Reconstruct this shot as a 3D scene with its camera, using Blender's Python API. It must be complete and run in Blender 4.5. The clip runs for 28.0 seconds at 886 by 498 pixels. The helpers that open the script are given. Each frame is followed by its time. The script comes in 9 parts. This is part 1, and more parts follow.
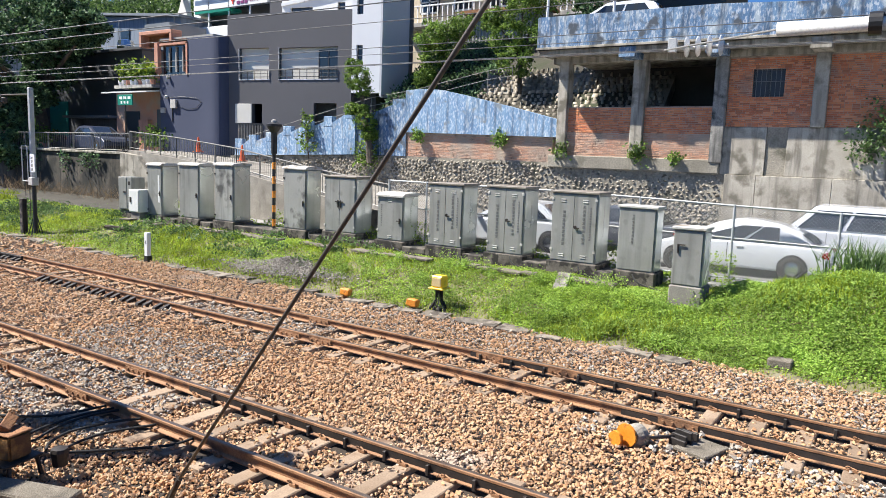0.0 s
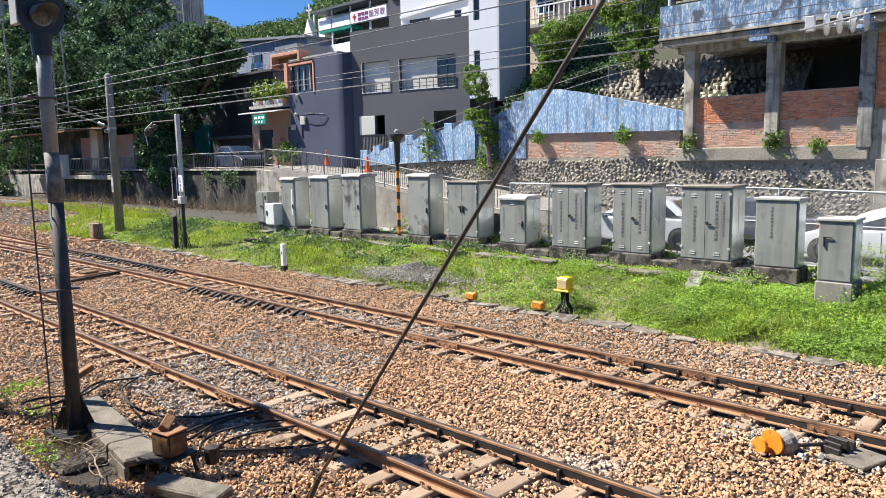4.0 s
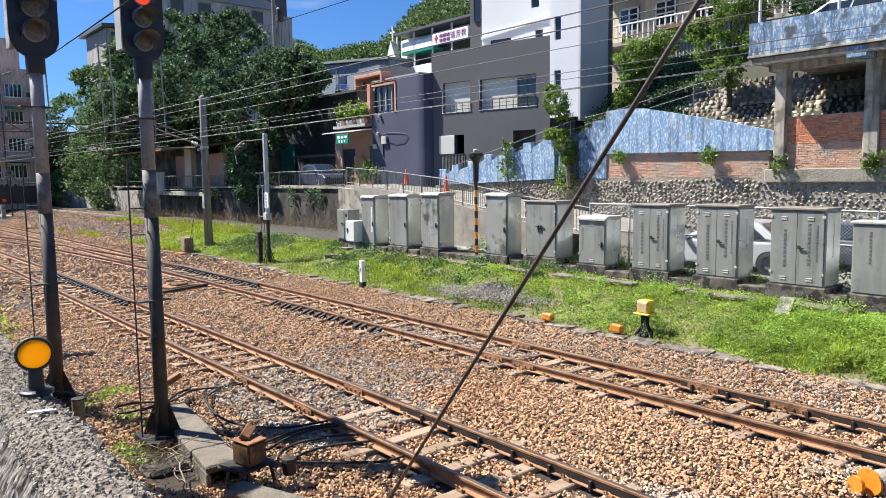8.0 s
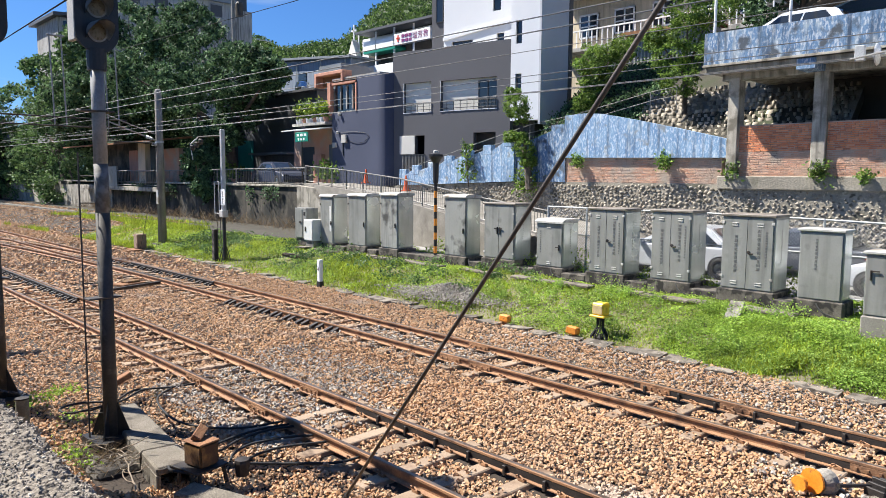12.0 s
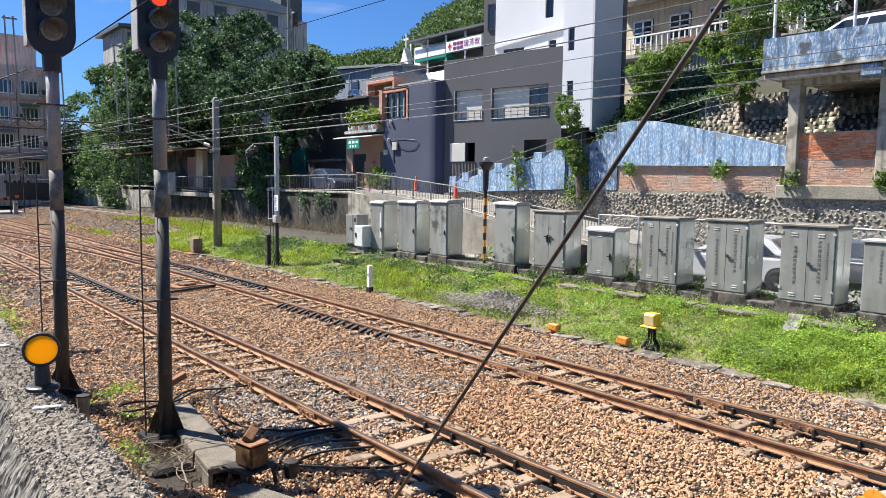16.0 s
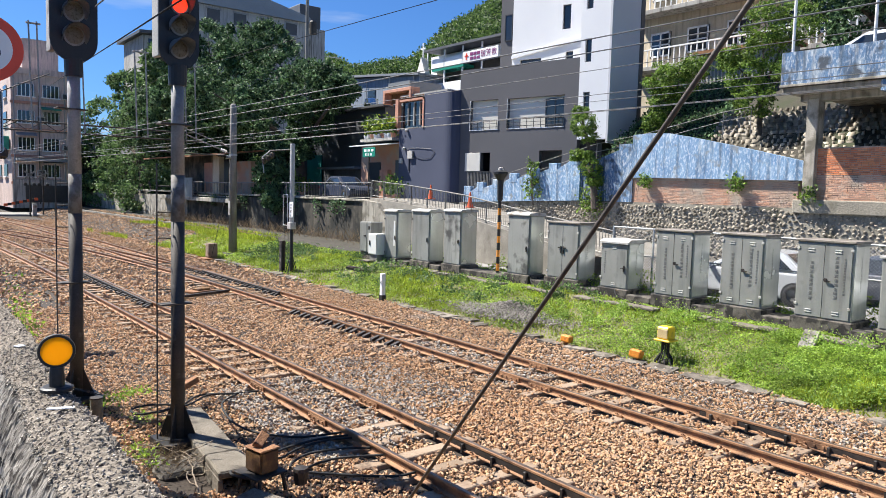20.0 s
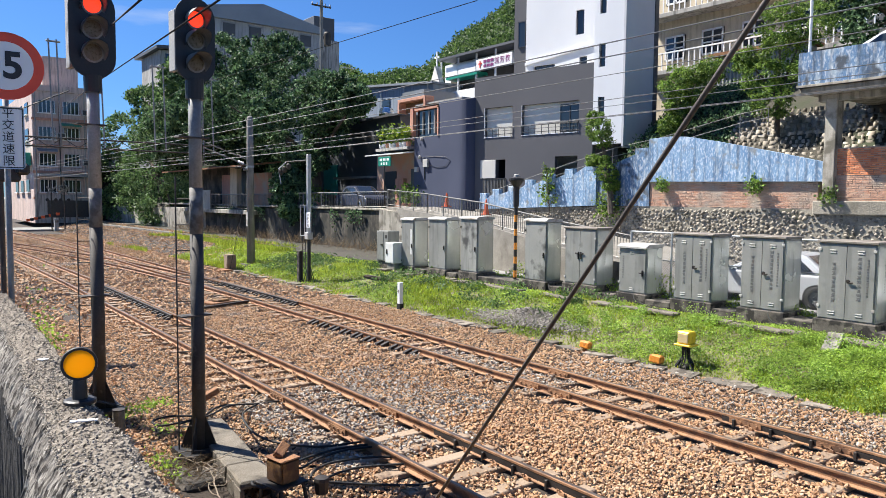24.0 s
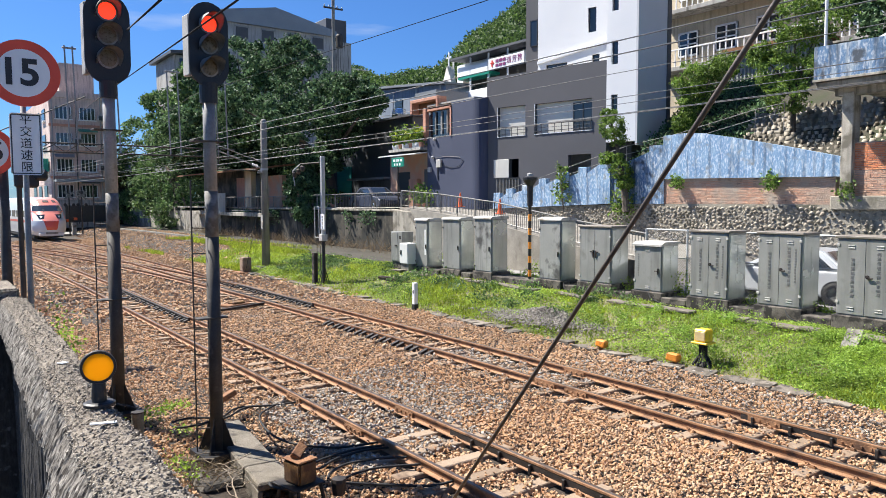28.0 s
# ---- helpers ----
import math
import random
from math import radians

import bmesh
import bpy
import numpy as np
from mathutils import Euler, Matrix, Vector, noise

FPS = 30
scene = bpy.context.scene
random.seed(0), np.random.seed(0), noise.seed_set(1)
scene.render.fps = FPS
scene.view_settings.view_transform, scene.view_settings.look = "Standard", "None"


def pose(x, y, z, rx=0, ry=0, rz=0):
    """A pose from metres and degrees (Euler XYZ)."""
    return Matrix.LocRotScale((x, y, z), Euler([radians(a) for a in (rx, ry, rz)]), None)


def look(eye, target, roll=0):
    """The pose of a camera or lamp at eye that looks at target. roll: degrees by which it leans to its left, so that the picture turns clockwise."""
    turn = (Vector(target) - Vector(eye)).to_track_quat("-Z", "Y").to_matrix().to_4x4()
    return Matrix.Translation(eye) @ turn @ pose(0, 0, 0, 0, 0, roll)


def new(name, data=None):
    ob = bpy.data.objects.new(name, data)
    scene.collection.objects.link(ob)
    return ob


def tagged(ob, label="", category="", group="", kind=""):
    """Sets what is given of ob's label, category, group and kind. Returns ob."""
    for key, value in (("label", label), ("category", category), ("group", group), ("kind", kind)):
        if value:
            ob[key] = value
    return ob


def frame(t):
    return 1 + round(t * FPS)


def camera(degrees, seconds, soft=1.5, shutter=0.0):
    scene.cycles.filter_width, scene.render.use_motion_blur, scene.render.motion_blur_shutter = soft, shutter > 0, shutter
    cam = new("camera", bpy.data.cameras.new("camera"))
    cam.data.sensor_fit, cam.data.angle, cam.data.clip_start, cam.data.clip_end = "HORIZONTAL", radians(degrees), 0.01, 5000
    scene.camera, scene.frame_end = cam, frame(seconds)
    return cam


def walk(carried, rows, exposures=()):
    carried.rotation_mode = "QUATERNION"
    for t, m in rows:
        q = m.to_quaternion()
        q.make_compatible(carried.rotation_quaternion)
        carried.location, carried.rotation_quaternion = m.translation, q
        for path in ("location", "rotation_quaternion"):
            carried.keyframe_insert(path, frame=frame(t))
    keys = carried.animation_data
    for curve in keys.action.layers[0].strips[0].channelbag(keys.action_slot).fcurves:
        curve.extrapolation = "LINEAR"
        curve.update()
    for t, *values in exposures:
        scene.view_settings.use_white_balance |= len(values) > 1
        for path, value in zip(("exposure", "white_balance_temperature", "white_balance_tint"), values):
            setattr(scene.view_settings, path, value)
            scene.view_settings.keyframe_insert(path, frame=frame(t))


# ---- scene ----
cam = camera(63.66, 28.0, soft=0.6)
EYE = (0.0, 0.0, 3.6)
# seconds, heading, tilt, lean of the hand-held camera, which turns on the spot
TURNS = [
    (0, -56.31, -7.58, -1.99), (0.5, -56.28, -7.60, -1.58), (1, -56.34, -7.73, -1.31), (1.5, -56.35, -7.84, -1.06),
    (2, -56.38, -7.87, -0.73), (2.5, -56.34, -7.91, -0.47), (3, -55.65, -7.93, -0.12), (3.5, -50.92, -7.73, 0.83),
    (4, -46.75, -7.39, 1.12), (4.5, -44.21, -7.28, 1.04), (6.5, -40.69, -6.30, 0.60), (7, -40.55, -5.97, 0.49),
    (7.5, -40.50, -5.75, 0.55), (8, -40.49, -5.76, 0.77), (8.5, -40.61, -5.67, 0.86), (9, -40.70, -5.59, 0.90),
    (9.5, -41.92, -5.69, 0.66), (10, -44.14, -5.93, 0.22), (10.5, -44.06, -5.92, 0.02), (11, -43.89, -5.80, -0.15),
    (11.5, -43.77, -5.73, -0.33), (13.5, -43.13, -5.71, -0.65), (14, -41.51, -5.67, -0.44), (14.5, -40.10, -5.48, -0.32),
    (15, -39.96, -5.34, -0.55), (15.5, -39.81, -5.23, -0.70), (16, -39.71, -5.18, -0.70), (16.5, -39.52, -5.13, -0.70),
    (17, -39.37, -5.00, -0.83), (17.5, -39.23, -4.87, -1.03), (18, -39.07, -4.75, -1.18), (18.5, -38.91, -4.69, -1.33),
    (19, -38.84, -4.59, -1.35), (19.5, -38.71, -4.51, -1.46), (20, -38.55, -4.47, -1.60), (20.5, -38.43, -4.37, -1.57),
    (21, -38.23, -4.34, -1.45), (21.5, -38.10, -4.30, -1.22), (23.5, -37.44, -3.91, -0.70), (24, -37.27, -3.87, -0.55),
    (24.5, -37.12, -3.85, -0.44), (25, -36.98, -3.79, -0.37), (25.5, -36.82, -3.76, -0.36), (26, -36.70, -3.75, -0.25),
    (26.5, -36.57, -3.78, -0.15), (27, -36.44, -3.80, 0.00), (27.5, -36.30, -3.80, 0.05), (28, -36.18, -3.86, 0.19)]
walk(cam, [(t, pose(*EYE, 90 + p, r, y)) for t, y, p, r in TURNS])

# ---- light ----
SUN = Vector((-1.0, 1.85, 2.74)).normalized()
sun = new("sun", bpy.data.lights.new("sun", "SUN"))
sun.data.energy, sun.data.angle, sun.data.color = 5.0, radians(0.53), (1.0, 0.95, 0.87)
sun.matrix_world = look(SUN * 60, (0, 0, 0))
world = bpy.data.worlds.new("sky")
scene.world = world
world.use_nodes = True
wn, wl = world.node_tree.nodes, world.node_tree.links
sky = wn.new("ShaderNodeTexSky")
sky.sky_type, sky.sun_disc = "NISHITA", False
sky.sun_elevation, sky.sun_rotation = math.asin(SUN.z), math.atan2(SUN.x, SUN.y)
sky.air_density, sky.dust_density, sky.ozone_density = 1.0, 0.6, 2.0
# thin streaks of high cloud
wco = wn.new("ShaderNodeTexCoord")
wmap = wn.new("ShaderNodeMapping")
wmap.inputs["Scale"].default_value = (1.2, 1.2, 7.0)
wmap.inputs["Rotation"].default_value = (0.25, 0.1, 0.4)
wno = wn.new("ShaderNodeTexNoise")
wno.inputs["Scale"].default_value, wno.inputs["Detail"].default_value = 2.2, 6.0
wra = wn.new("ShaderNodeValToRGB")
wra.color_ramp.elements[0].position, wra.color_ramp.elements[1].position = 0.60, 0.92
wmx = wn.new("ShaderNodeMixRGB")
wmx.inputs[2].default_value = (10.0, 10.6, 11.2, 1)
wl.new(wco.outputs["Generated"], wmap.inputs["Vector"])
wl.new(wmap.outputs["Vector"], wno.inputs["Vector"])
wl.new(wno.outputs["Fac"], wra.inputs["Fac"])
wl.new(wra.outputs["Color"], wmx.inputs[0])
wti = wn.new("ShaderNodeMixRGB")
wti.blend_type, wti.inputs[0].default_value, wti.inputs[2].default_value = "MULTIPLY", 1.0, (0.50, 0.92, 1.55, 1)
wl.new(sky.outputs["Color"], wti.inputs[1])
wl.new(wti.outputs[0], wmx.inputs[1])
wl.new(wmx.outputs["Color"], wn["Background"].inputs["Color"])
wn["Background"].inputs["Strength"].default_value = 0.037
scene.view_settings.exposure = 1.29


# ---- materials ----
def surf(name, c1, c2, scale=2.0, rough=0.8, metal=0.0, bump=0.2, fine=40.0, islands=0.0, each=0.0, streak=0.0,
         stain=None, stain_at=(0.55, 0.7), stain_scale=0.6, wash=None, wash_at=(0.42, 0.6), local=False, spec=0.5, coat=0.0, fine_mix=0.35, streak_map=(5.0, 5.0, 0.45), palette=None, relief_map=None):
    """A surface with two scales of colour change, fine relief, and stains or rain streaks of their own shape."""
    m = bpy.data.materials.new(name)
    m.use_nodes = True
    n, l = m.node_tree.nodes, m.node_tree.links
    b = n["Principled BSDF"]
    b.inputs["Roughness"].default_value, b.inputs["Metallic"].default_value = rough, metal
    b.inputs["Specular IOR Level"].default_value, b.inputs["Coat Weight"].default_value = spec, coat
    if local:
        co = n.new("ShaderNodeTexCoord").outputs["Object"]
    else:
        co = n.new("ShaderNodeNewGeometry").outputs["Position"]

    def noisy(sc, detail=4.0, squash=None):
        v = co
        if squash:
            mp = n.new("ShaderNodeMapping")
            mp.inputs["Scale"].default_value = squash
            l.new(co, mp.inputs["Vector"])
            v = mp.outputs["Vector"]
        t = n.new("ShaderNodeTexNoise")
        t.inputs["Scale"].default_value, t.inputs["Detail"].default_value = sc, detail
        l.new(v, t.inputs["Vector"])
        return t.outputs["Fac"]

    def ramp(fac, lo, hi, a=(0, 0, 0, 1), z=(1, 1, 1, 1)):
        r = n.new("ShaderNodeValToRGB")
        r.color_ramp.elements[0].position, r.color_ramp.elements[1].position = lo, hi
        r.color_ramp.elements[0].color, r.color_ramp.elements[1].color = a, z
        l.new(fac, r.inputs["Fac"])
        return r.outputs["Color"]

    def mix(fac, a, z, kind="MIX"):
        x = n.new("ShaderNodeMixRGB")
        x.blend_type = kind
        for s, v in zip(x.inputs, (fac, a, z)):
            if isinstance(v, (tuple, float, int)):
                s.default_value = v if not isinstance(v, tuple) else (*v[:3], 1)
            else:
                l.new(v, s)
        return x.outputs[0]

    f1, f2 = noisy(scale), noisy(1.0 if relief_map else fine, 3.0, relief_map)
    col = mix(ramp(f1, 0.35, 0.65), c1, c2)
    dk = tuple(0.55 * v for v in c1)
    col = mix(mix(fine_mix, (0, 0, 0), ramp(f2, 0.42, 0.62)), col, dk)
    if palette:
        g = n.new("ShaderNodeNewGeometry" if islands else "ShaderNodeObjectInfo")
        r = n.new("ShaderNodeValToRGB")
        r.color_ramp.interpolation = "CONSTANT"
        el = r.color_ramp.elements
        for k, c in enumerate(palette):
            e = el[0] if k == 0 else el.new(k / len(palette))
            e.color = (*c, 1)
        el.remove(el[len(el) - 1])
        l.new(g.outputs["Random Per Island" if islands else "Random"], r.inputs["Fac"])
        col = mix(islands or each, col, r.outputs["Color"])
    elif islands:
        g = n.new("ShaderNodeNewGeometry")
        col = mix(islands, col, ramp(g.outputs["Random Per Island"], 0, 1, (*[v * 0.25 for v in c1], 1), (*[min(1, v * 2.0) for v in c2], 1)))
    if each and not palette:
        g = n.new("ShaderNodeObjectInfo")
        col = mix(each, col, ramp(g.outputs["Random"], 0, 1, (*[v * 0.25 for v in c1], 1), (*[min(1, v * 2.0) for v in c2], 1)))
    if wash:
        s = noisy(1.0, 8.0, (3.6, 3.6, 1.7))
        col = mix(ramp(s, *wash_at), col, wash)
        s = noisy(1.0, 6.0, (17.0, 17.0, 7.0))
        col = mix(mix(0.5, (0, 0, 0), ramp(s, 0.5, 0.62)), col, tuple(0.5 * a + 0.5 for a in wash))
    if streak:
        s = noisy(1.0, 5.0, streak_map)
        col = mix(mix(streak, (0, 0, 0), ramp(s, 0.48, 0.68)), col, tuple(0.3 * v for v in c1))
    if stain:
        s = noisy(stain_scale, 8.0)
        col = mix(ramp(s, *stain_at), col, stain)
    l.new(col, b.inputs["Base Color"])
    if bump:
        bp = n.new("ShaderNodeBump")
        bp.inputs["Strength"].default_value, bp.inputs["Distance"].default_value = bump, 0.02
        l.new(f2, bp.inputs["Height"])
        l.new(bp.outputs["Normal"], b.inputs["Normal"])
        rr = n.new("ShaderNodeMapRange")
        rr.inputs["To Min"].default_value, rr.inputs["To Max"].default_value = max(0.03, rough - 0.12), min(1, rough + 0.12)
        l.new(f1, rr.inputs["Value"])
        l.new(rr.outputs["Result"], b.inputs["Roughness"])
    return m


def leafy(name, dark, light, rough=0.5, through_light=0.38, spec=0.35):
    """Leaves: colour by leaf, some light let through."""
    m = bpy.data.materials.new(name)
    m.use_nodes = True
    n, l = m.node_tree.nodes, m.node_tree.links
    b = n["Principled BSDF"]
    g = n.new("ShaderNodeNewGeometry")
    r = n.new("ShaderNodeValToRGB")
    r.color_ramp.elements[0].color, r.color_ramp.elements[1].color = (*dark, 1), (*light, 1)
    l.new(g.outputs["Random Per Island"], r.inputs["Fac"])
    t = n.new("ShaderNodeTexNoise")
    t.inputs["Scale"].default_value = 0.9
    l.new(g.outputs["Position"], t.inputs["Vector"])
    x = n.new("ShaderNodeMixRGB")
    x.blend_type, x.inputs[0].default_value = "OVERLAY", 0.7
    l.new(r.outputs["Color"], x.inputs[1])
    l.new(t.outputs["Fac"], x.inputs[2])
    l.new(x.outputs[0], b.inputs["Base Color"])
    b.inputs["Roughness"].default_value = rough
    b.inputs["Specular IOR Level"].default_value = spec
    tr = n.new("ShaderNodeBsdfTranslucent")
    l.new(x.outputs[0], tr.inputs["Color"])
    ms = n.new("ShaderNodeMixShader")
    ms.inputs[0].default_value = through_light
    l.new(b.outputs[0], ms.inputs[1])
    l.new(tr.outputs[0], ms.inputs[2])
    l.new(ms.outputs[0], n["Material Output"].inputs["Surface"])
    return m


def glowing(name, colour, strength):
    m = bpy.data.materials.new(name)
    m.use_nodes = True
    b = m.node_tree.nodes["Principled BSDF"]
    b.inputs["Base Color"].default_value = (*colour, 1)
    b.inputs["Emission Color"].default_value = (*colour, 1)
    b.inputs["Emission Strength"].default_value = strength
    return m


def glass(name, colour=(0.02, 0.025, 0.03), rough=0.05):
    m = bpy.data.materials.new(name)
    m.use_nodes = True
    b = m.node_tree.nodes["Principled BSDF"]
    b.inputs["Base Color"].default_value = (*colour, 1)
    b.inputs["Roughness"].default_value = rough
    b.inputs["Specular IOR Level"].default_value = 0.8
    return m


M = {}
# near-black bed: shade between the stones put into its colour
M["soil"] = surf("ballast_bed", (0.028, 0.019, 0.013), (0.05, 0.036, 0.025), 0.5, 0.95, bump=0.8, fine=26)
M["stone"] = surf("ballast_stone", (0.432, 0.246, 0.124), (0.486, 0.319, 0.189), 0.28, 0.9, bump=0.3, fine=60, islands=0.5,
                  palette=[(0.443, 0.24, 0.113), (0.497, 0.292, 0.146), (0.518, 0.329, 0.184), (0.529, 0.373, 0.232), (0.4, 0.27, 0.173), (0.508, 0.383, 0.27), (0.367, 0.184, 0.0864), (0.464, 0.34, 0.238), (0.292, 0.173, 0.103), (0.518, 0.281, 0.13)],
                  stain=(0.443, 0.389, 0.335), stain_at=(0.60, 0.74), stain_scale=0.33)
M["stone_grey"] = surf("grey_ballast_stone", (0.297, 0.266, 0.225), (0.396, 0.36, 0.31), 0.5, 0.9, bump=0.3, fine=60, islands=0.6,
                       palette=[(0.135, 0.113, 0.0945), (0.378, 0.347, 0.302), (0.468, 0.436, 0.387), (0.297, 0.234, 0.171), (0.405, 0.36, 0.306), (0.216, 0.18, 0.153)])
M["rail"] = surf("rusty_rail", (0.24, 0.122, 0.06), (0.36, 0.195, 0.10), 3.0, 0.75, metal=0.1, bump=0.3, fine=60, stain=(0.10, 0.052, 0.03), stain_at=(0.54, 0.68), stain_scale=2.5)
M["railtop"] = surf("worn_rail_head", (0.21, 0.15, 0.11), (0.30, 0.235, 0.185), 2.0, 0.38, metal=0.8, bump=0.05, fine=80)
M["sleeper"] = surf("sleeper_concrete", (0.225, 0.155, 0.10), (0.32, 0.24, 0.17), 1.5, 0.9, bump=0.4, fine=45, each=0.15, stain=(0.15, 0.09, 0.055), stain_scale=2.0)
M["black_iron"] = surf("black_iron", (0.025, 0.022, 0.02), (0.05, 0.04, 0.035), 3, 0.6, metal=0.3, bump=0.2, fine=50)
M["concrete"] = surf("weathered_concrete", (0.32, 0.29, 0.24), (0.45, 0.415, 0.35), 1.3, 0.9, bump=0.25, fine=30, streak=0.85, fine_mix=0.2, stain=(0.15, 0.135, 0.105), stain_at=(0.50, 0.66), stain_scale=2.2)
M["concrete_dark"] = surf("blackened_concrete", (0.20, 0.195, 0.18), (0.40, 0.38, 0.35), 2.2, 0.9, bump=0.3, fine=30, streak=0.9, stain=(0.06, 0.06, 0.052), stain_at=(0.50, 0.62), stain_scale=2.2)
M["plinth"] = surf("mossy_plinth_concrete", (0.075, 0.0638, 0.0525), (0.158, 0.139, 0.116), 3.5, 0.95, bump=0.8, fine=30, stain=(0.024, 0.021, 0.018), stain_at=(0.47, 0.56), stain_scale=4.0)
M["trough_lid"] = surf("dirty_trough_concrete", (0.15, 0.128, 0.10), (0.235, 0.203, 0.165), 2.4, 0.95, bump=0.6, fine=30, each=0.25, stain=(0.07, 0.058, 0.045), stain_at=(0.48, 0.60), stain_scale=4.0)
M["old_slab"] = surf("old_slab_concrete", (0.15, 0.13, 0.10), (0.23, 0.20, 0.16), 5.0, 0.95, bump=0.9, fine=60, stain=(0.06, 0.05, 0.04), stain_scale=3.5, fine_mix=0.6)
M["faded_writing"] = surf("faded_lettering", (0.10, 0.10, 0.095), (0.16, 0.16, 0.15), 9, 0.6, bump=0.0)
M["slab"] = surf("slab_concrete", (0.20, 0.182, 0.155), (0.30, 0.28, 0.245), 1.6, 0.92, bump=0.4, fine=40, stain=(0.10, 0.09, 0.075), stain_scale=1.2)
M["cab"] = surf("cabinet_grey_paint", (0.225, 0.226, 0.208), (0.275, 0.276, 0.256), 1.2, 0.36, bump=0.03, fine=30, streak=0.4, fine_mix=0.1, stain=(0.15, 0.148, 0.135), stain_at=(0.58, 0.74), stain_scale=2.4)
M["cab_stain"] = surf("stained_cabinet_paint", (0.265, 0.265, 0.245), (0.315, 0.315, 0.29), 1.2, 0.45, bump=0.04, fine=30, streak=0.5, stain=(0.075, 0.072, 0.066), stain_at=(0.52, 0.64), stain_scale=2.0, fine_mix=0.1)
M["cab_side"] = surf("cabinet_bright_panel", (0.60, 0.62, 0.58), (0.70, 0.72, 0.68), 1.2, 0.24, metal=0.55, bump=0.04, fine=14, fine_mix=0.08, streak=0.15)
M["cab_lid"] = surf("cabinet_lid", (0.42, 0.41, 0.38), (0.52, 0.50, 0.47), 2.0, 0.6, bump=0.1, fine=40, stain=(0.2, 0.16, 0.12), stain_scale=2.5)
M["cab_lid_brown"] = surf("cabinet_lid_brown", (0.17, 0.145, 0.12), (0.24, 0.21, 0.18), 3.0, 0.6, bump=0.1, fine=40)
M["white_box"] = surf("white_box_paint", (0.62, 0.63, 0.60), (0.7, 0.7, 0.68), 2, 0.45, bump=0.05, fine=30, fine_mix=0.08)
M["galv"] = surf("galvanised_steel", (0.40, 0.41, 0.41), (0.50, 0.51, 0.51), 4, 0.5, metal=0.2, bump=0.05, fine=60)
M["steel_dark"] = surf("dark_post_paint", (0.045, 0.038, 0.031), (0.08, 0.07, 0.059), 2.5, 0.65, metal=0.1, bump=0.15, fine=40, streak=0.5, stain=(0.115, 0.105, 0.09), stain_at=(0.62, 0.74), stain_scale=6.0)
M["post_patchy"] = surf("half_worn_post_paint", (0.085, 0.077, 0.067), (0.13, 0.12, 0.108), 5.0, 0.65, bump=0.1, fine=40, stain=(0.17, 0.165, 0.158), stain_at=(0.44, 0.60), stain_scale=9.0)
M["post_conc"] = surf("spun_concrete_post", (0.22, 0.21, 0.19), (0.30, 0.285, 0.26), 1.5, 0.85, bump=0.15, fine=40, streak=0.6)
M["post_grey"] = surf("grey_post_paint", (0.24, 0.24, 0.24), (0.36, 0.36, 0.355), 5.0, 0.55, bump=0.1, fine=40, streak=0.5, stain=(0.15, 0.145, 0.14), stain_at=(0.56, 0.70), stain_scale=5.0)
M["black"] = surf("matt_black_paint", (0.012, 0.012, 0.013), (0.022, 0.022, 0.023), 4, 0.5, bump=0.05, fine=40)
M["rubber"] = surf("black_rubber", (0.012, 0.011, 0.01), (0.02, 0.018, 0.016), 6, 0.6, bump=0.1, fine=40)
M["orange"] = surf("orange_paint", (0.66, 0.23, 0.02), (0.78, 0.29, 0.03), 3, 0.5, bump=0.08, fine=40, stain=(0.25, 0.10, 0.03), stain_at=(0.55, 0.68), stain_scale=9)
M["yellow"] = surf("yellow_paint", (0.78, 0.52, 0.02), (0.85, 0.60, 0.04), 3, 0.45, bump=0.05, fine=40, stain=(0.4, 0.26, 0.05), stain_at=(0.62, 0.8), stain_scale=6, fine_mix=0.1)
M["yellow_dull"] = surf("sun_faded_yellow", (0.46, 0.36, 0.17), (0.56, 0.45, 0.24), 5, 0.6, bump=0.05, fine=40, stain=(0.35, 0.2, 0.06), stain_at=(0.58, 0.72), stain_scale=9)
M["twig"] = surf("dry_twig_bark", (0.22, 0.17, 0.12), (0.36, 0.30, 0.23), 9, 0.9, bump=0.2, fine=80)
M["disc"] = leafy("amber_acrylic", (0.95, 0.47, 0.006), (0.96, 0.48, 0.007), 0.4, 0.6)
# grey of sunlit hoods put into the colour of the black visors
M["visor"] = surf("lit_grey_visor_paint", (0.15, 0.15, 0.148), (0.24, 0.24, 0.235), 6, 0.55, bump=0.1, fine=60)
M["rust_yellow"] = surf("rusty_yellow_paint", (0.10, 0.05, 0.022), (0.30, 0.16, 0.045), 7, 0.8, bump=0.4, fine=50, streak=0.8, stain=(0.09, 0.042, 0.018), stain_at=(0.5, 0.62), stain_scale=6)
# real stains plus tree shade, both put into the wall colour
M["shade_stained_wall"] = surf("shade_and_stain_wall", (0.06, 0.052, 0.040), (0.13, 0.113, 0.088), 1.4, 0.95, bump=0.8, fine=14, streak=0.9, stain=(0.02, 0.02, 0.016), stain_at=(0.44, 0.56), stain_scale=0.9)
M["rust"] = surf("rusty_iron", (0.19, 0.085, 0.04), (0.34, 0.17, 0.075), 6, 0.85, bump=0.5, fine=50, stain=(0.13, 0.06, 0.03), stain_scale=6)
M["red"] = surf("red_sign_paint", (0.82, 0.085, 0.04), (0.86, 0.10, 0.05), 3, 0.5, bump=0.0, fine_mix=0.06)
M["white"] = surf("white_paint", (0.74, 0.74, 0.74), (0.8, 0.8, 0.8), 1.5, 0.6, bump=0.02, fine_mix=0.06)
M["sign_white"] = surf("sign_white_face", (0.88, 0.88, 0.87), (0.9, 0.9, 0.89), 1.5, 0.5, bump=0.0, fine_mix=0.03)
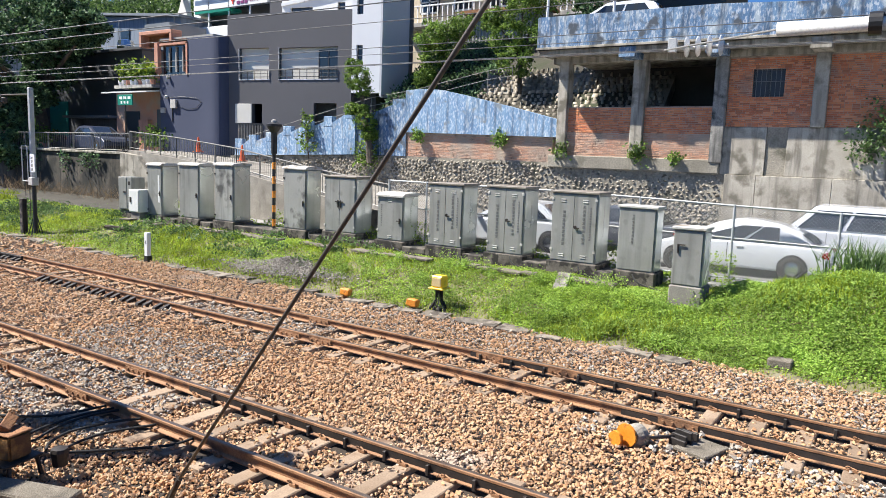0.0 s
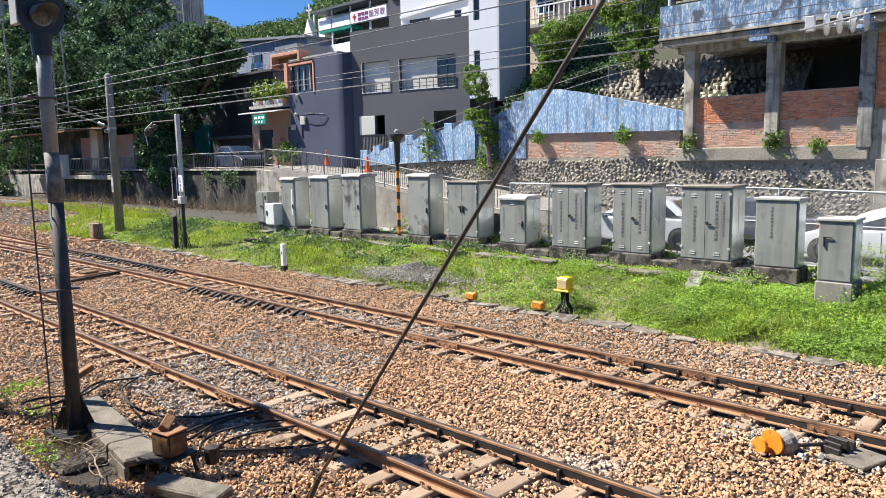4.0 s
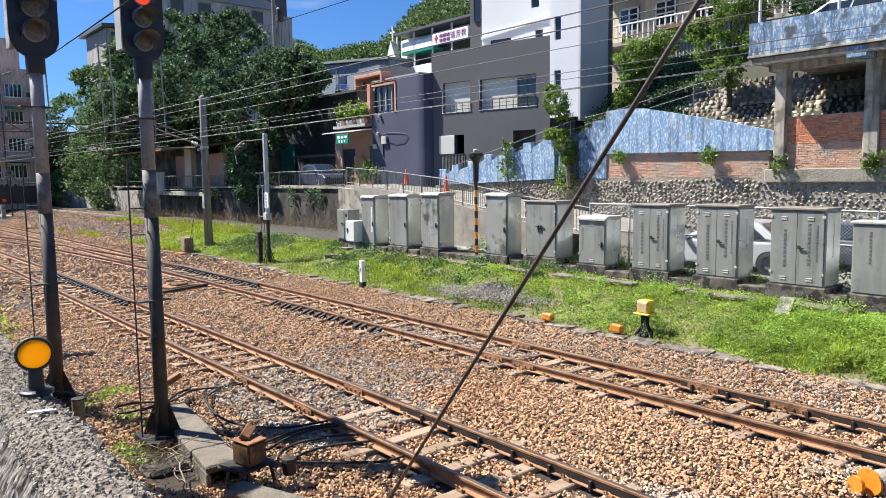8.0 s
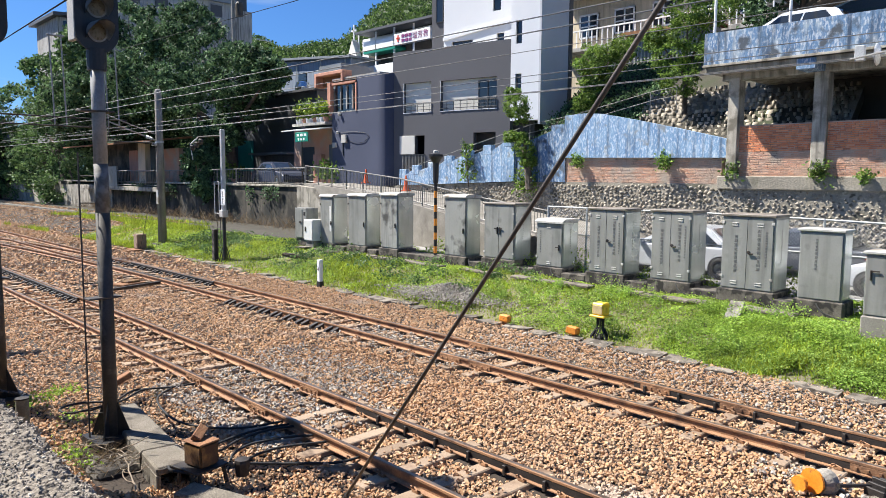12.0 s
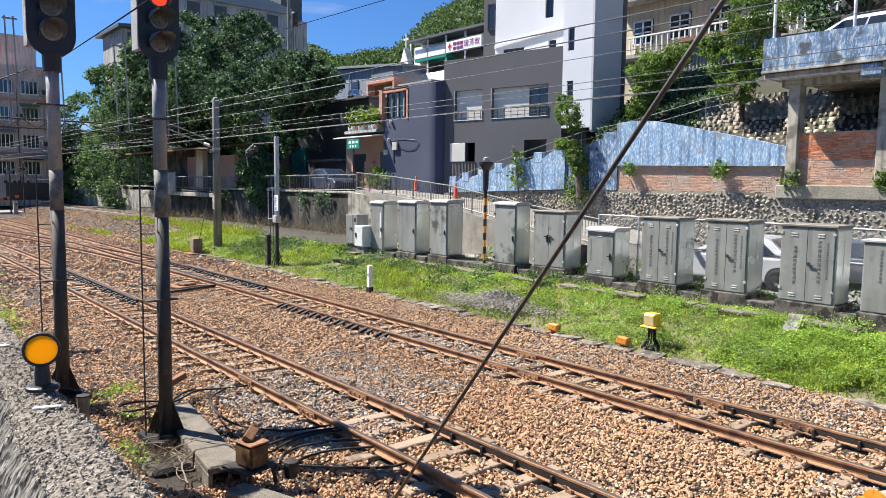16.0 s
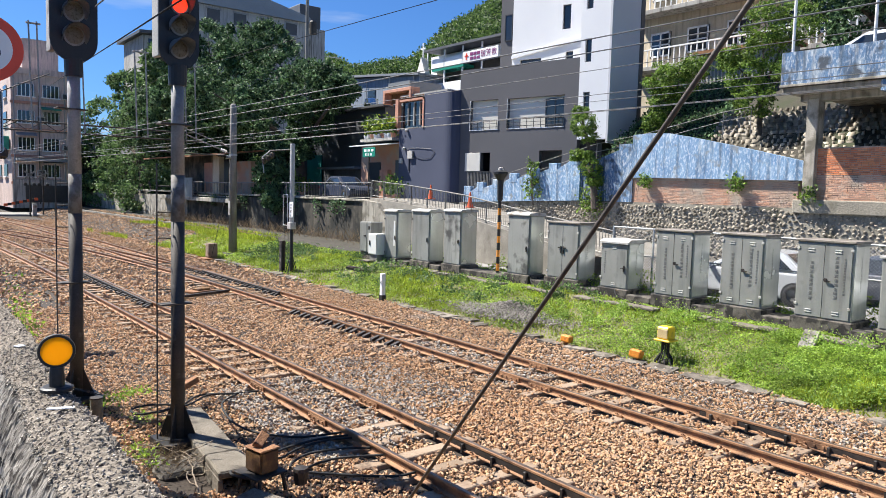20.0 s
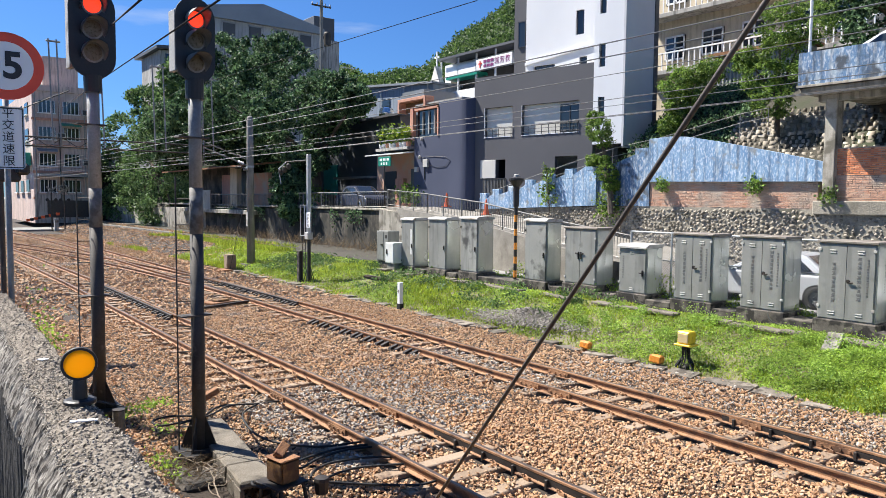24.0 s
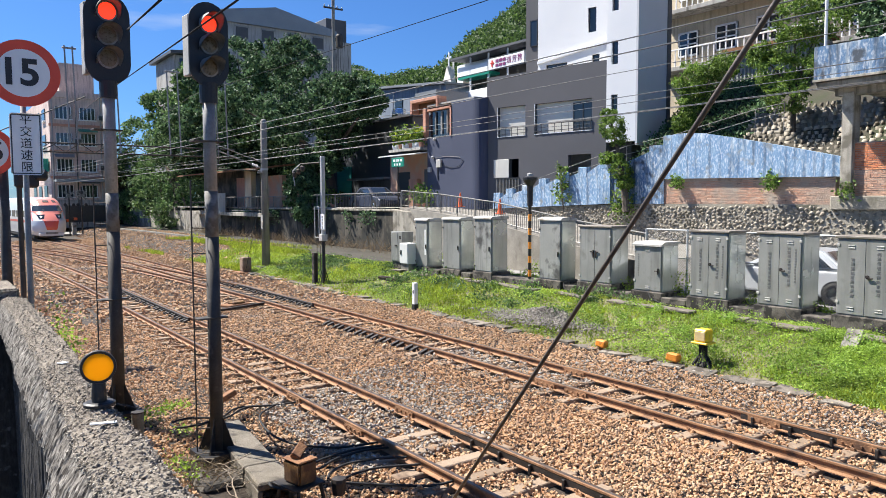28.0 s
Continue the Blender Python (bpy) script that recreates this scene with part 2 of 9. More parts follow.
M["stone_wall"] = surf("rubble_mortar", (0.216, 0.196, 0.155), (0.351, 0.317, 0.257), 0.9, 0.95, bump=0.8, fine=18, stain=(0.101, 0.0945, 0.0675), stain_at=(0.54, 0.68), stain_scale=1.1)
M["cobble"] = surf("river_cobble", (0.149, 0.128, 0.1), (0.298, 0.262, 0.208), 0.6, 0.85, bump=0.3, fine=30, islands=0.5, stain=(0.102, 0.091, 0.0661), stain_at=(0.56, 0.66), stain_scale=0.9)
M["cobble_each"] = surf("river_cobble_single", (0.149, 0.128, 0.1), (0.298, 0.262, 0.208), 0.6, 0.85, bump=0.3, fine=30, each=0.5, stain=(0.102, 0.091, 0.0661), stain_at=(0.56, 0.66), stain_scale=0.9)
M["mortar"] = surf("brick_mortar", (0.389, 0.286, 0.221), (0.518, 0.416, 0.335), 1.4, 0.95, bump=0.3, fine=60, stain=(0.151, 0.113, 0.0918), stain_at=(0.54, 0.68), stain_scale=2.0)
M["brick"] = surf("red_brick", (0.645, 0.229, 0.104), (0.707, 0.302, 0.146), 0.8, 0.9, bump=0.6, fine=40, islands=0.6, palette=[(0.624, 0.208, 0.0936), (0.686, 0.281, 0.135), (0.416, 0.125, 0.0624), (0.728, 0.354, 0.198), (0.229, 0.0832, 0.052), (0.572, 0.177, 0.0832), (0.645, 0.25, 0.104), (0.354, 0.156, 0.104)], stain=(0.312, 0.208, 0.166), stain_at=(0.58, 0.76), stain_scale=1.3)
M["brick_each"] = surf("red_brick_single", (0.645, 0.229, 0.104), (0.707, 0.302, 0.146), 0.8, 0.9, bump=0.6, fine=40, each=0.6, palette=[(0.624, 0.208, 0.0936), (0.686, 0.281, 0.135), (0.416, 0.125, 0.0624), (0.728, 0.354, 0.198), (0.229, 0.0832, 0.052), (0.572, 0.177, 0.0832), (0.645, 0.25, 0.104), (0.354, 0.156, 0.104)], stain=(0.312, 0.208, 0.166), stain_at=(0.58, 0.76), stain_scale=1.3)
M["brick_pale"] = surf("weathered_brick", (0.516, 0.258, 0.162), (0.564, 0.36, 0.258), 0.8, 0.92, bump=0.7, fine=40, islands=0.5, palette=[(0.552, 0.264, 0.156), (0.6, 0.36, 0.24), (0.432, 0.24, 0.168), (0.576, 0.408, 0.3), (0.324, 0.204, 0.144), (0.504, 0.276, 0.18)], stain=(0.348, 0.318, 0.264), stain_at=(0.46, 0.66), stain_scale=0.9)
M["bluewall"] = surf("peeling_blue_paint", (0.145, 0.265, 0.44), (0.225, 0.365, 0.53), 1.4, 0.85, bump=0.5, fine=26, streak=0.7, wash=(0.44, 0.53, 0.61), wash_at=(0.55, 0.70), stain=(0.20, 0.225, 0.24), stain_at=(0.60, 0.72), stain_scale=2.6)
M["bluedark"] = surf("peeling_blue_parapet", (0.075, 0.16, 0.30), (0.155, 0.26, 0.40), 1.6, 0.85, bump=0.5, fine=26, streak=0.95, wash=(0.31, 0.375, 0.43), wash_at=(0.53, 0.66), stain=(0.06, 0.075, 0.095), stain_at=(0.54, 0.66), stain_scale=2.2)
M["grey_render"] = surf("dark_grey_render", (0.088, 0.088, 0.098), (0.104, 0.104, 0.116), 0.35, 0.8, bump=0.08, fine=30, fine_mix=0.08)
M["grey_light"] = surf("mid_grey_render", (0.56, 0.56, 0.58), (0.61, 0.61, 0.63), 0.35, 0.8, bump=0.06, fine=30, fine_mix=0.06)
M["white_wall"] = surf("white_render", (0.74, 0.75, 0.77), (0.8, 0.81, 0.82), 0.3, 0.7, bump=0.05, fine=30, fine_mix=0.05)
M["cream_panel"] = surf("cream_panel_paint", (0.62, 0.60, 0.54), (0.68, 0.66, 0.60), 0.8, 0.7, bump=0.03, fine_mix=0.05)
M["navy"] = surf("blue_grey_render", (0.038, 0.048, 0.088), (0.050, 0.061, 0.105), 0.4, 0.8, bump=0.1, fine=30, fine_mix=0.1)
M["glass"] = glass("window_glass")
M["glass_dull"] = glass("dusty_glass", (0.02, 0.02, 0.022), 0.4)
M["frame_dark"] = surf("dark_window_frame", (0.03, 0.03, 0.032), (0.045, 0.045, 0.047), 5, 0.4, bump=0.0)
M["salmon"] = surf("salmon_trim", (0.52, 0.25, 0.17), (0.58, 0.30, 0.21), 1.5, 0.8, bump=0.1, streak=0.3)
M["asphalt"] = surf("parking_concrete", (0.20, 0.195, 0.185), (0.27, 0.265, 0.25), 0.8, 0.92, bump=0.4, fine=60)
M["railing"] = surf("railing_steel", (0.19, 0.183, 0.168), (0.27, 0.26, 0.24), 3, 0.5, metal=0.3, bump=0.05, fine=60)
M["car_white"] = surf("white_car_paint", (0.54, 0.56, 0.59), (0.58, 0.60, 0.63), 0.3, 0.25, bump=0.0, coat=0.6, fine_mix=0.02)
M["car_grey"] = surf("grey_car_paint", (0.11, 0.12, 0.14), (0.13, 0.14, 0.16), 0.3, 0.28, metal=0.5, bump=0.0, coat=0.6, fine_mix=0.02)
M["car_slate"] = surf("slate_blue_car_paint", (0.03, 0.038, 0.065), (0.038, 0.046, 0.075), 1, 0.45, bump=0.0, local=True, fine_mix=0.03)
M["chrome"] = surf("bright_metal", (0.6, 0.6, 0.6), (0.7, 0.7, 0.7), 3, 0.2, metal=1.0, bump=0.0)
M["tail"] = surf("red_lamp_lens", (0.20, 0.014, 0.012), (0.24, 0.02, 0.015), 3, 0.15, bump=0.0)
M["bark"] = surf("bark", (0.085, 0.065, 0.05), (0.13, 0.105, 0.08), 3, 0.95, bump=0.8, fine=30)
M["leaf_tree"] = leafy("banyan_leaf", (0.008, 0.022, 0.012), (0.165, 0.275, 0.125), 0.6, 0.22, 0.22)
M["leaf_tree_light"] = leafy("young_banyan_leaf", (0.02, 0.055, 0.018), (0.20, 0.31, 0.11), 0.55, 0.28, 0.3)
M["leaf_bright"] = leafy("shrub_leaf", (0.035, 0.08, 0.014), (0.25, 0.37, 0.07))
M["leaf_weed"] = leafy("weed_leaf", (0.10, 0.18, 0.02), (0.38, 0.53, 0.08), through_light=0.45)
M["leaf_mound"] = leafy("lush_weed_leaf", (0.115, 0.21, 0.03), (0.38, 0.53, 0.105), through_light=0.45)
M["leaf_lime"] = leafy("grass_leaf", (0.13, 0.19, 0.014), (0.42, 0.50, 0.055), through_light=0.45)
M["leaf_hill"] = leafy("hill_leaf", (0.018, 0.048, 0.016), (0.13, 0.205, 0.055))
M["leaf_reed"] = leafy("reed_blade", (0.05, 0.10, 0.03), (0.16, 0.25, 0.08))
M["dry"] = leafy("dry_stalk", (0.07, 0.05, 0.03), (0.24, 0.175, 0.105))
M["green_soil"] = surf("weedy_soil", (0.125, 0.115, 0.06), (0.20, 0.185, 0.095), 0.7, 0.95, bump=0.7, fine=20, stain=(0.20, 0.17, 0.13), stain_at=(0.55, 0.7), stain_scale=0.5)
M["hill_soil"] = surf("wooded_ground", (0.02, 0.04, 0.012), (0.04, 0.065, 0.02), 0.02, 0.95, bump=0.0)
M["gravel_grey"] = surf("grey_gravel", (0.20, 0.18, 0.15), (0.30, 0.27, 0.23), 1, 0.9, bump=0.3, fine=50, islands=0.35)
M["rough_face"] = surf("streaked_rough_cement", (0.20, 0.18, 0.155), (0.42, 0.39, 0.345), 7.0, 0.95, bump=1.0, streak=0.85, fine_mix=0.75, streak_map=(30.0, 42.0, 6.0), relief_map=(34.0, 60.0, 14.0), stain=(0.055, 0.048, 0.042), stain_at=(0.52, 0.60), stain_scale=14.0, spec=0.15)
M["pipe_grey"] = surf("weathered_green_grey_pipe", (0.11, 0.11, 0.085), (0.2, 0.19, 0.15), 6.0, 0.8, bump=0.3, fine=40)
M["rough_wall"] = surf("rough_cement", (0.20, 0.172, 0.14), (0.30, 0.262, 0.215), 3.0, 0.95, bump=1.0, fine=38, stain=(0.06, 0.052, 0.044), stain_at=(0.54, 0.62), stain_scale=26.0, fine_mix=0.6, spec=0.15)
M["stone_wall_pebble"] = surf("cement_pebble", (0.128, 0.111, 0.0892), (0.306, 0.272, 0.23), 3.0, 0.95, bump=0.8, fine=70, islands=0.7, fine_mix=0.7, spec=0.15)
# near-black cement: shade of the wall's undercut put into the colour
M["shade_dark_wall"] = surf("shade_dark_cement", (0.030, 0.027, 0.024), (0.06, 0.054, 0.05), 5.0, 0.9, bump=1.0, fine_mix=0.6, streak=0.6, streak_map=(20.0, 30.0, 5.0), relief_map=(25.0, 40.0, 10.0), stain=(0.13, 0.125, 0.125), stain_at=(0.60, 0.72), stain_scale=9.0)
# dark tone for unlit rooms and recesses, shade held in the base colour
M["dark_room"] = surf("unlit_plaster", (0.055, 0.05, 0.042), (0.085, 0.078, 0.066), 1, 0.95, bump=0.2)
M["bank_mortar"] = surf("bank_mortar", (0.195, 0.177, 0.15), (0.33, 0.3, 0.258), 1.2, 0.95, bump=0.6, fine=20, stain=(0.135, 0.12, 0.09), stain_at=(0.55, 0.70), stain_scale=0.9)
M["pink_wall"] = surf("pink_grey_tile", (0.62, 0.475, 0.42), (0.73, 0.585, 0.52), 0.5, 0.85, bump=0.1, streak=0.6, stain=(0.40, 0.32, 0.28), stain_at=(0.58, 0.74), stain_scale=0.4)
M["sheet_pale"] = surf("pale_grey_sheet_wall", (0.34, 0.345, 0.35), (0.44, 0.445, 0.45), 0.4, 0.7, bump=0.1, streak=0.5)
M["cream"] = surf("cream_render", (0.55, 0.47, 0.34), (0.62, 0.54, 0.41), 0.5, 0.85, bump=0.1, streak=0.4)
M["old_conc"] = surf("stained_concrete", (0.33, 0.32, 0.30), (0.45, 0.44, 0.42), 0.5, 0.9, bump=0.2, streak=0.9)
M["blue_sheet"] = surf("blue_grey_sheet_wall", (0.21, 0.255, 0.32), (0.26, 0.31, 0.38), 0.6, 0.6, bump=0.1, streak=0.4)
M["sheet_mid"] = surf("weathered_grey_sheet", (0.13, 0.135, 0.15), (0.17, 0.175, 0.19), 0.5, 0.7, bump=0.1, streak=0.4)
M["metal_roof"] = surf("grey_sheet_roof", (0.24, 0.26, 0.28), (0.30, 0.32, 0.34), 0.4, 0.5, metal=0.3, bump=0.1)
M["sheet_dark"] = surf("dark_sheet_wall", (0.07, 0.075, 0.085), (0.09, 0.095, 0.105), 0.5, 0.6, bump=0.1)
M["teal"] = surf("teal_panel", (0.02, 0.22, 0.20), (0.03, 0.28, 0.25), 1, 0.5, bump=0.0)
M["sign_green"] = surf("green_street_sign", (0.01, 0.22, 0.15), (0.015, 0.25, 0.17), 2, 0.4, bump=0.0)
M["purple"] = surf("purple_sign", (0.20, 0.03, 0.13), (0.24, 0.04, 0.16), 2, 0.5, bump=0.0)
M["train_white"] = surf("train_white_paint", (0.68, 0.69, 0.70), (0.74, 0.75, 0.76), 1, 0.3, bump=0.0, local=True, coat=0.4, fine_mix=0.03)
M["train_red"] = surf("train_coral_paint", (0.72, 0.10, 0.055), (0.76, 0.12, 0.07), 1, 0.3, bump=0.0, local=True, coat=0.4, fine_mix=0.03)
M["train_pink"] = surf("train_salmon_paint", (0.80, 0.25, 0.19), (0.84, 0.29, 0.22), 1, 0.3, bump=0.0, local=True, coat=0.4, fine_mix=0.03)
M["wire"] = surf("wire_metal", (0.20, 0.20, 0.195), (0.27, 0.27, 0.26), 4, 0.6, metal=0.1, bump=0.0)
M["cable_black"] = surf("cable_sheath", (0.013, 0.013, 0.013), (0.026, 0.026, 0.026), 6, 0.85, bump=0.1, fine=40)
# earth darkened so the colour itself carries the shade
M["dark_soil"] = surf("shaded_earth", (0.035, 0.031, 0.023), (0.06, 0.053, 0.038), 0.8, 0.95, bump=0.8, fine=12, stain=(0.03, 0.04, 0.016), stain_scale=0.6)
M["guy"] = surf("stay_sleeve", (0.085, 0.07, 0.058), (0.13, 0.108, 0.09), 8, 0.55, metal=0.3, bump=0.15, fine=60)
M["porcelain"] = surf("white_porcelain", (0.7, 0.7, 0.68), (0.76, 0.76, 0.74), 3, 0.25, bump=0.0)
M["cone"] = surf("traffic_cone_orange", (0.75, 0.12, 0.03), (0.8, 0.15, 0.04), 3, 0.5, bump=0.0)
M["writing"] = surf("dark_lettering", (0.03, 0.03, 0.035), (0.04, 0.04, 0.045), 5, 0.6, bump=0.0)
M["red_lens"] = glowing("lit_red_lens", (1.0, 0.035, 0.012), 0.75)
M["lens_dull"] = surf("unlit_lens", (0.10, 0.085, 0.055), (0.16, 0.135, 0.09), 30, 0.3, bump=0.4, fine=120)


# ---- mesh helpers ----
def part(name, bm, material, parent=None, label="", smooth=False):
    """Links a bmesh as one mesh object under a thing or a part."""
    me = bpy.data.meshes.new(name)
    bm.to_mesh(me)
    bm.free()
    me.materials.append(M[material])
    if smooth:
        me.shade_smooth()
    ob = new(name, me)
    ob.parent = parent
    if label:
        tagged(ob, label)
    return ob


def thing(name, label, category, group="", kind="", at=None):
    ob = new(name)
    ob.empty_display_size = 0.2
    if at is not None:
        ob.matrix_world = at
    return tagged(ob, label, category, group, kind)


def box(bm, x0, x1, y0, y1, z0, z1, bevel=0.0):
    vs = [bm.verts.new(p) for p in ((x0, y0, z0), (x1, y0, z0), (x1, y1, z0), (x0, y1, z0), (x0, y0, z1), (x1, y0, z1), (x1, y1, z1), (x0, y1, z1))]
    fs = [bm.faces.new([vs[i] for i in f]) for f in ((0, 3, 2, 1), (4, 5, 6, 7), (0, 1, 5, 4), (1, 2, 6, 5), (2, 3, 7, 6), (3, 0, 4, 7))]
    if bevel:
        es = {e for f in fs for e in f.edges}
        bmesh.ops.bevel(bm, geom=list(es), offset=bevel, segments=1, affect="EDGES", profile=0.5)
    return bm


def B(*args, bevel=0.0):
    return box(bmesh.new(), *args, bevel=bevel)


def tube(bm, p, q, r, seg=8, r2=None, caps=True):
    p, q = Vector(p), Vector(q)
    d = (q - p).normalized()
    u = d.orthogonal().normalized()
    v = d.cross(u)
    ra, rb = r, r if r2 is None else r2
    rings = []
    for c, rad in ((p, ra), (q, rb)):
        rings.append([bm.verts.new(c + (u * math.cos(2 * math.pi * i / seg) + v * math.sin(2 * math.pi * i / seg)) * rad) for i in range(seg)])
    for i in range(seg):
        j = (i + 1) % seg
        bm.faces.new((rings[0][i], rings[0][j], rings[1][j], rings[1][i]))
    if caps:
        bm.faces.new(rings[0][::-1])
        bm.faces.new(rings[1])
    return bm


def T(p, q, r, seg=8, r2=None):
    return tube(bmesh.new(), p, q, r, seg, r2)


def path_tube(bm, pts, r, seg=6):
    pts = [Vector(p) for p in pts]
    rings = []
    for k, p in enumerate(pts):
        d = (pts[min(k + 1, len(pts) - 1)] - pts[max(k - 1, 0)]).normalized()
        u = d.cross(Vector((0.13, 0.31, 0.94))).normalized()
        v = d.cross(u)
        rings.append([bm.verts.new(p + (u * math.cos(2 * math.pi * i / seg) + v * math.sin(2 * math.pi * i / seg)) * r) for i in range(seg)])
    for a, b in zip(rings[:-1], rings[1:]):
        for i in range(seg):
            j = (i + 1) % seg
            bm.faces.new((a[i], a[j], b[j], b[i]))
    bm.faces.new(rings[0][::-1])
    bm.faces.new(rings[-1])
    return bm


def prism(bm, outline, axis, a, b):
    """An outline in the two other axes, drawn out along axis ('x', 'y' or 'z') from a to b."""
    def at(u, v, w):
        return {"x": (w, u, v), "y": (u, w, v), "z": (u, v, w)}[axis]
    lo = [bm.verts.new(at(u, v, a)) for u, v in outline]
    hi = [bm.verts.new(at(u, v, b)) for u, v in outline]
    n = len(lo)
    bm.faces.new(lo[::-1])
    bm.faces.new(hi)
    for i in range(n):
        j = (i + 1) % n
        bm.faces.new((lo[i], lo[j], hi[j], hi[i]))
    bmesh.ops.recalc_face_normals(bm, faces=bm.faces)
    return bm


def P(outline, axis, a, b):
    return prism(bmesh.new(), outline, axis, a, b)


def lathe(bm, profile, centre, axis="z", seg=16):
    """Rings of (radius, height) about an axis through centre."""
    c = Vector(centre)
    rings = []
    for r, h in profile:
        ring = []
        for i in range(seg):
            a = 2 * math.pi * i / seg
            u, v = r * math.cos(a), r * math.sin(a)
            ring.append(bm.verts.new(c + Vector({"z": (u, v, h), "x": (h, u, v), "y": (u, h, v)}[axis])))
        rings.append(ring)
    for a, b in zip(rings[:-1], rings[1:]):
        for i in range(seg):
            j = (i + 1) % seg
            bm.faces.new((a[i], a[j], b[j], b[i]))
    bm.faces.new(rings[0])
    bm.faces.new(rings[-1])
    bmesh.ops.recalc_face_normals(bm, faces=bm.faces)
    return bm


def batch(name, verts, faces, material, parent=None, kind="", label="", category="", smooth=False):
    """One mesh from arrays of vertices (n, 3) and faces (m, k)."""
    me = bpy.data.meshes.new(name)
    verts, faces = np.asarray(verts, np.float32), np.asarray(faces, np.int32)
    me.vertices.add(len(verts))
    me.vertices.foreach_set("co", verts.ravel())
    k = faces.shape[1]
    me.loops.add(faces.size)
    me.loops.foreach_set("vertex_index", faces.ravel())
    me.polygons.add(len(faces))
    me.polygons.foreach_set("loop_start", np.arange(0, faces.size, k, dtype=np.int32))
    me.polygons.foreach_set("use_smooth", np.full(len(faces), smooth))
    me.update(calc_edges=True)
    me.validate()
    me.materials.append(M[material])
    ob = new(name, me)
    ob.parent = parent
    return tagged(ob, label, category, "", kind)


RNG = np.random.default_rng(7)


def turns(n, tilt=None):
    """n random rotation matrices; with tilt, about z and then leaning by up to that many radians."""
    if tilt is None:
        q = RNG.normal(size=(n, 4))
        q /= np.linalg.norm(q, axis=1, keepdims=True)
        w, x, y, z = q.T
        return np.stack([1 - 2 * (y * y + z * z), 2 * (x * y - w * z), 2 * (x * z + w * y), 2 * (x * y + w * z), 1 - 2 * (x * x + z * z), 2 * (y * z - w * x),
                         2 * (x * z - w * y), 2 * (y * z + w * x), 1 - 2 * (x * x + y * y)], -1).reshape(n, 3, 3)
    a, b, c = RNG.uniform(0, 2 * np.pi, n), RNG.uniform(-tilt, tilt, n), RNG.uniform(-tilt, tilt, n)
    z, o = np.zeros(n), np.ones(n)
    rz = np.stack([np.cos(a), -np.sin(a), z, np.sin(a), np.cos(a), z, z, z, o], -1).reshape(n, 3, 3)
    rx = np.stack([o, z, z, z, np.cos(b), -np.sin(b), z, np.sin(b), np.cos(b)], -1).reshape(n, 3, 3)
    ry = np.stack([np.cos(c), z, np.sin(c), z, o, z, -np.sin(c), z, np.cos(c)], -1).reshape(n, 3, 3)
    return rx @ ry @ rz


def scatter(centres, sizes, tv, tf, rot, jitter=0.0, squash=None):
    """Copies of a small template at the centres: arrays for batch()."""
    n, k = len(centres), len(tv)
    v = np.repeat(np.asarray(tv, float)[None], n, 0)
    if jitter:
        v = v * RNG.uniform(1 - jitter, 1 + jitter, (n, k, 1)) + RNG.normal(size=(n, k, 3)) * jitter * 0.32
    if squash is not None:
        v = v * squash[:, None, :]
    v = np.einsum("nij,nkj->nki", rot, v * np.asarray(sizes).reshape(n, 1, 1)) + np.asarray(centres)[:, None, :]
    f = np.asarray(tf)[None] + (np.arange(n) * k)[:, None, None]
    return v.reshape(-1, 3), f.reshape(-1, np.asarray(tf).shape[1])


# a stone of twelve faces, a leaf folded along its middle, a blade
STONE_V = [(-.5, -.45, -.4), (.5, -.5, -.38), (.45, .5, -.42), (-.5, .42, -.4), (-.36, -.4, .42), (.42, -.3, .35), (.36, .4, .45), (-.4, .36, .3)]
STONE_F = [(0, 3, 2, 1), (4, 5, 6, 7), (0, 1, 5, 4), (1, 2, 6, 5), (2, 3, 7, 6), (3, 0, 4, 7)]
ROCK_V = [(.5, .05, -.33), (-.04, .48, -.36), (-.5, -.03, -.3), (.05, -.47, -.38), (.33, .30, .34), (-.28, .32, .40), (-.34, -.28, .33), (.27, -.33, .38)]
ROCK_F = [(0, 1, 4), (1, 5, 4), (1, 2, 5), (2, 6, 5), (2, 3, 6), (3, 7, 6), (3, 0, 7), (0, 4, 7), (4, 5, 6), (4, 6, 7)]
STONE8_V = [(.5, .06, .02), (-.5, -.04, .0), (.05, .5, -.03), (-.06, -.5, .04), (.03, -.02, .42), (-.04, .03, -.42)]
STONE8_F = [(0, 2, 4), (2, 1, 4), (1, 3, 4), (3, 0, 4), (2, 0, 5), (1, 2, 5), (3, 1, 5), (0, 3, 5)]
TETRA_V = [(.62, 0, -.3), (-.34, .56, -.3), (-.34, -.54, -.3), (.03, .02, .58)]
TETRA_F = [(0, 1, 3), (1, 2, 3), (2, 0, 3), (0, 2, 1)]
CHUNK_V = [(.52, .06, -.35), (-.3, .44, -.35), (-.26, -.46, -.35), (.12, .34, .3), (-.36, -.04, .34), (.2, -.3, .26)]
CHUNK_F = [(0, 1, 3), (1, 4, 3), (1, 2, 4), (2, 5, 4), (2, 0, 5), (0, 3, 5), (3, 4, 5)]
LEAF_V = [(0, 0, 0), (.32, .45, .10), (0, 1, 0), (-.32, .45, .10)]
LEAF_F = [(0, 1, 2), (0, 2, 3)]
BLADE_V = [(-.03, 0, 0), (.03, 0, 0), (0, .12, 1)]
BLADE_F = [(0, 1, 2)]


def leaves(name, centres, size, material, parent=None, kind="", label="", category="", tilt=None, vary=0.4):
    n = len(centres)
    v, f = scatter(centres, size * RNG.uniform(1 - vary, 1 + vary, n), LEAF_V, LEAF_F, turns(n, tilt))
    return batch(name, v, f, material, parent, kind, label, category)


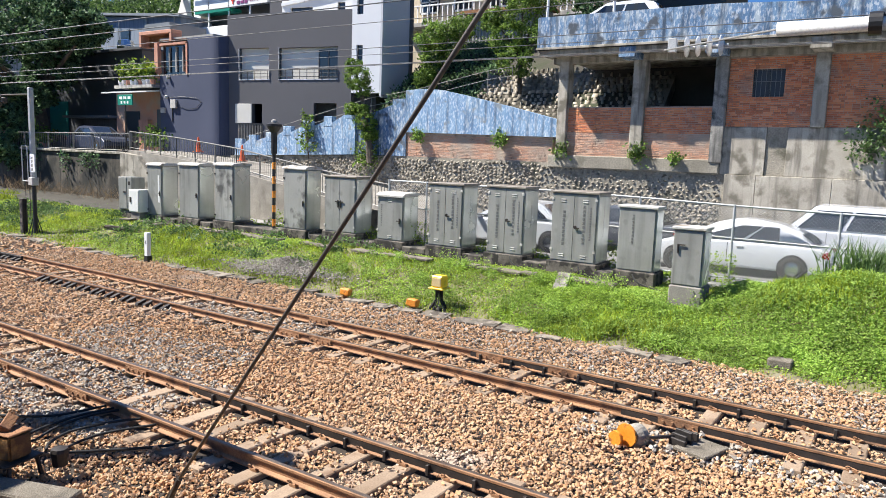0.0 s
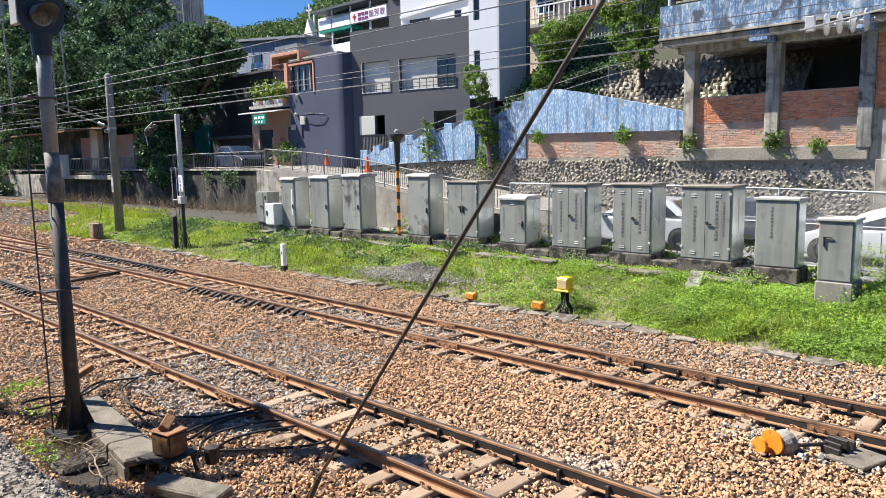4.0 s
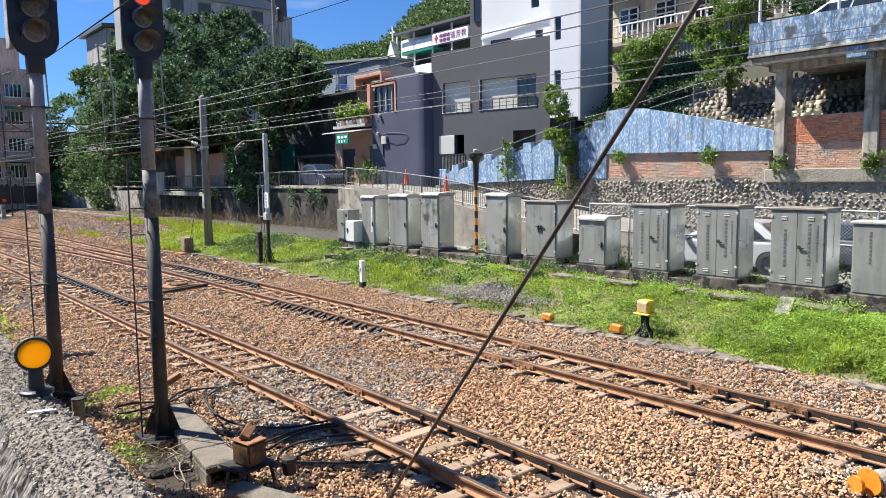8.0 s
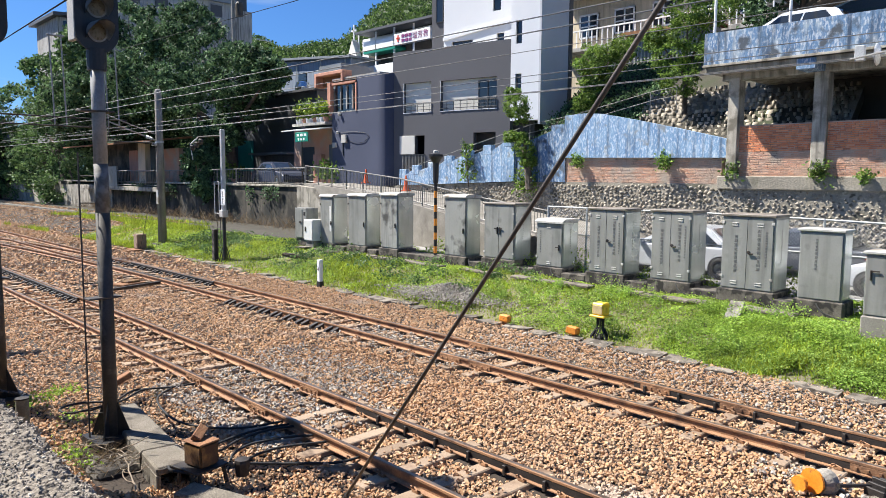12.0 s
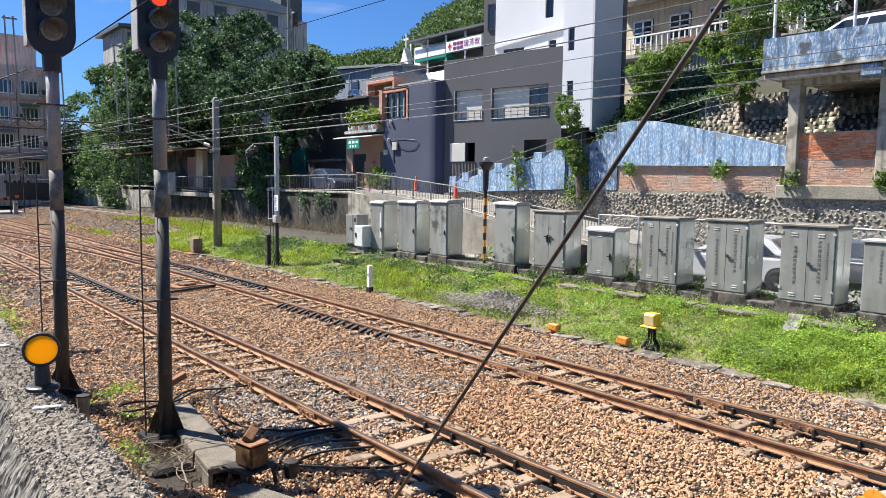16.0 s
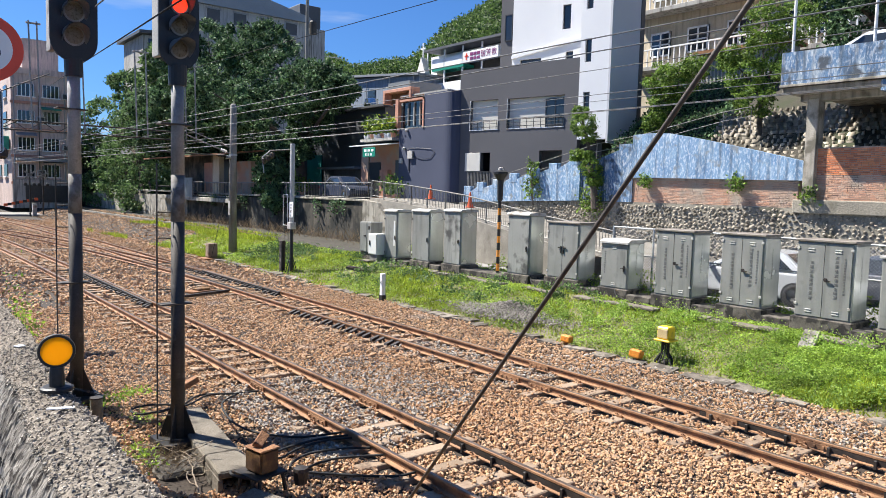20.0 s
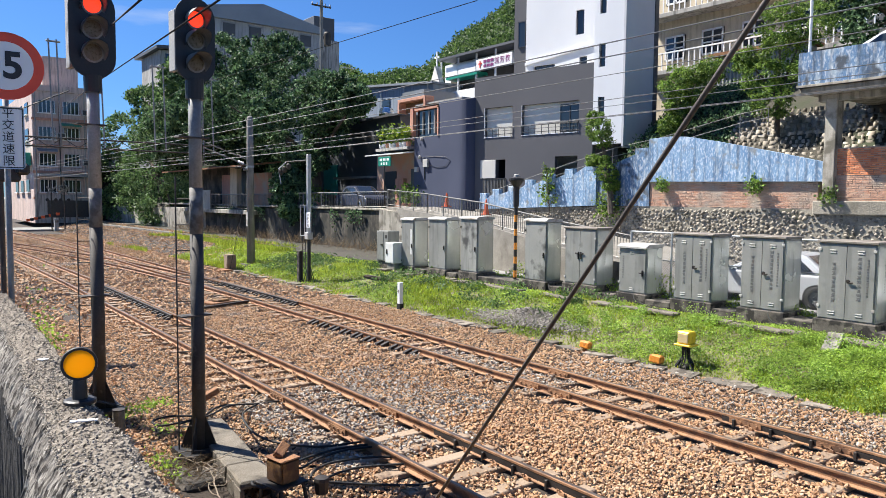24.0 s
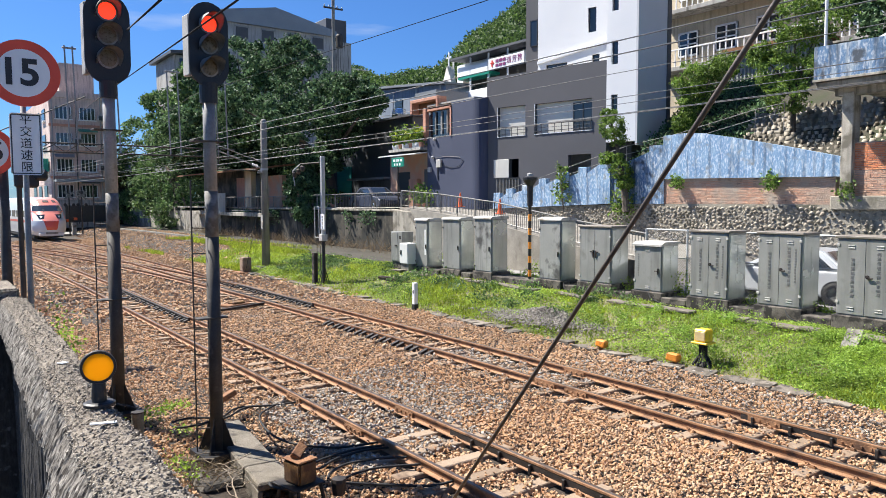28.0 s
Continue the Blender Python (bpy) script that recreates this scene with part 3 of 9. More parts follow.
def clumps(balls, per, spread=0.35, knot=14):
    """Points gathered in lumps near the skin of balls (x, y, z, rx, ry, rz)."""
    out = []
    for x, y, z, rx, ry, rz in balls:
        m = max(6, int(per / knot))
        d = RNG.normal(size=(m, 3))
        d /= np.linalg.norm(d, axis=1, keepdims=True)
        d *= RNG.uniform(0.55, 1.0, (m, 1)) ** 0.5
        seeds = d * (rx, ry, rz) + (x, y, z)
        size = np.repeat(RNG.uniform(0.6, 1.4, (m, 1)), knot, 0)
        p = np.repeat(seeds, knot, 0) + RNG.normal(size=(m * knot, 3)) * size * spread * np.array((rx, ry, rz * 0.75)) * 0.45
        out.append(p)
    return np.concatenate(out)


# ---- ground ----
def near_x(y):
    return 5.875 - max(0.0, y - 28) ** 2 / 1270


def far_x(y):
    return 10.175 - max(0.0, y - 45) ** 2 / 1270


def cross_x(y):
    """The middle of the crossover that leaves the far track."""
    return 10.175 - (min(y, 58.0) - 22) ** 2 / 400 - max(0.0, y - 58) * 0.18


def ease(v):
    v = min(1.0, max(0.0, v))
    return v * v * (3 - 2 * v)


def ground_z(x, y):
    z = -0.07
    if x < 1.0:
        return -0.7
    if x < 2.6:
        z += 0.12 * ease((2.6 - x) / 1.2)
    if 2.2 < x < 4.75:
        z -= 0.16 * ease((x - 2.2) / 0.8) * ease((4.75 - x) / 0.6)
    if x > 13.0:
        z += 0.62 * ease((x - 13.0) / 3.6)
        z += 0.88 * math.exp(-((x - 16.3) / 1.4) ** 2 - ((y - 0.2) / 2.5) ** 2)
        z += 0.05 * noise.noise((x * 0.6, y * 0.6, 2.0))
    if x > 18.4:
        z = 0.75
    if x > 25.3 or (x > 21.9 and y > 33.5):
        z = 3.0
    return z


def ground():
    xs = sorted({*np.round(np.arange(-4, 1.2, 0.4), 2), 0.74, 0.76, *np.round(np.arange(1.2, 19, 0.35), 2), *range(19, 26), 21.85, 21.95, 25.25, 25.35, *range(26, 60, 4), 60, 75, 100, 140, 200, 300, 600, 1500, -10, -25, -60, -150, -400, -1200})
    ys = sorted({*np.round(np.arange(-4, 40, 0.5), 2), 33.4, 33.6, *range(40, 100, 2), *range(100, 160, 10), 200, 300, 500, 900, 1800, -8, -15, -30, -60, -150, -400, -1200})
    v = [(x, y, ground_z(x, y)) for y in ys for x in xs]
    n = len(xs)
    f = [(j * n + i, j * n + i + 1, (j + 1) * n + i + 1, (j + 1) * n + i) for j in range(len(ys) - 1) for i in range(n - 1)]
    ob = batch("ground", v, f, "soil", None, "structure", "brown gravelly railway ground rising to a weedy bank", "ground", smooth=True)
    for k in ("green_soil", "asphalt", "dark_soil"):
        ob.data.materials.append(M[k])
    idx = np.zeros(len(f), np.int32)
    for q, (a, b, c, d) in enumerate(f):
        x, y = (v[a][0] + v[b][0]) / 2, v[a][1]
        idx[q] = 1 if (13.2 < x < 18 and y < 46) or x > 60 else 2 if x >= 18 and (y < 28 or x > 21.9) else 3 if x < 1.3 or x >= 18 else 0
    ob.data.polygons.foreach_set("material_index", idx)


ground()


def ballast():
    def stones(name, n, x0, x1, y0, y1, size, label, material="stone"):
        p = np.stack([RNG.uniform(x0, x1, n), RNG.uniform(y0, y1, n), np.zeros(n)], -1)
        # stones left out in the signal-foot hollow, so the near-black bed shows
        keep = (np.hypot(p[:, 0], p[:, 1]) > 6.3) & (np.hypot(p[:, 0] - 3.15, (p[:, 1] - 9.2) * 0.6) > 0.42)
        nx = np.array([near_x(y) for y in p[:, 1]])
        fx = np.array([far_x(y) for y in p[:, 1]])
        cx = np.array([cross_x(y) if 22 < y < 70 else 99 for y in p[:, 1]])
        seat = np.abs((p[:, 1] / 0.62) % 1 - 0.5) < 0.20
        on_top, dip = np.zeros(n, bool), np.zeros(n)
        for c in (nx, fx, cx):
            off = np.abs(p[:, 0] - c)
            keep &= ~((np.abs(off - 0.566) < 0.09) & (c < 50))
            # the stones lie lower beside the rails
            dip = np.maximum(dip, np.where(np.abs(off - 0.566) < 0.21, np.where(p[:, 1] < 10.5, 0.045, 0.025), 0.0))
            mid = (off < 1.0) & seat
            bare = np.array([0.28 + 0.45 * (b < 9.5) + 0.25 * (b < 10.5 and a < 8) + 0.7 * noise.noise((a * 1.6, b * 0.8, 3.0)) for a, b in p[:, :2]])
            keep &= ~(mid & (RNG.uniform(size=n) < bare))
            on_top |= mid
        p, on_top, dip = p[keep], on_top[keep], dip[keep]
        m = len(p)
        p[:, 2] = [ground_z(a, b) for a, b in p[:, :2]]
        p[:, 2] += RNG.uniform(-0.045, 0.055, m) + np.where(on_top & (p[:, 1] < 80), 0.055, 0.0) - dip * ~on_top + (0.022 if "grey" in material else 0.0)
        s = size * RNG.uniform(0.65, 1.55, m)
        sq = RNG.uniform((0.75, 0.65, 0.42), (1.45, 1.25, 0.95), (m, 3))
        away = np.hypot(p[:, 0], p[:, 1])
        for lo, hi, tv, tf, grow, share, lean in ((0, 12.5, ROCK_V, ROCK_F, 0.95, 1.0, 0.9), (12.5, 15.5, STONE8_V, STONE8_F, 1.05, 1.0, 0.9), (15.5, 28, CHUNK_V, CHUNK_F, 1.25, 0.6, 0.55), (28, 999, TETRA_V, TETRA_F, 1.1, 1.0, 0.7)):
            band = (away >= lo) & (away < hi) & (RNG.random(m) < share)
            if band.any():
                v, f = scatter(p[band], s[band] * grow, tv, tf, turns(int(band.sum()), lean), 0.22, sq[band])
                batch(name, v, f, material, None, "stuff", label, "ballast")
    stones("ballast", 235000, 1.2, 13.3, -0.8, 24, 0.041, "loose rust-brown and grey crushed ballast stones")
    stones("ballast", 24000, 2.4, 9.6, 0.0, 9.4, 0.039, "loose rust-brown ballast stones round the near rails")
    stones("ballast", 6500, 4.6, 7.0, 8.2, 12.2, 0.043, "pale grey newer ballast round the near track", "stone_grey")
    stones("ballast", 2000, 6.9, 8.4, 9.2, 13.2, 0.042, "pale grey ballast between the tracks", "stone_grey")
    stones("ballast", 2600, 9.3, 10.9, 9.5, 13.5, 0.044, "pale grey ballast inside the far track", "stone_grey")
    stones("ballast", 2600, 11.2, 13.3, -0.6, 11.0, 0.045, "grey ballast on the far shoulder", "stone_grey")
    stones("ballast", 1100, 8.7, 9.55, -0.6, 3.6, 0.047, "grey ballast beside the point indicator", "stone_grey")
    stones("ballast", 58000, 1.2, 13.6, 24, 78, 0.088, "loose rust-brown ballast stones further along the line")
    stones("ballast", 11000, 13.2, 19.2, 42, 92, 0.09, "brown gravel at the foot of the wall")


ballast()


# ---- tracks ----
def sweep(bm, outline, line):
    """An outline (across, up) drawn along a line of (x, y)."""
    rings = []
    for k, (x, y) in enumerate(line):
        a, b = line[max(0, k - 1)], line[min(len(line) - 1, k + 1)]
        d = Vector((b[0] - a[0], b[1] - a[1])).normalized()
        rings.append([bm.verts.new((x + u * d.y, y - u * d.x, w)) for u, w in outline])
    n = len(outline)
    for a, b in zip(rings[:-1], rings[1:]):
        for i in range(n):
            j = (i + 1) % n
            bm.faces.new((a[i], a[j], b[j], b[i]))
    bm.faces.new(rings[0][::-1])
    bm.faces.new(rings[-1])
    bmesh.ops.recalc_face_normals(bm, faces=bm.faces)
    return bm


RAIL = [(-0.062, 0.0), (0.062, 0.0), (0.062, 0.012), (0.012, 0.03), (0.010, 0.105), (0.034, 0.115), (0.034, 0.143), (0.026, 0.15), (-0.026, 0.15), (-0.034, 0.143), (-0.034, 0.115), (-0.010, 0.105), (-0.012, 0.03), (-0.062, 0.012)]
HEAD = [(-0.024, 0.1495), (0.024, 0.1495), (0.022, 0.1535), (-0.022, 0.1535)]


def sleeper_mesh():
    bm = bmesh.new()
    prism(bm, [(-0.13, -0.16), (0.13, -0.16), (0.105, 0.0), (-0.105, 0.0)], "x", -1.0, 1.0)
    bm.normal_update()
    bmesh.ops.bevel(bm, geom=[e for e in bm.edges if all(v.co.z > -0.05 for v in e.verts)], offset=0.012, segments=1, affect="EDGES")
    me = bpy.data.meshes.new("sleeper")
    bm.to_mesh(me)
    bm.free()
    me.materials.append(M["sleeper"])
    return me


def clip_mesh():
    bm = bmesh.new()
    for rx in (-0.566, 0.566):
        for s in (-1, 1):
            box(bm, rx + s * 0.075 - 0.022, rx + s * 0.075 + 0.022, -0.05, 0.05, 0.0, 0.03)
            tube(bm, (rx + s * 0.09, -0.045, 0.035), (rx + s * 0.055, 0.045, 0.045), 0.011, 6)
            curl = [(rx + s * (0.085 + 0.012 * math.sin(a)), 0.055 + 0.024 * math.cos(a), 0.045 + 0.022 * math.sin(a)) for a in (k * 0.7 - 0.6 for k in range(9))]
            path_tube(bm, curl, 0.009, 5)
    me = bpy.data.meshes.new("rail_clips")
    bm.to_mesh(me)
    bm.free()
    me.materials.append(M["rail"])
    return me


SLEEPER, CLIPS = sleeper_mesh(), clip_mesh()


def track(label, mid, y0, y1, clips_to, sleepers=True):
    t = thing("railway_track", label, "railway track", kind="structure")
    ys = list(np.arange(y0, y1 + 0.01, 2.0))
    for side in (-0.566, 0.566):
        line = [(mid(y) + side, y) for y in ys]
        rail = part("rail", sweep(bmesh.new(), RAIL, line), "rail", t)
        part("rail_head", sweep(bmesh.new(), HEAD, line), "railtop", rail)
    if sleepers:
        k = math.ceil(y0 / 0.62)
        while (y := (k + 0.5) * 0.62) < y1:
            ob = new("sleeper", SLEEPER)
            ob.parent = t
            ob.location = (mid(y) + 0.01 * math.sin(k * 7.7), y, -0.004 + 0.006 * math.sin(k * 3.1))
            ob.rotation_euler = (0, 0, math.atan2(mid(y) - mid(y + 1), 1) + 0.008 * math.sin(k * 5.3))
            if y < clips_to:
                c = new("rail_clips", CLIPS)
                c.parent = t
                c.location, c.rotation_euler = (mid(y), y, 0.0), ob.rotation_euler
            k += 1
    return t


NEAR = track("rusty narrow-gauge railway track on concrete sleepers", near_x, -14, 110, 34)
FAR = track("rusty running track beside the weedy verge", far_x, -14, 130, 34)
CROSS = track("crossover track linking the two lines", cross_x, 24, 70, 0, sleepers=False)


def fishplate(t, x, y):
    bm = bmesh.new()
    for s in (-1, 1):
        box(bm, x + s * 0.03 - 0.012, x + s * 0.03 + 0.012, y - 0.27, y + 0.27, 0.03, 0.108)
        for k in (-0.2, -0.07, 0.07, 0.2):
            box(bm, x + s * 0.052 - 0.014, x + s * 0.052 + 0.014, y + k - 0.016, y + k + 0.016, 0.055, 0.085)
    part("fishplate", bm, "rail", t)


for x, y in ((5.309, 9.6), (6.441, 9.9), (5.309, 11.8)):
    fishplate(NEAR, x, y)
for x, y in ((9.609, 9.8), (10.741, 10.1), (9.609, 9.0), (10.741, 4.6), (10.741, 6.0), (9.609, 2.4)):
    fishplate(FAR, x, y)


def greased_web(t, x, y0, y1, chairs=True):
    """Black strip for head shade and grease on the camera side of a rail's web, with the heads of the slide chairs."""
    # strip colour stands for the shade the rail head throws on the web
    part("greased_web", B(x - 0.030, x - 0.009, y0, y1, 0.026, 0.106), "black_iron", t, "black rail web, shade and grease in its colour")
    y = y0 + 0.3
    while chairs and y < y1:
        part("chair_stop", B(x - 0.075, x - 0.031, y - 0.022, y + 0.022, -0.03, 0.10, bevel=0.006), "black_iron", t)
        y += 0.62


greased_web(FAR, 10.741, -5.9, 6.4)
greased_web(FAR, 9.609, -5.9, 3.2, False)
greased_web(NEAR, 6.441, -5.9, 8.6)


def check_rail(t, x, y0, y1, mid, side):
    """A black check rail with its comb of chairs beside a running rail."""
    ys = np.arange(y0, y1, 1.0)
    if x * side < 0:
        part("check_rail", sweep(bmesh.new(), RAIL, [(mid(y) + x, y) for y in ys]), "black_iron", t, "black-greased check rail")
    for y in np.arange(y0 + 0.2, y1 - 0.4, 0.62):
        s = 1 if side > 0 else -1
        for dy in (-0.12, 0.12):
            part("chair", P([(mid(y) + x - 0.05 * s, 0.0), (mid(y) + x + 0.17 * s, 0.0), (mid(y) + x + 0.15 * s, 0.05), (mid(y) + x - 0.05 * s, 0.115)], "y", y + dy - 0.05, y + dy + 0.05), "black_iron", t, "black-greased chair")


check_rail(FAR, -0.566 - 0.12, 13.4, 19.5, far_x, -0.8)
check_rail(FAR, 0.566 - 0.13, 22.0, 33.0, far_x, -0.4)
check_rail(FAR, -0.566 + 0.13, 23.0, 32.0, far_x, 0.4)
check_rail(NEAR, 0.566 - 0.12, 21.5, 33.0, near_x, -0.4)
check_rail(CROSS, 0.566 + 0.12, 41.0, 49.0, cross_x, 0.4)

# ---- trackside verge: flat trough lids along the edge of the weeds ----
trough = thing("cable_trough", "flat weathered concrete trough lids along the verge", "cable trough", kind="structure")
rr = random.Random(3)
y = 3.2
while y < 44:
    ln = rr.uniform(0.4, 0.8)
    if rr.random() < 0.80:
        x = 13.15 + 0.012 * (y - 10) + rr.uniform(-0.1, 0.1)
        jit = [rr.uniform(-0.05, 0.05) for _ in range(10)]
        out = [(-0.2 + jit[0], -ln / 2 + jit[1]), (0.19 + jit[2], -ln / 2 + jit[3]), (0.2 + jit[4], jit[5] * 2), (0.2 + jit[6], ln / 2 + jit[7]), (-0.19 + jit[8], ln / 2 + jit[9])]
        ob = part("lid", P(out, "z", -0.05, 0.03), "trough_lid", trough)
        ob.location = (x, y + ln / 2, ground_z(x, y) + 0.04)
        ob.rotation_euler = (rr.uniform(-0.06, 0.06), rr.uniform(-0.10, 0.06), rr.uniform(-0.2, 0.2))
    y += ln + rr.uniform(0.02, 0.3)


# ---- signal cabinets ----
def cabinet(x, ya, yb, zb, zt, depth, style, label):
    """A trackside cabinet on its plinth; its doors face the track."""
    c = thing("signal_cabinet", label, "cabinet", "row of trackside cabinets", at=pose(x, (ya + yb) / 2, zb))
    w, h, d = ya - yb, zt - zb, depth
    y0, y1 = -w / 2, w / 2
    low = ground_z(x - 0.1, yb) - 0.12 - zb
    ov = 0.07 if style != "slim" else 0.03
    part("plinth", B(-ov, d + 0.10, y0 - ov, y1 + ov, low, 0.0, bevel=0.025), "plinth" if style != "slim" else "slab", c, "moss-stained concrete plinth")
    lidh = 0.07
    side = "cab_side"
    part("body", B(0.012, d, y0, y1, 0.0, h - lidh, bevel=0.008), "cab", c)
    part("side_panel", B(0.05, d - 0.04, y0 - 0.012, y0 + 0.004, 0.05, h - lidh - 0.05, bevel=0.004), side, c, "bright reflective side panel")
    part("side_panel", B(0.05, d - 0.04, y1 - 0.004, y1 + 0.012, 0.05, h - lidh - 0.05, bevel=0.004), side, c)
    # lid
    if style == "round":
        prof = [(-0.06, h - 0.09), (-0.06, h - 0.055), (0.03, h + 0.0), (d * 0.5, h + 0.025), (d + 0.02, h + 0.0), (d + 0.05, h - 0.06), (d + 0.05, h - 0.09)]
        part("lid", P([(u, v) for u, v in prof], "y", y0 - 0.03, y1 + 0.03), "cab_lid", c, "curved pale lid")
    elif style == "short":
        prof = [(-0.07, h - 0.13), (-0.07, h - 0.08), (0.10, h), (d + 0.03, h), (d + 0.03, h - 0.08)]
        part("lid", P(prof, "y", y0 - 0.03, y1 + 0.03), "cab_lid", c, "pale sloping lid with a rusty edge")
    else:
        part("lid", B(-0.045, d + 0.04, y0 - 0.045, y1 + 0.045, h - lidh, h - 0.01, bevel=0.012), "cab_lid_brown" if style in ("double", "twin") else "cab_lid", c)
    # doors
    n = 2 if style in ("double", "twin") else 1
    for k in range(n):
        a = y1 - 0.025 - k * (w - 0.05) / n
        b = a - (w - 0.05) / n + (0.008 if n == 2 else 0.0)
        top = h - lidh - (0.08 if style in ("round", "short") else 0.03)
        door = part("door", B(-0.014, 0.016, b, a, 0.03, top, bevel=0.006), "cab_stain" if "stains" in label else "cab", c)
        if style in ("double", "short"):
            for zv in ((0.16, top - 0.16) if style == "double" else (0.12, top - 0.1)):
                for s in (-1, 1):
                    part("louvre", B(-0.026, -0.01, (a + b) / 2 - 0.075, (a + b) / 2 + 0.075, zv + s * 0.028 - 0.013, zv + s * 0.028 + 0.013, bevel=0.004), "cab_lid", door)
            hz = (0.30, top - 0.12)
        else:
            hz = (0.2, top - 0.25)
        hy = a if (k == 0 and style != "slim") else b
        if n == 2 or style in ("round", "short"):
            for zv in hz:
                part("hinge", B(-0.03, -0.008, hy - 0.035, hy + 0.035, zv - 0.03, zv + 0.03, bevel=0.004), "black_iron" if style == "round" else "cab_lid", door)
        if style == "round" or style == "short":
            bm = bmesh.new()
            yy = b + 0.09
            box(bm, -0.05, -0.012, yy - 0.02, yy + 0.02, h * 0.42 - 0.09, h * 0.42 + 0.09, bevel=0.006)
            box(bm, -0.07, -0.04, yy - 0.012, yy + (0.1 if style == "short" else 0.012), h * 0.42 - 0.01, h * 0.42 + 0.02, bevel=0.004)
            part("handle", bm, "black_iron", door)
        if style == "slim":
            bm = bmesh.new()
            box(bm, -0.05, -0.012, a - 0.10, a - 0.07, h * 0.55, h * 0.55 + 0.2, bevel=0.006)
            box(bm, -0.05, -0.03, a - 0.24, a - 0.07, h * 0.55 + 0.17, h * 0.55 + 0.2, bevel=0.006)
            part("handle", bm, "black_iron", door)
        if style == "double" and k == 1:
            bm = bmesh.new()
            tube(bm, (-0.06, a - 0.05, h * 0.5), (-0.01, a - 0.05, h * 0.5), 0.035, 10)
            box(bm, -0.06, -0.035, a - 0.17, a - 0.03, h * 0.5 - 0.05, h * 0.5 - 0.015, bevel=0.005)
            part("handle", bm, "black_iron", door)
        if style == "twin":
            bm = bmesh.new()
            yy = b + 0.05 if k == 0 else a - 0.05
            box(bm, -0.05, -0.012, yy - 0.018, yy + 0.018, h * 0.5 - 0.12, h * 0.5 + 0.12, bevel=0.005)
            box(bm, -0.055, -0.03, yy - 0.018, yy + (0.12 if k == 0 else -0.12), h * 0.5 + 0.05, h * 0.5 + 0.09, bevel=0.004)
            part("handle", bm, "black_iron", door)
    return c


def bars(parent, x, y, z0, z1, wide, seed, material="faded_writing", normal="x", n=None):
    """Unreadable writing as a column of plain bars."""
    q = random.Random(seed)
    z = z1
    while z - 0.05 > z0:
        hh = q.uniform(0.05, 0.085) * wide / 0.09
        s = hh * 0.09
        right, left = [], []
        for k in range(3):
            zz = z - hh * (k + 0.5) / 3
            right += [(0.006, zz + s), (q.uniform(0.2, 0.5) * wide, zz + s), (q.uniform(0.2, 0.5) * wide, zz - s), (0.006, zz - s)]
            left += [(-0.006, zz + s), (-q.uniform(0.2, 0.5) * wide, zz + s), (-q.uniform(0.2, 0.5) * wide, zz - s), (-0.006, zz - s)]
        out = right + left[::-1]
        if normal == "x":
            part("writing", P([(y + u, w) for u, w in out], "x", x - 0.003, x), material, parent)
        else:
            part("writing", P([(x + u, w) for u, w in out], "y", y - 0.003, y), material, parent)
        z -= hh + 0.025


GREY = "grey steel signal cabinet with "
CABS = [
    (17.0, 25.24, 24.33, 0.85, 2.86, 0.74, "round", GREY + "a curved lid and a white strip"),
    (17.1, 23.39, 22.25, 0.88, 2.93, 0.72, "round", GREY + "a curved pale lid"),
    (17.2, 21.45, 20.45, 0.91, 3.00, 0.79, "round", GREY + "dark stains down its door"),
    (17.3, 18.00, 16.96, 0.90, 3.01, 0.71, "round", GREY + "stains beside the striped post"),
    (17.5, 16.30, 14.97, 0.95, 2.80, 0.83, "twin", GREY + "twin doors and a flat lid"),
    (17.5, 14.06, 13.06, 0.88, 2.36, 0.78, "short", "low grey steel cabinet with a sloping pale lid"),
    (17.4, 12.03, 10.86, 0.91, 2.78, 0.83, "double", GREY + "faded lettering on double doors"),
    (17.4, 10.02, 8.88, 0.91, 2.80, 0.84, "double", GREY + "worn lettering on double doors"),
    (17.2, 7.96, 6.70, 0.93, 2.78, 0.85, "double", GREY + "louvred double doors"),
    (17.0, 6.06, 5.14, 0.92, 2.53, 0.56, "plain", GREY + "a plain front"),
    (15.6, 4.31, 3.67, 0.95, 2.24, 0.61, "slim", "slim grey cabinet on a pale block in the weeds")]
for k, row in enumerate(CABS):
    c = cabinet(*row)
    x, ya, yb, zb, zt, d, style, _ = row
    w, h = ya - yb, zt - zb
    if style == "double":
        for j, yy in enumerate((w * 0.22, -w * 0.22)):
            bars(c, -0.016, yy, h * (0.28 if j else 0.22), h * (0.8 if j else 0.72), 0.10, k * 5 + j)
        bars(c, -0.016, -w * 0.36, h * 0.3, h * 0.78, 0.06, k * 5 + 3)
        bars(c, d * 0.5, -w / 2 - 0.013, h * 0.35, h * 0.8, 0.07, k * 5 + 4, normal="y")
    elif style == "plain":
        bars(c, -0.016, w * 0.1, h * 0.38, h * 0.86, 0.07, 91)
    elif style == "short":
        bars(c, -0.016, w * 0.33, h * 0.25, h * 0.75, 0.06, 92)
        bars(c, d * 0.5, -w / 2 - 0.013, h * 0.35, h * 0.8, 0.06, 93, normal="y")
    elif style == "twin":
        bars(c, d * 0.5, -w / 2 - 0.013, h * 0.35, h * 0.75, 0.06, 94, normal="y")
    if k == 0:
        part("white_strip", B(-0.02, -0.014, -0.34, -0.24, 0.5, 1.55), "white_box", c, "white strip")
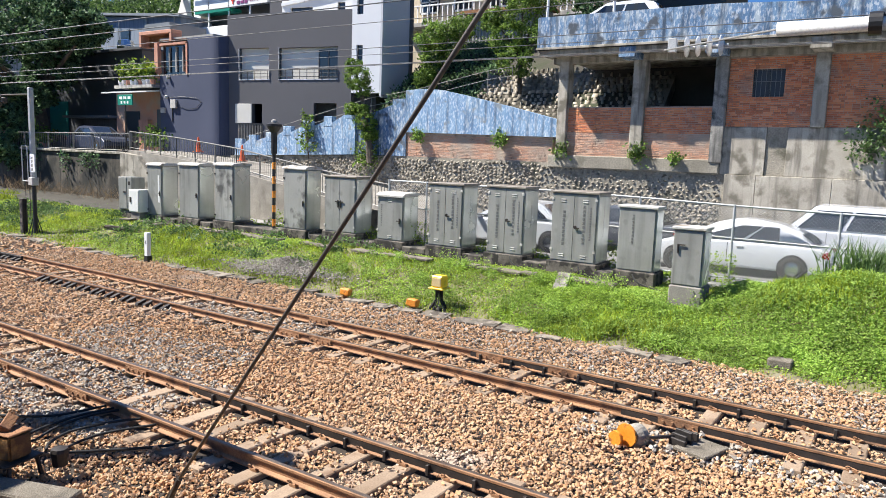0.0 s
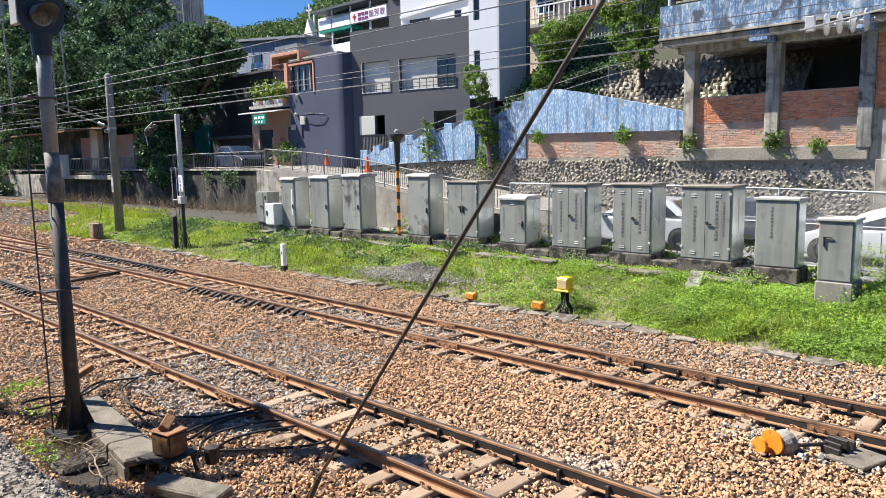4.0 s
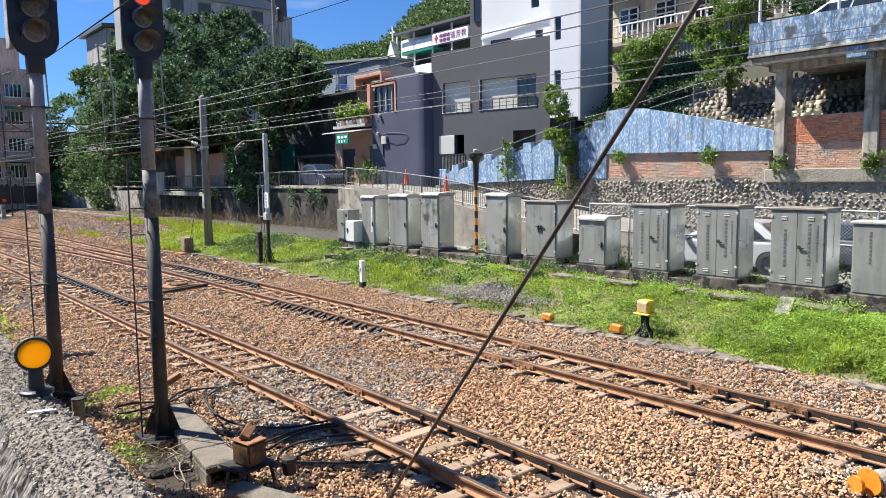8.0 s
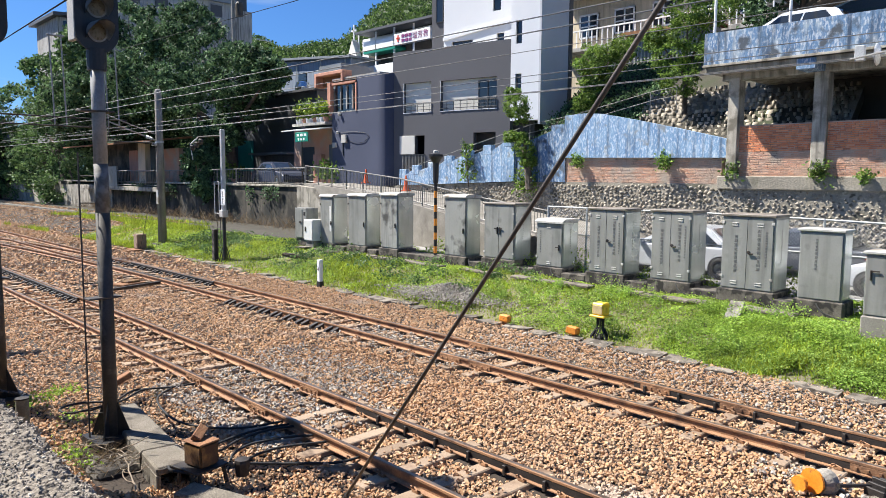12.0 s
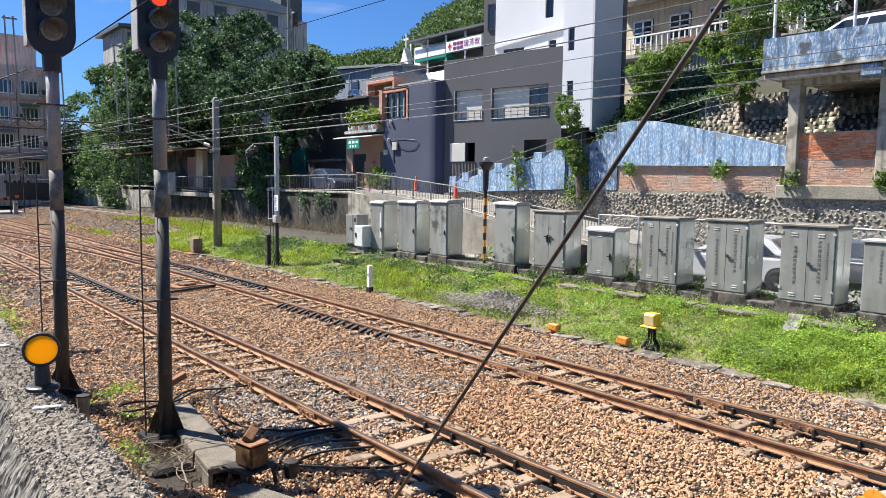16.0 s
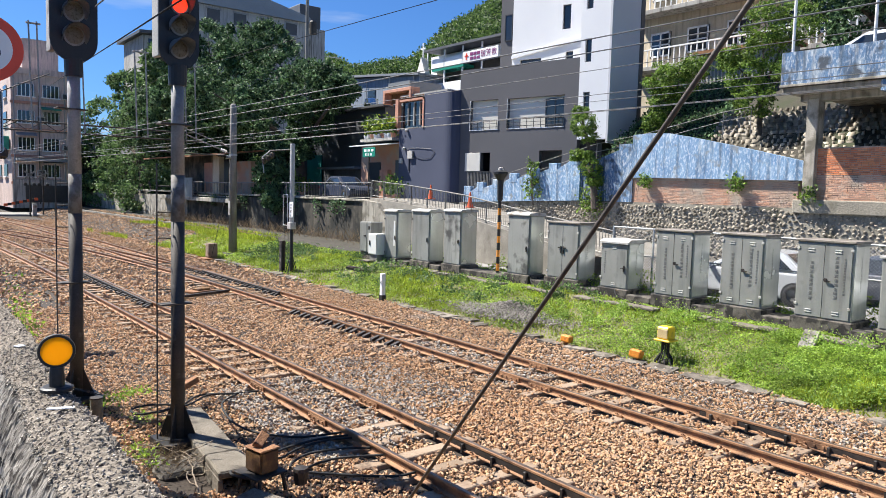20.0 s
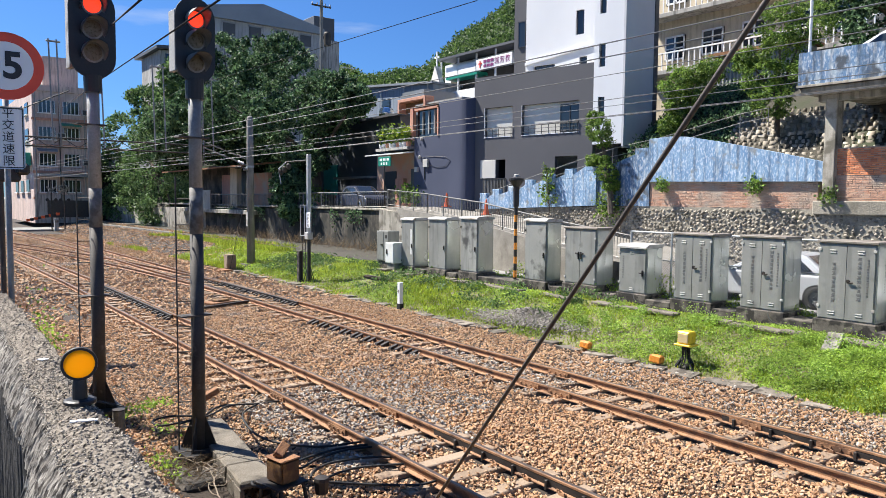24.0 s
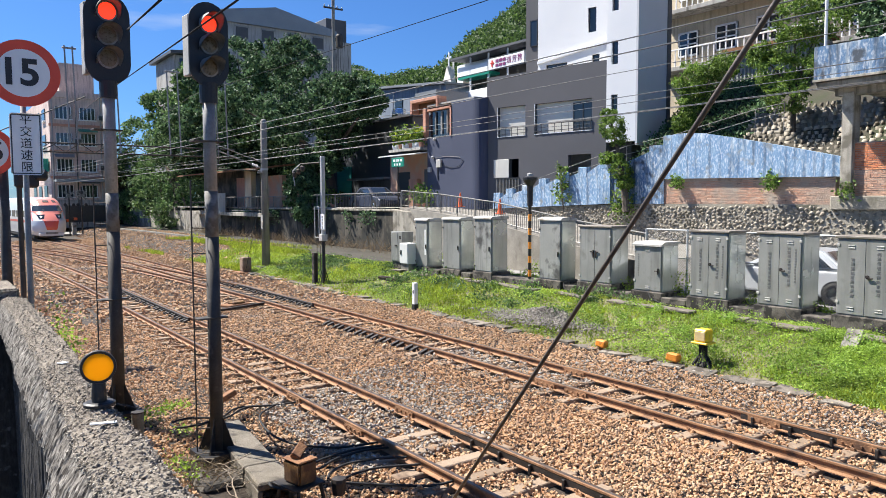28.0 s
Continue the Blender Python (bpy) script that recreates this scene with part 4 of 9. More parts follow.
# concrete kerb blocks between the plinths
walkway = thing("plinth_walkway", "broken concrete slabs between the cabinet plinths", "concrete slab", kind="structure")
for k in range(len(CABS) - 2):
    a, b = CABS[k], CABS[k + 1]
    if a[2] - b[1] > 0.25:
        x = (a[0] + b[0]) / 2
        ob = part("slab", B(-0.10, 0.75, b[1] + 0.09, a[2] - 0.09, 0.42, 0.78, bevel=0.02), "plinth", walkway)
        ob.location = (x, 0, 0.02 * math.sin(k))
small = thing("junction_cabinet", "small grey steel cabinet at the end of the row", "cabinet", at=pose(17.0, 26.75, 0.92))
part("body", B(0, 0.6, -0.45, 0.45, 0, 1.32, bevel=0.01), "cab", small)
part("door", B(-0.02, 0.005, -0.12, 0.42, 0.04, 1.28, bevel=0.006), "cab", small)
part("plinth", B(0.05, 0.55, -0.4, 0.4, -0.4, 0.0), "plinth", small)
part("handle", B(-0.05, -0.02, -0.06, 0.08, 0.68, 0.74), "black_iron", small)
part("label_plate", B(-0.005, 0.004, -0.36, -0.22, 1.0, 1.15), "black_iron", small)
wbox = thing("meter_box", "white steel box beside the grey cabinets", "cabinet", at=pose(16.6, 25.55, 0.92))
part("body", B(0, 0.5, -0.33, 0.33, 0, 0.88, bevel=0.01), "white_box", wbox)
part("door", B(-0.018, 0.004, -0.3, 0.3, 0.03, 0.85, bevel=0.006), "white_box", wbox)
part("plinth", B(0.05, 0.45, -0.3, 0.3, -0.45, 0.0), "slab", wbox)
part("handle", B(-0.045, -0.015, 0.15, 0.22, 0.38, 0.58), "black_iron", wbox)


# ---- parking fence of chain link ----
def chain_fence():
    f = thing("chain_link_fence", "galvanised chain-link fence with tubular rails", "fence")
    x, z0 = 18.5, 0.80

    def top(y):
        return 2.56 + 0.13 * ease((y - 1.0) / 8.0)
    ys = [14.4, 12.9, 10.6, 8.35, 6.05, 3.7, 1.4, -0.9, -3.2]
    for y in ys:
        part("post", T((x, y, 0.55), (x, y, top(y) + 0.03), 0.032, 8), "galv", f)
    for a, b in zip(ys[:-1], ys[1:]):
        part("top_rail", T((x, a, top(a)), (x, b, top(b)), 0.026, 8), "galv", f)
        part("mid_rail", T((x, a, (top(a) + z0) / 2 + 0.1), (x, b, (top(b) + z0) / 2 + 0.1), 0.02, 8), "galv", f)
        part("bottom_rail", T((x, a, z0), (x, b, z0), 0.02, 8), "galv", f)
        v, fc = [], []
        step, r = 0.085, 0.0045
        hgt = min(top(a), top(b)) - z0
        ln = a - b
        for s in (1, -1):
            k = -hgt
            while k < ln:
                y0, y1 = max(0.0, k), min(ln, k + hgt)
                if y1 > y0:
                    za, zb = y0 - k, y1 - k
                    if s < 0:
                        za, zb = hgt - za, hgt - zb
                    i = len(v)
                    for yy, zz in ((y0, za), (y1, zb)):
                        for dx, dz in ((-r, 0), (0, r), (r, 0), (0, -r)):
                            v.append((x + dx + s * 0.003, a - yy, z0 + zz + dz))
                    for q in range(4):
                        w = (q + 1) % 4
                        fc.append((i + q, i + w, i + 4 + w, i + 4 + q))
                k += step
        batch("wire_mesh", v, fc, "galv", f)


chain_fence()

# ---- retaining walls, ramp and blue walls ----
wall_stone = thing("wall_stone", "cobbled retaining wall of river stones in dark mortar", "retaining wall", kind="structure")
part("mortar_face", P([(5.3, 0.5), (29.4, 0.5), (29.4, 3.16), (20.8, 3.42), (18.2, 3.45), (5.3, 3.40)], "x", 24.53, 25.25), "stone_wall", wall_stone)
wall_conc = thing("wall_concrete", "stained cast concrete retaining wall in panels", "retaining wall", kind="structure")
part("panel", B(24.50, 25.25, 4.15, 5.49, 3.27, 4.78, bevel=0.01), "concrete", wall_conc)
part("panel", B(24.55, 25.25, 3.56, 4.14, 3.27, 4.78), "stone_wall", wall_conc, "mossy recessed panel")
part("panel", B(24.50, 25.25, -6, 3.55, 3.27, 4.78, bevel=0.01), "concrete", wall_conc)
for a, b in ((4.35, 5.3), (2.2, 4.34), (0.0, 2.19), (-6, -0.01)):
    part("panel", B(24.44, 25.25, a, b, 0.5, 3.265, bevel=0.012), "concrete", wall_conc)
part("ledge", B(24.40, 24.54, 5.5, 11.6, 3.26, 3.72, bevel=0.03), "stone_wall", wall_conc, "crumbling mossy ledge")


def blue_walls():
    w = thing("wall_blue_ramp", "pale blue peeling parapet above a brick band", "wall", kind="structure")
    part("parapet", P([(11.32, 4.36), (18.25, 4.46), (18.25, 6.19), (17.3, 6.23), (16.5, 6.17), (15.3, 5.93), (13.4, 5.51), (11.32, 5.01)], "x", 24.42, 24.72), "bluewall", w, "peeling pale blue parapet")
    part("backing", P([(11.5, 3.36), (18.3, 3.42), (18.3, 4.46), (11.5, 4.36)], "x", 24.56, 24.9), "mortar", w)
    s = thing("wall_blue_stair", "stepped pale blue stair parapet", "wall", kind="structure")
    ys = [28.7, 28.0, 26.75, 25.4, 24.4, 23.2, 22.1, 21.2]
    pts = [(28.9, 3.18), (21.0, 3.45)]
    z = 5.05
    pts.append((21.0, z + 0.1))
    tops = [(21.6, 5.2), (22.9, 4.85), (24.2, 4.65), (25.5, 4.4), (26.7, 4.1), (27.9, 3.95), (28.9, 3.75)]
    for yy, zz in tops:
        pts += [(yy - 0.6, zz), (yy, zz)] if yy > 21.6 else [(yy, zz)]
    part("parapet", P(pts, "x", 24.42, 24.66), "bluewall", s)
    for yy, zz in tops:
        part("merlon", B(24.41, 24.67, yy - 0.55, yy - 0.02, zz - 0.2, zz + 0.26, bevel=0.02), "bluewall", s)
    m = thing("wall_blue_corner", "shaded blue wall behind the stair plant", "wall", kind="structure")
    # darker blue paint puts the corner's shade into the colour
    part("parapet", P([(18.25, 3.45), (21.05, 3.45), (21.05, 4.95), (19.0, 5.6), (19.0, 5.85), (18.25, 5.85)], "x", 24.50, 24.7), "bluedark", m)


blue_walls()


def railing(label, pts, height, spacing, material="railing", drop=None):
    """A picket railing along a line of foot points."""
    r = thing("railing", label, "railing")
    for (a, b) in zip(pts[:-1], pts[1:]):
        a, b = Vector(a), Vector(b)
        n = max(1, round((b - a).length / (spacing * 12)))
        up = Vector((0, 0, height))
        part("top_rail", T(a + up, b + up, 0.028, 8), material, r)
        part("bottom_rail", T(a + up * 0.12, b + up * 0.12, 0.02, 6), material, r)
        for k in range(n + 1):
            p = a.lerp(b, k / n)
            part("post", T(p - up * 0.05, p + up, 0.03, 8), material, r)
        m = max(2, round((b - a).length / spacing))
        for k in range(1, m):
            p = a.lerp(b, k / m)
            part("picket", T(p + up * 0.12, p + up, 0.011, 5), material, r)
    return r


RAMP = [(21.2, 33.0, 3.25), (20.6, 28.5, 3.0), (19.9, 23.6, 2.62), (19.2, 18.6, 2.0), (18.7, 14.6, 1.6)]
railing("sloping steel picket railing along the ramp", [(x + 0.12, y, z + 0.02) for x, y, z in RAMP], 0.9, 0.14)
ramp = thing("ramp", "sloping concrete access ramp with a rendered side wall", "ramp", kind="structure")
bm = bmesh.new()
q = [[bm.verts.new(p) for p in ((x, y, 0.5), (x, y, z), (24.42, y, z), (24.42, y, 0.5))] for x, y, z in RAMP + [(18.62, 13.0, 0.78)]]
for a, b in zip(q[:-1], q[1:]):
    for i in range(4):
        j = (i + 1) % 4
        bm.faces.new((a[i], a[j], b[j], b[i]))
bm.faces.new(q[0])
bm.faces.new(q[-1])
bmesh.ops.recalc_face_normals(bm, faces=bm.faces)
part("deck", bm, "slab", ramp)
wall_left = thing("wall_retaining_left", "stained stone retaining wall under the upper road, shade in its colour", "retaining wall", kind="structure")
part("face", P([(33.0, 0.4), (140, 0.4), (140, 2.3), (75, 2.75), (45, 2.95), (33.0, 3.05)], "x", 21.25, 21.9), "shade_stained_wall", wall_left)
# paler sheet over the same wall, its sunlit tone put into the colour
part("facing", P([(62.0, 0.4), (140, 0.4), (140, 2.25), (75, 2.7), (62, 2.8)], "x", 21.2, 21.25), "concrete", wall_left, "paler stretch of the wall, sunlight in its colour")
part("coping", B(21.15, 21.95, 33.0, 75, 3.02, 3.14, bevel=0.02), "concrete", wall_left)
part("wing", P([(29.0, 0.4), (33.0, 0.4), (33.0, 3.1), (31.6, 3.02)], "x", 20.75, 21.25), "concrete", wall_left, "sloping rendered wing wall")
railing("steel picket railing along the upper road", [(21.4, 33.2, 3.12), (21.4, 46.0, 3.05), (21.4, 58.0, 2.95)], 0.95, 0.2)
low = thing("low_wall", "low concrete kerb wall behind the grass", "wall", kind="structure")
bm = bmesh.new()
prism(bm, [(19.35, 29.0), (19.65, 29.0), (17.1, 112.0), (16.8, 112.0)], "z", -0.1, 0.72)
part("kerb", bm, "slab", low)


# ---- brick building with the blue parapet ----
def bricks(parent, y0, y1, z0, z1, x, material, holes=(), single=False):
    """Brickwork on a face that looks towards -x: every brick stands proud of the mortar."""
    bl, bh, j = 0.205, 0.047, 0.011
    q = random.Random(int(y0 * 100) + 5)
    z = z0
    cen = []
    while z + bh <= z1 + 0.002:
        yy = y0 - q.choice((0.05, 0.1, 0.15))
        while yy < y1:
            step = bl if q.random() < 0.6 else bl / 2
            spans = [(max(yy, y0), min(yy + step - j, y1))]
            for h0, h1, h2, h3 in holes:
                if h2 < z + bh / 2 < h3:
                    spans = [w for a, b in spans for w in ((a, min(b, h0)), (max(a, h1), b))]
            cen += [(a, b, z) for a, b in spans if b - a > 0.03]
            yy += step
        z += bh + j
    if single:
        me = bpy.data.meshes.new("brick")
        bmx = B(-0.012, 0.012, -(bl - j) / 2, (bl - j) / 2, 0, bh, bevel=0.004)
        bmx.to_mesh(me)
        bmx.free()
        me.materials.append(M[material])
        whole = [c for c in cen if c[1] - c[0] > bl - j - 0.01][:300]
        for a, b, z in whole:
            ob = new("brick", me)
            ob.parent = parent
            ob.location = (x - 0.004 + q.uniform(-0.008, 0.006), (a + b) / 2, z)
        whole = set(whole)
        cen = [c for c in cen if c not in whole]
        material = material.replace("_each", "")
    if cen:
        v, f = [], []
        for a, b, z in cen:
            p = x - (0.007 if "pale" in material else 0.014) + q.uniform(-0.006, 0.006)
            i = len(v)
            v += [(x + 0.01, a, z), (x + 0.01, b, z), (x + 0.01, b, z + bh), (x + 0.01, a, z + bh), (p, a + .003, z + .003), (p, b - .003, z + .003), (p, b - .003, z + bh - .003), (p, a + .003, z + bh - .003)]
            f += [(i + 4, i + 7, i + 6, i + 5), (i, i + 4, i + 5, i + 1), (i + 1, i + 5, i + 6, i + 2), (i + 2, i + 6, i + 7, i + 3), (i + 3, i + 7, i + 4, i)]
        batch("brickwork", v, f, material, parent, "stuff")


def brick_building():
    b = thing("brick_building", "half-built brick building with concrete pillars and a blue roof parapet", "building")
    for a, c in ((10.92, 11.29), (8.10, 8.53), (5.42, 5.83), (2.55, 2.95), (-0.4, 0.1), (-3.4, -2.9)):
        dark = 5 < a < 6
        foot = 3.92 if 8 < a < 9 else 3.625 if a > 5 else 4.785
        part("pillar", B(24.36, 24.85, a, c, foot, 7.06, bevel=0.02), "concrete_dark" if dark else "concrete", b, "blackened concrete pillar" if dark else "grey concrete pillar")
    part("beam", B(24.40, 24.85, -6, 11.55, 6.98, 7.2, bevel=0.015), "concrete", b)
    part("roof_slab", B(24.86, 34, -6, 11.5, 7.2, 7.42, bevel=0.02), "concrete", b)
    part("eave", B(23.6, 24.85, -6, 11.78, 7.2, 7.42, bevel=0.02), "concrete", b)
    for a, c in ((8.53, 10.92), (5.83, 8.10)):
        w = part("low_brick_wall", B(24.55, 24.8, a, c, 3.6, 5.45), "mortar", b)
        bricks(w, a, c, 4.55, 5.45, 24.55, "brick")
        bricks(w, a, c, 3.6, 4.54, 24.55, "brick_pale")
    win = (3.78, 4.70, 5.73, 6.58)
    w = part("brick_wall", B(24.55, 24.8, 2.95, 3.78, 4.78, 6.98), "mortar", b)
    for args in ((4.70, 5.42, 4.78, 6.98), (3.78, 4.70, 4.78, 5.73), (3.78, 4.70, 6.58, 6.98)):
        part("wall_core", B(24.55, 24.8, *args), "mortar", w)
    bricks(w, 2.95, 5.42, 4.80, 6.98, 24.55, "brick_each", holes=[win], single=True)
    w2 = part("brick_wall", B(24.55, 24.8, 0.1, 2.55, 4.78, 6.98), "mortar", b)
    bricks(w2, 0.1, 2.55, 4.80, 6.98, 24.55, "brick")
    part("brick_wall", B(24.55, 24.8, -6, 0.1, 4.78, 6.98), "brick", b)
    wd = part("window", B(24.66, 24.68, 3.78, 4.70, 5.73, 6.58), "glass_dull", b, "small dark barred window")
    bm = bmesh.new()
    for a, c, e, g in ((3.78, 3.82, 5.73, 6.58), (4.66, 4.70, 5.73, 6.58), (3.78, 4.70, 5.73, 5.77), (3.78, 4.70, 6.54, 6.58), (4.22, 4.26, 5.73, 6.58)):
        box(bm, 24.60, 24.70, a, c, e, g)
    part("frame", bm, "frame_dark", wd)
    for k in range(6):
        part("bar", T((24.57, 3.9 + k * 0.14, 5.73), (24.57, 3.9 + k * 0.14, 6.58), 0.009, 6), "railing", wd)
    part("bar", T((24.565, 3.78, 6.2), (24.565, 4.70, 6.2), 0.009, 6), "railing", wd)
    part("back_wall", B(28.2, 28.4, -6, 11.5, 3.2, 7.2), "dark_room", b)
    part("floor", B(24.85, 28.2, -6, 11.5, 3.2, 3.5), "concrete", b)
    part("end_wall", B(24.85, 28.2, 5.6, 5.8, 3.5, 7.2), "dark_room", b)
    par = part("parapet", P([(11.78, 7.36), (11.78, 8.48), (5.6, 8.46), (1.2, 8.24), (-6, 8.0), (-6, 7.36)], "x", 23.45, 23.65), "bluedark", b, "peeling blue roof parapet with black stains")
    part("coping", B(23.42, 23.68, -6, 11.81, 7.36, 7.44, bevel=0.01), "concrete", par)
    for yy in (8.5, 5.7, 2.75):
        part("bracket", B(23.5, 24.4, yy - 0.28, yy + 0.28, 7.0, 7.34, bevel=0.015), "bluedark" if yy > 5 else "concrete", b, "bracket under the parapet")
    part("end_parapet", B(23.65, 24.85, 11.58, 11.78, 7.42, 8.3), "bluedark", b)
    return b


brick_building()
bw = bpy.data.objects["wall_blue_ramp"]
bricks(bw, 11.5, 18.3, 3.46, 4.36, 24.56, "brick_pale")


def cobbles():
    q = random.Random(11)
    me = bpy.data.meshes.new("cobble")
    bm = bmesh.new()
    bmesh.ops.create_icosphere(bm, subdivisions=1, radius=0.5)
    for v in bm.verts:
        v.co *= 1 + 0.12 * math.sin(v.co.x * 9 + v.co.y * 7)
    tv, tf = [tuple(v.co) for v in bm.verts], [tuple(v.index for v in f.verts) for f in bm.faces]
    bm.to_mesh(me)
    bm.free()
    me.materials.append(M["cobble_each"])
    me.shade_smooth()
    rest = []
    z, row, count = 0.8, 0, 0
    while z < 3.4:
        y = 5.4 + (row % 2) * 0.1
        while y < 29:
            # small pebbles far apart in the upper mortar, packed stones below and along the ramp
            thin = y < 11.6 and z > 2.25
            w = q.uniform(0.09, 0.17) if thin else q.uniform(0.10, 0.24)
            if z < 3.05 + 0.2 * q.random() or y < 24:
                c = (24.542 + q.uniform(-0.012, 0.012), y + w / 2, z + q.uniform(-0.06, 0.06))
                s = (q.uniform(0.08, 0.14), w * q.uniform(0.75, 1.05), q.uniform(0.07, 0.12) if thin else q.uniform(0.10, 0.17))
                if 5.4 < y < 11.4 and count < 320 and z > 2.0:
                    ob = new("cobble", me)
                    ob.parent = wall_stone
                    ob.location, ob.scale = c, s
                    ob.rotation_euler = (q.uniform(-0.4, 0.4), 0, 0)
                    count += 1
                else:
                    rest.append((c, s))
            y += w + (q.uniform(0.03, 0.11) if thin else q.uniform(-0.02, 0.02))
        z += 0.125
        row += 1
    cen = np.array([r[0] for r in rest])
    sq = np.array([r[1] for r in rest])
    v, f = scatter(cen, np.ones(len(rest)), tv, tf, np.repeat(np.eye(3)[None], len(rest), 0), 0.2, sq)
    batch("cobblework", v, f, "cobble", wall_stone, "stuff", smooth=True)


cobbles()


# ---- grey house and white tower ----
def local_wall(a, b):
    """A pose whose x runs along the wall from a to b, whose y points into the house, and z up."""
    ang = math.degrees(math.atan2(b[1] - a[1], b[0] - a[0]))
    return pose(a[0], a[1], 0, 0, 0, ang)


def wall_with_holes(bm, u0, u1, z0, z1, y0, y1, holes):
    """A wall in the x-z plane with rectangular openings through it."""
    us = sorted({u0, u1, *[h[0] for h in holes], *[h[1] for h in holes]})
    zs = sorted({z0, z1, *[h[2] for h in holes], *[h[3] for h in holes]})
    vs = {}

    def vert(i, j, y):
        if (i, j, y) not in vs:
            vs[i, j, y] = bm.verts.new((us[i], y, zs[j]))
        return vs[i, j, y]

    def solid(i, j):
        if not (0 <= i < len(us) - 1 and 0 <= j < len(zs) - 1):
            return False
        a, c = (us[i] + us[i + 1]) / 2, (zs[j] + zs[j + 1]) / 2
        return not any(h[0] <= a <= h[1] and h[2] <= c <= h[3] for h in holes)
    for i in range(len(us) - 1):
        for j in range(len(zs) - 1):
            if not solid(i, j):
                continue
            for y in (y0, y1):
                bm.faces.new((vert(i, j, y), vert(i + 1, j, y), vert(i + 1, j + 1, y), vert(i, j + 1, y)))
            for di, dj, p, q in ((-1, 0, (i, j), (i, j + 1)), (1, 0, (i + 1, j), (i + 1, j + 1)), (0, -1, (i, j), (i + 1, j)), (0, 1, (i, j + 1), (i + 1, j + 1))):
                if not solid(i + di, j + dj):
                    bm.faces.new((vert(*p, y0), vert(*q, y0), vert(*q, y1), vert(*p, y1)))
    bmesh.ops.recalc_face_normals(bm, faces=bm.faces)
    return bm


def window(parent, u0, u1, z0, z1, y, panes=2, frame="frame_dark", label=""):
    w = part("window", B(u0, u1, y + 0.02, y + 0.03, z0, z1), "glass", parent, label)
    bm = bmesh.new()
    t = 0.05
    for a, b, c, d in ((u0, u0 + t, z0, z1), (u1 - t, u1, z0, z1), (u0, u1, z0, z0 + t), (u0, u1, z1 - t, z1)):
        box(bm, a, b, y - 0.02, y + 0.05, c, d)
    for k in range(1, panes):
        m = u0 + (u1 - u0) * k / panes
        box(bm, m - t / 2, m + t / 2, y - 0.02, y + 0.05, z0, z1)
    part("frame", bm, frame, w)
    return w


def grey_house():
    h = thing("grey_house", "modern dark grey rendered house with recessed balconies", "house", at=local_wall((27.0, 23.5), (25.6, 30.7)))
    # u runs from the right-hand corner of the front to the left; y is negative into the house
    holes = [(4.83, 6.69, 7.08, 8.66), (0.79, 4.21, 7.08, 8.63), (0.82, 2.14, 4.2, 5.9), (5.26, 5.9, 4.2, 5.85)]
    part("front_wall", wall_with_holes(bmesh.new(), 0, 7.45, 3.2, 10.36, -0.25, 0, holes), "grey_render", h)
    part("side_wall", B(0, 0.25, -3.2, -0.25, 3.2, 10.36), "grey_render", h)
    part("roof", B(0.25, 7.2, -2.95, -0.25, 10.1, 10.3), "concrete", h)
    part("far_wall", B(7.2, 7.45, -3.2, -0.25, 3.2, 10.36), "grey_render", h)
    part("back_wall", B(0.25, 7.2, -3.2, -2.95, 3.2, 10.1), "grey_render", h)
    for (a, b, c, d) in holes[:2]:
        bal = part("balcony", B(a + 0.003, b - 0.003, -0.245, -0.20, c, d), "cream_panel", h, "cream screen behind a low dark railing")
        bm = bmesh.new()
        t = 0.035
        for e, f, g, i in ((a - t, b + t, c - t, c), (b, b + t * 0.6, c, d)):
            box(bm, e, f, -0.1, 0.025, g, i)
        part("surround", bm, "white_wall", bal, "thin pale sill and edge")
        part("handrail", T((a, 0.035, c + 0.48), (b, 0.035, c + 0.48), 0.025, 6), "frame_dark", bal)
        part("lower_rail", T((a, 0.035, c + 0.12), (b, 0.035, c + 0.12), 0.018, 6), "frame_dark", bal)
        part("mid_rail", T((a, 0.035, c + 0.3), (b, 0.035, c + 0.3), 0.012, 6), "frame_dark", bal)
        for k in range(int((b - a) / 0.42) + 1):
            u = a + 0.06 + k * 0.42
            part("baluster", T((u, 0.035, c), (u, 0.035, c + 0.48), 0.018, 6), "frame_dark", bal)
    window(h, 0.80, 1.95, 7.1, 8.5, -0.16, 2, label="tall dark balcony door")
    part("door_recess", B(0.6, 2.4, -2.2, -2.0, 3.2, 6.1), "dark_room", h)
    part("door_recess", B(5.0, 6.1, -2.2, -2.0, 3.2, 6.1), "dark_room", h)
    part("gate_panel", B(5.9, 6.95, -0.02, 0.04, 4.85, 5.84, bevel=0.01), "cream_panel", h, "pale grey door panel")
    gate = part("gate", B(5.2, 6.8, 0.0, 0.05, 4.78, 4.84), "frame_dark", h, "dark slatted gate")
    for k in range(16):
        part("slat", B(5.22 + k * 0.1, 5.26 + k * 0.1, 0.005, 0.035, 3.9, 4.78), "railing", gate)
    # white upper storeys, set back over the grey front
    t = thing("white_tower", "tall white rendered house tower with slit windows", "house", at=local_wall((27.0, 23.5), (25.6, 30.7)))
    hh = [(1.42, 1.91, 12.16, 13.4), (1.21, 1.66, 10.5, 11.02), (3.13, 4.48, 10.3, 10.86), (1.42, 1.91, 15.0, 16.4)]
    part("front_wall", wall_with_holes(bmesh.new(), 0.0, 5.0, 10.3, 18, -1.6, -1.35, hh), "white_wall", t)
    for a, b, c, d in hh:
        window(t, a, b, c, d, -1.5, 2 if b - a > 0.6 else 1)
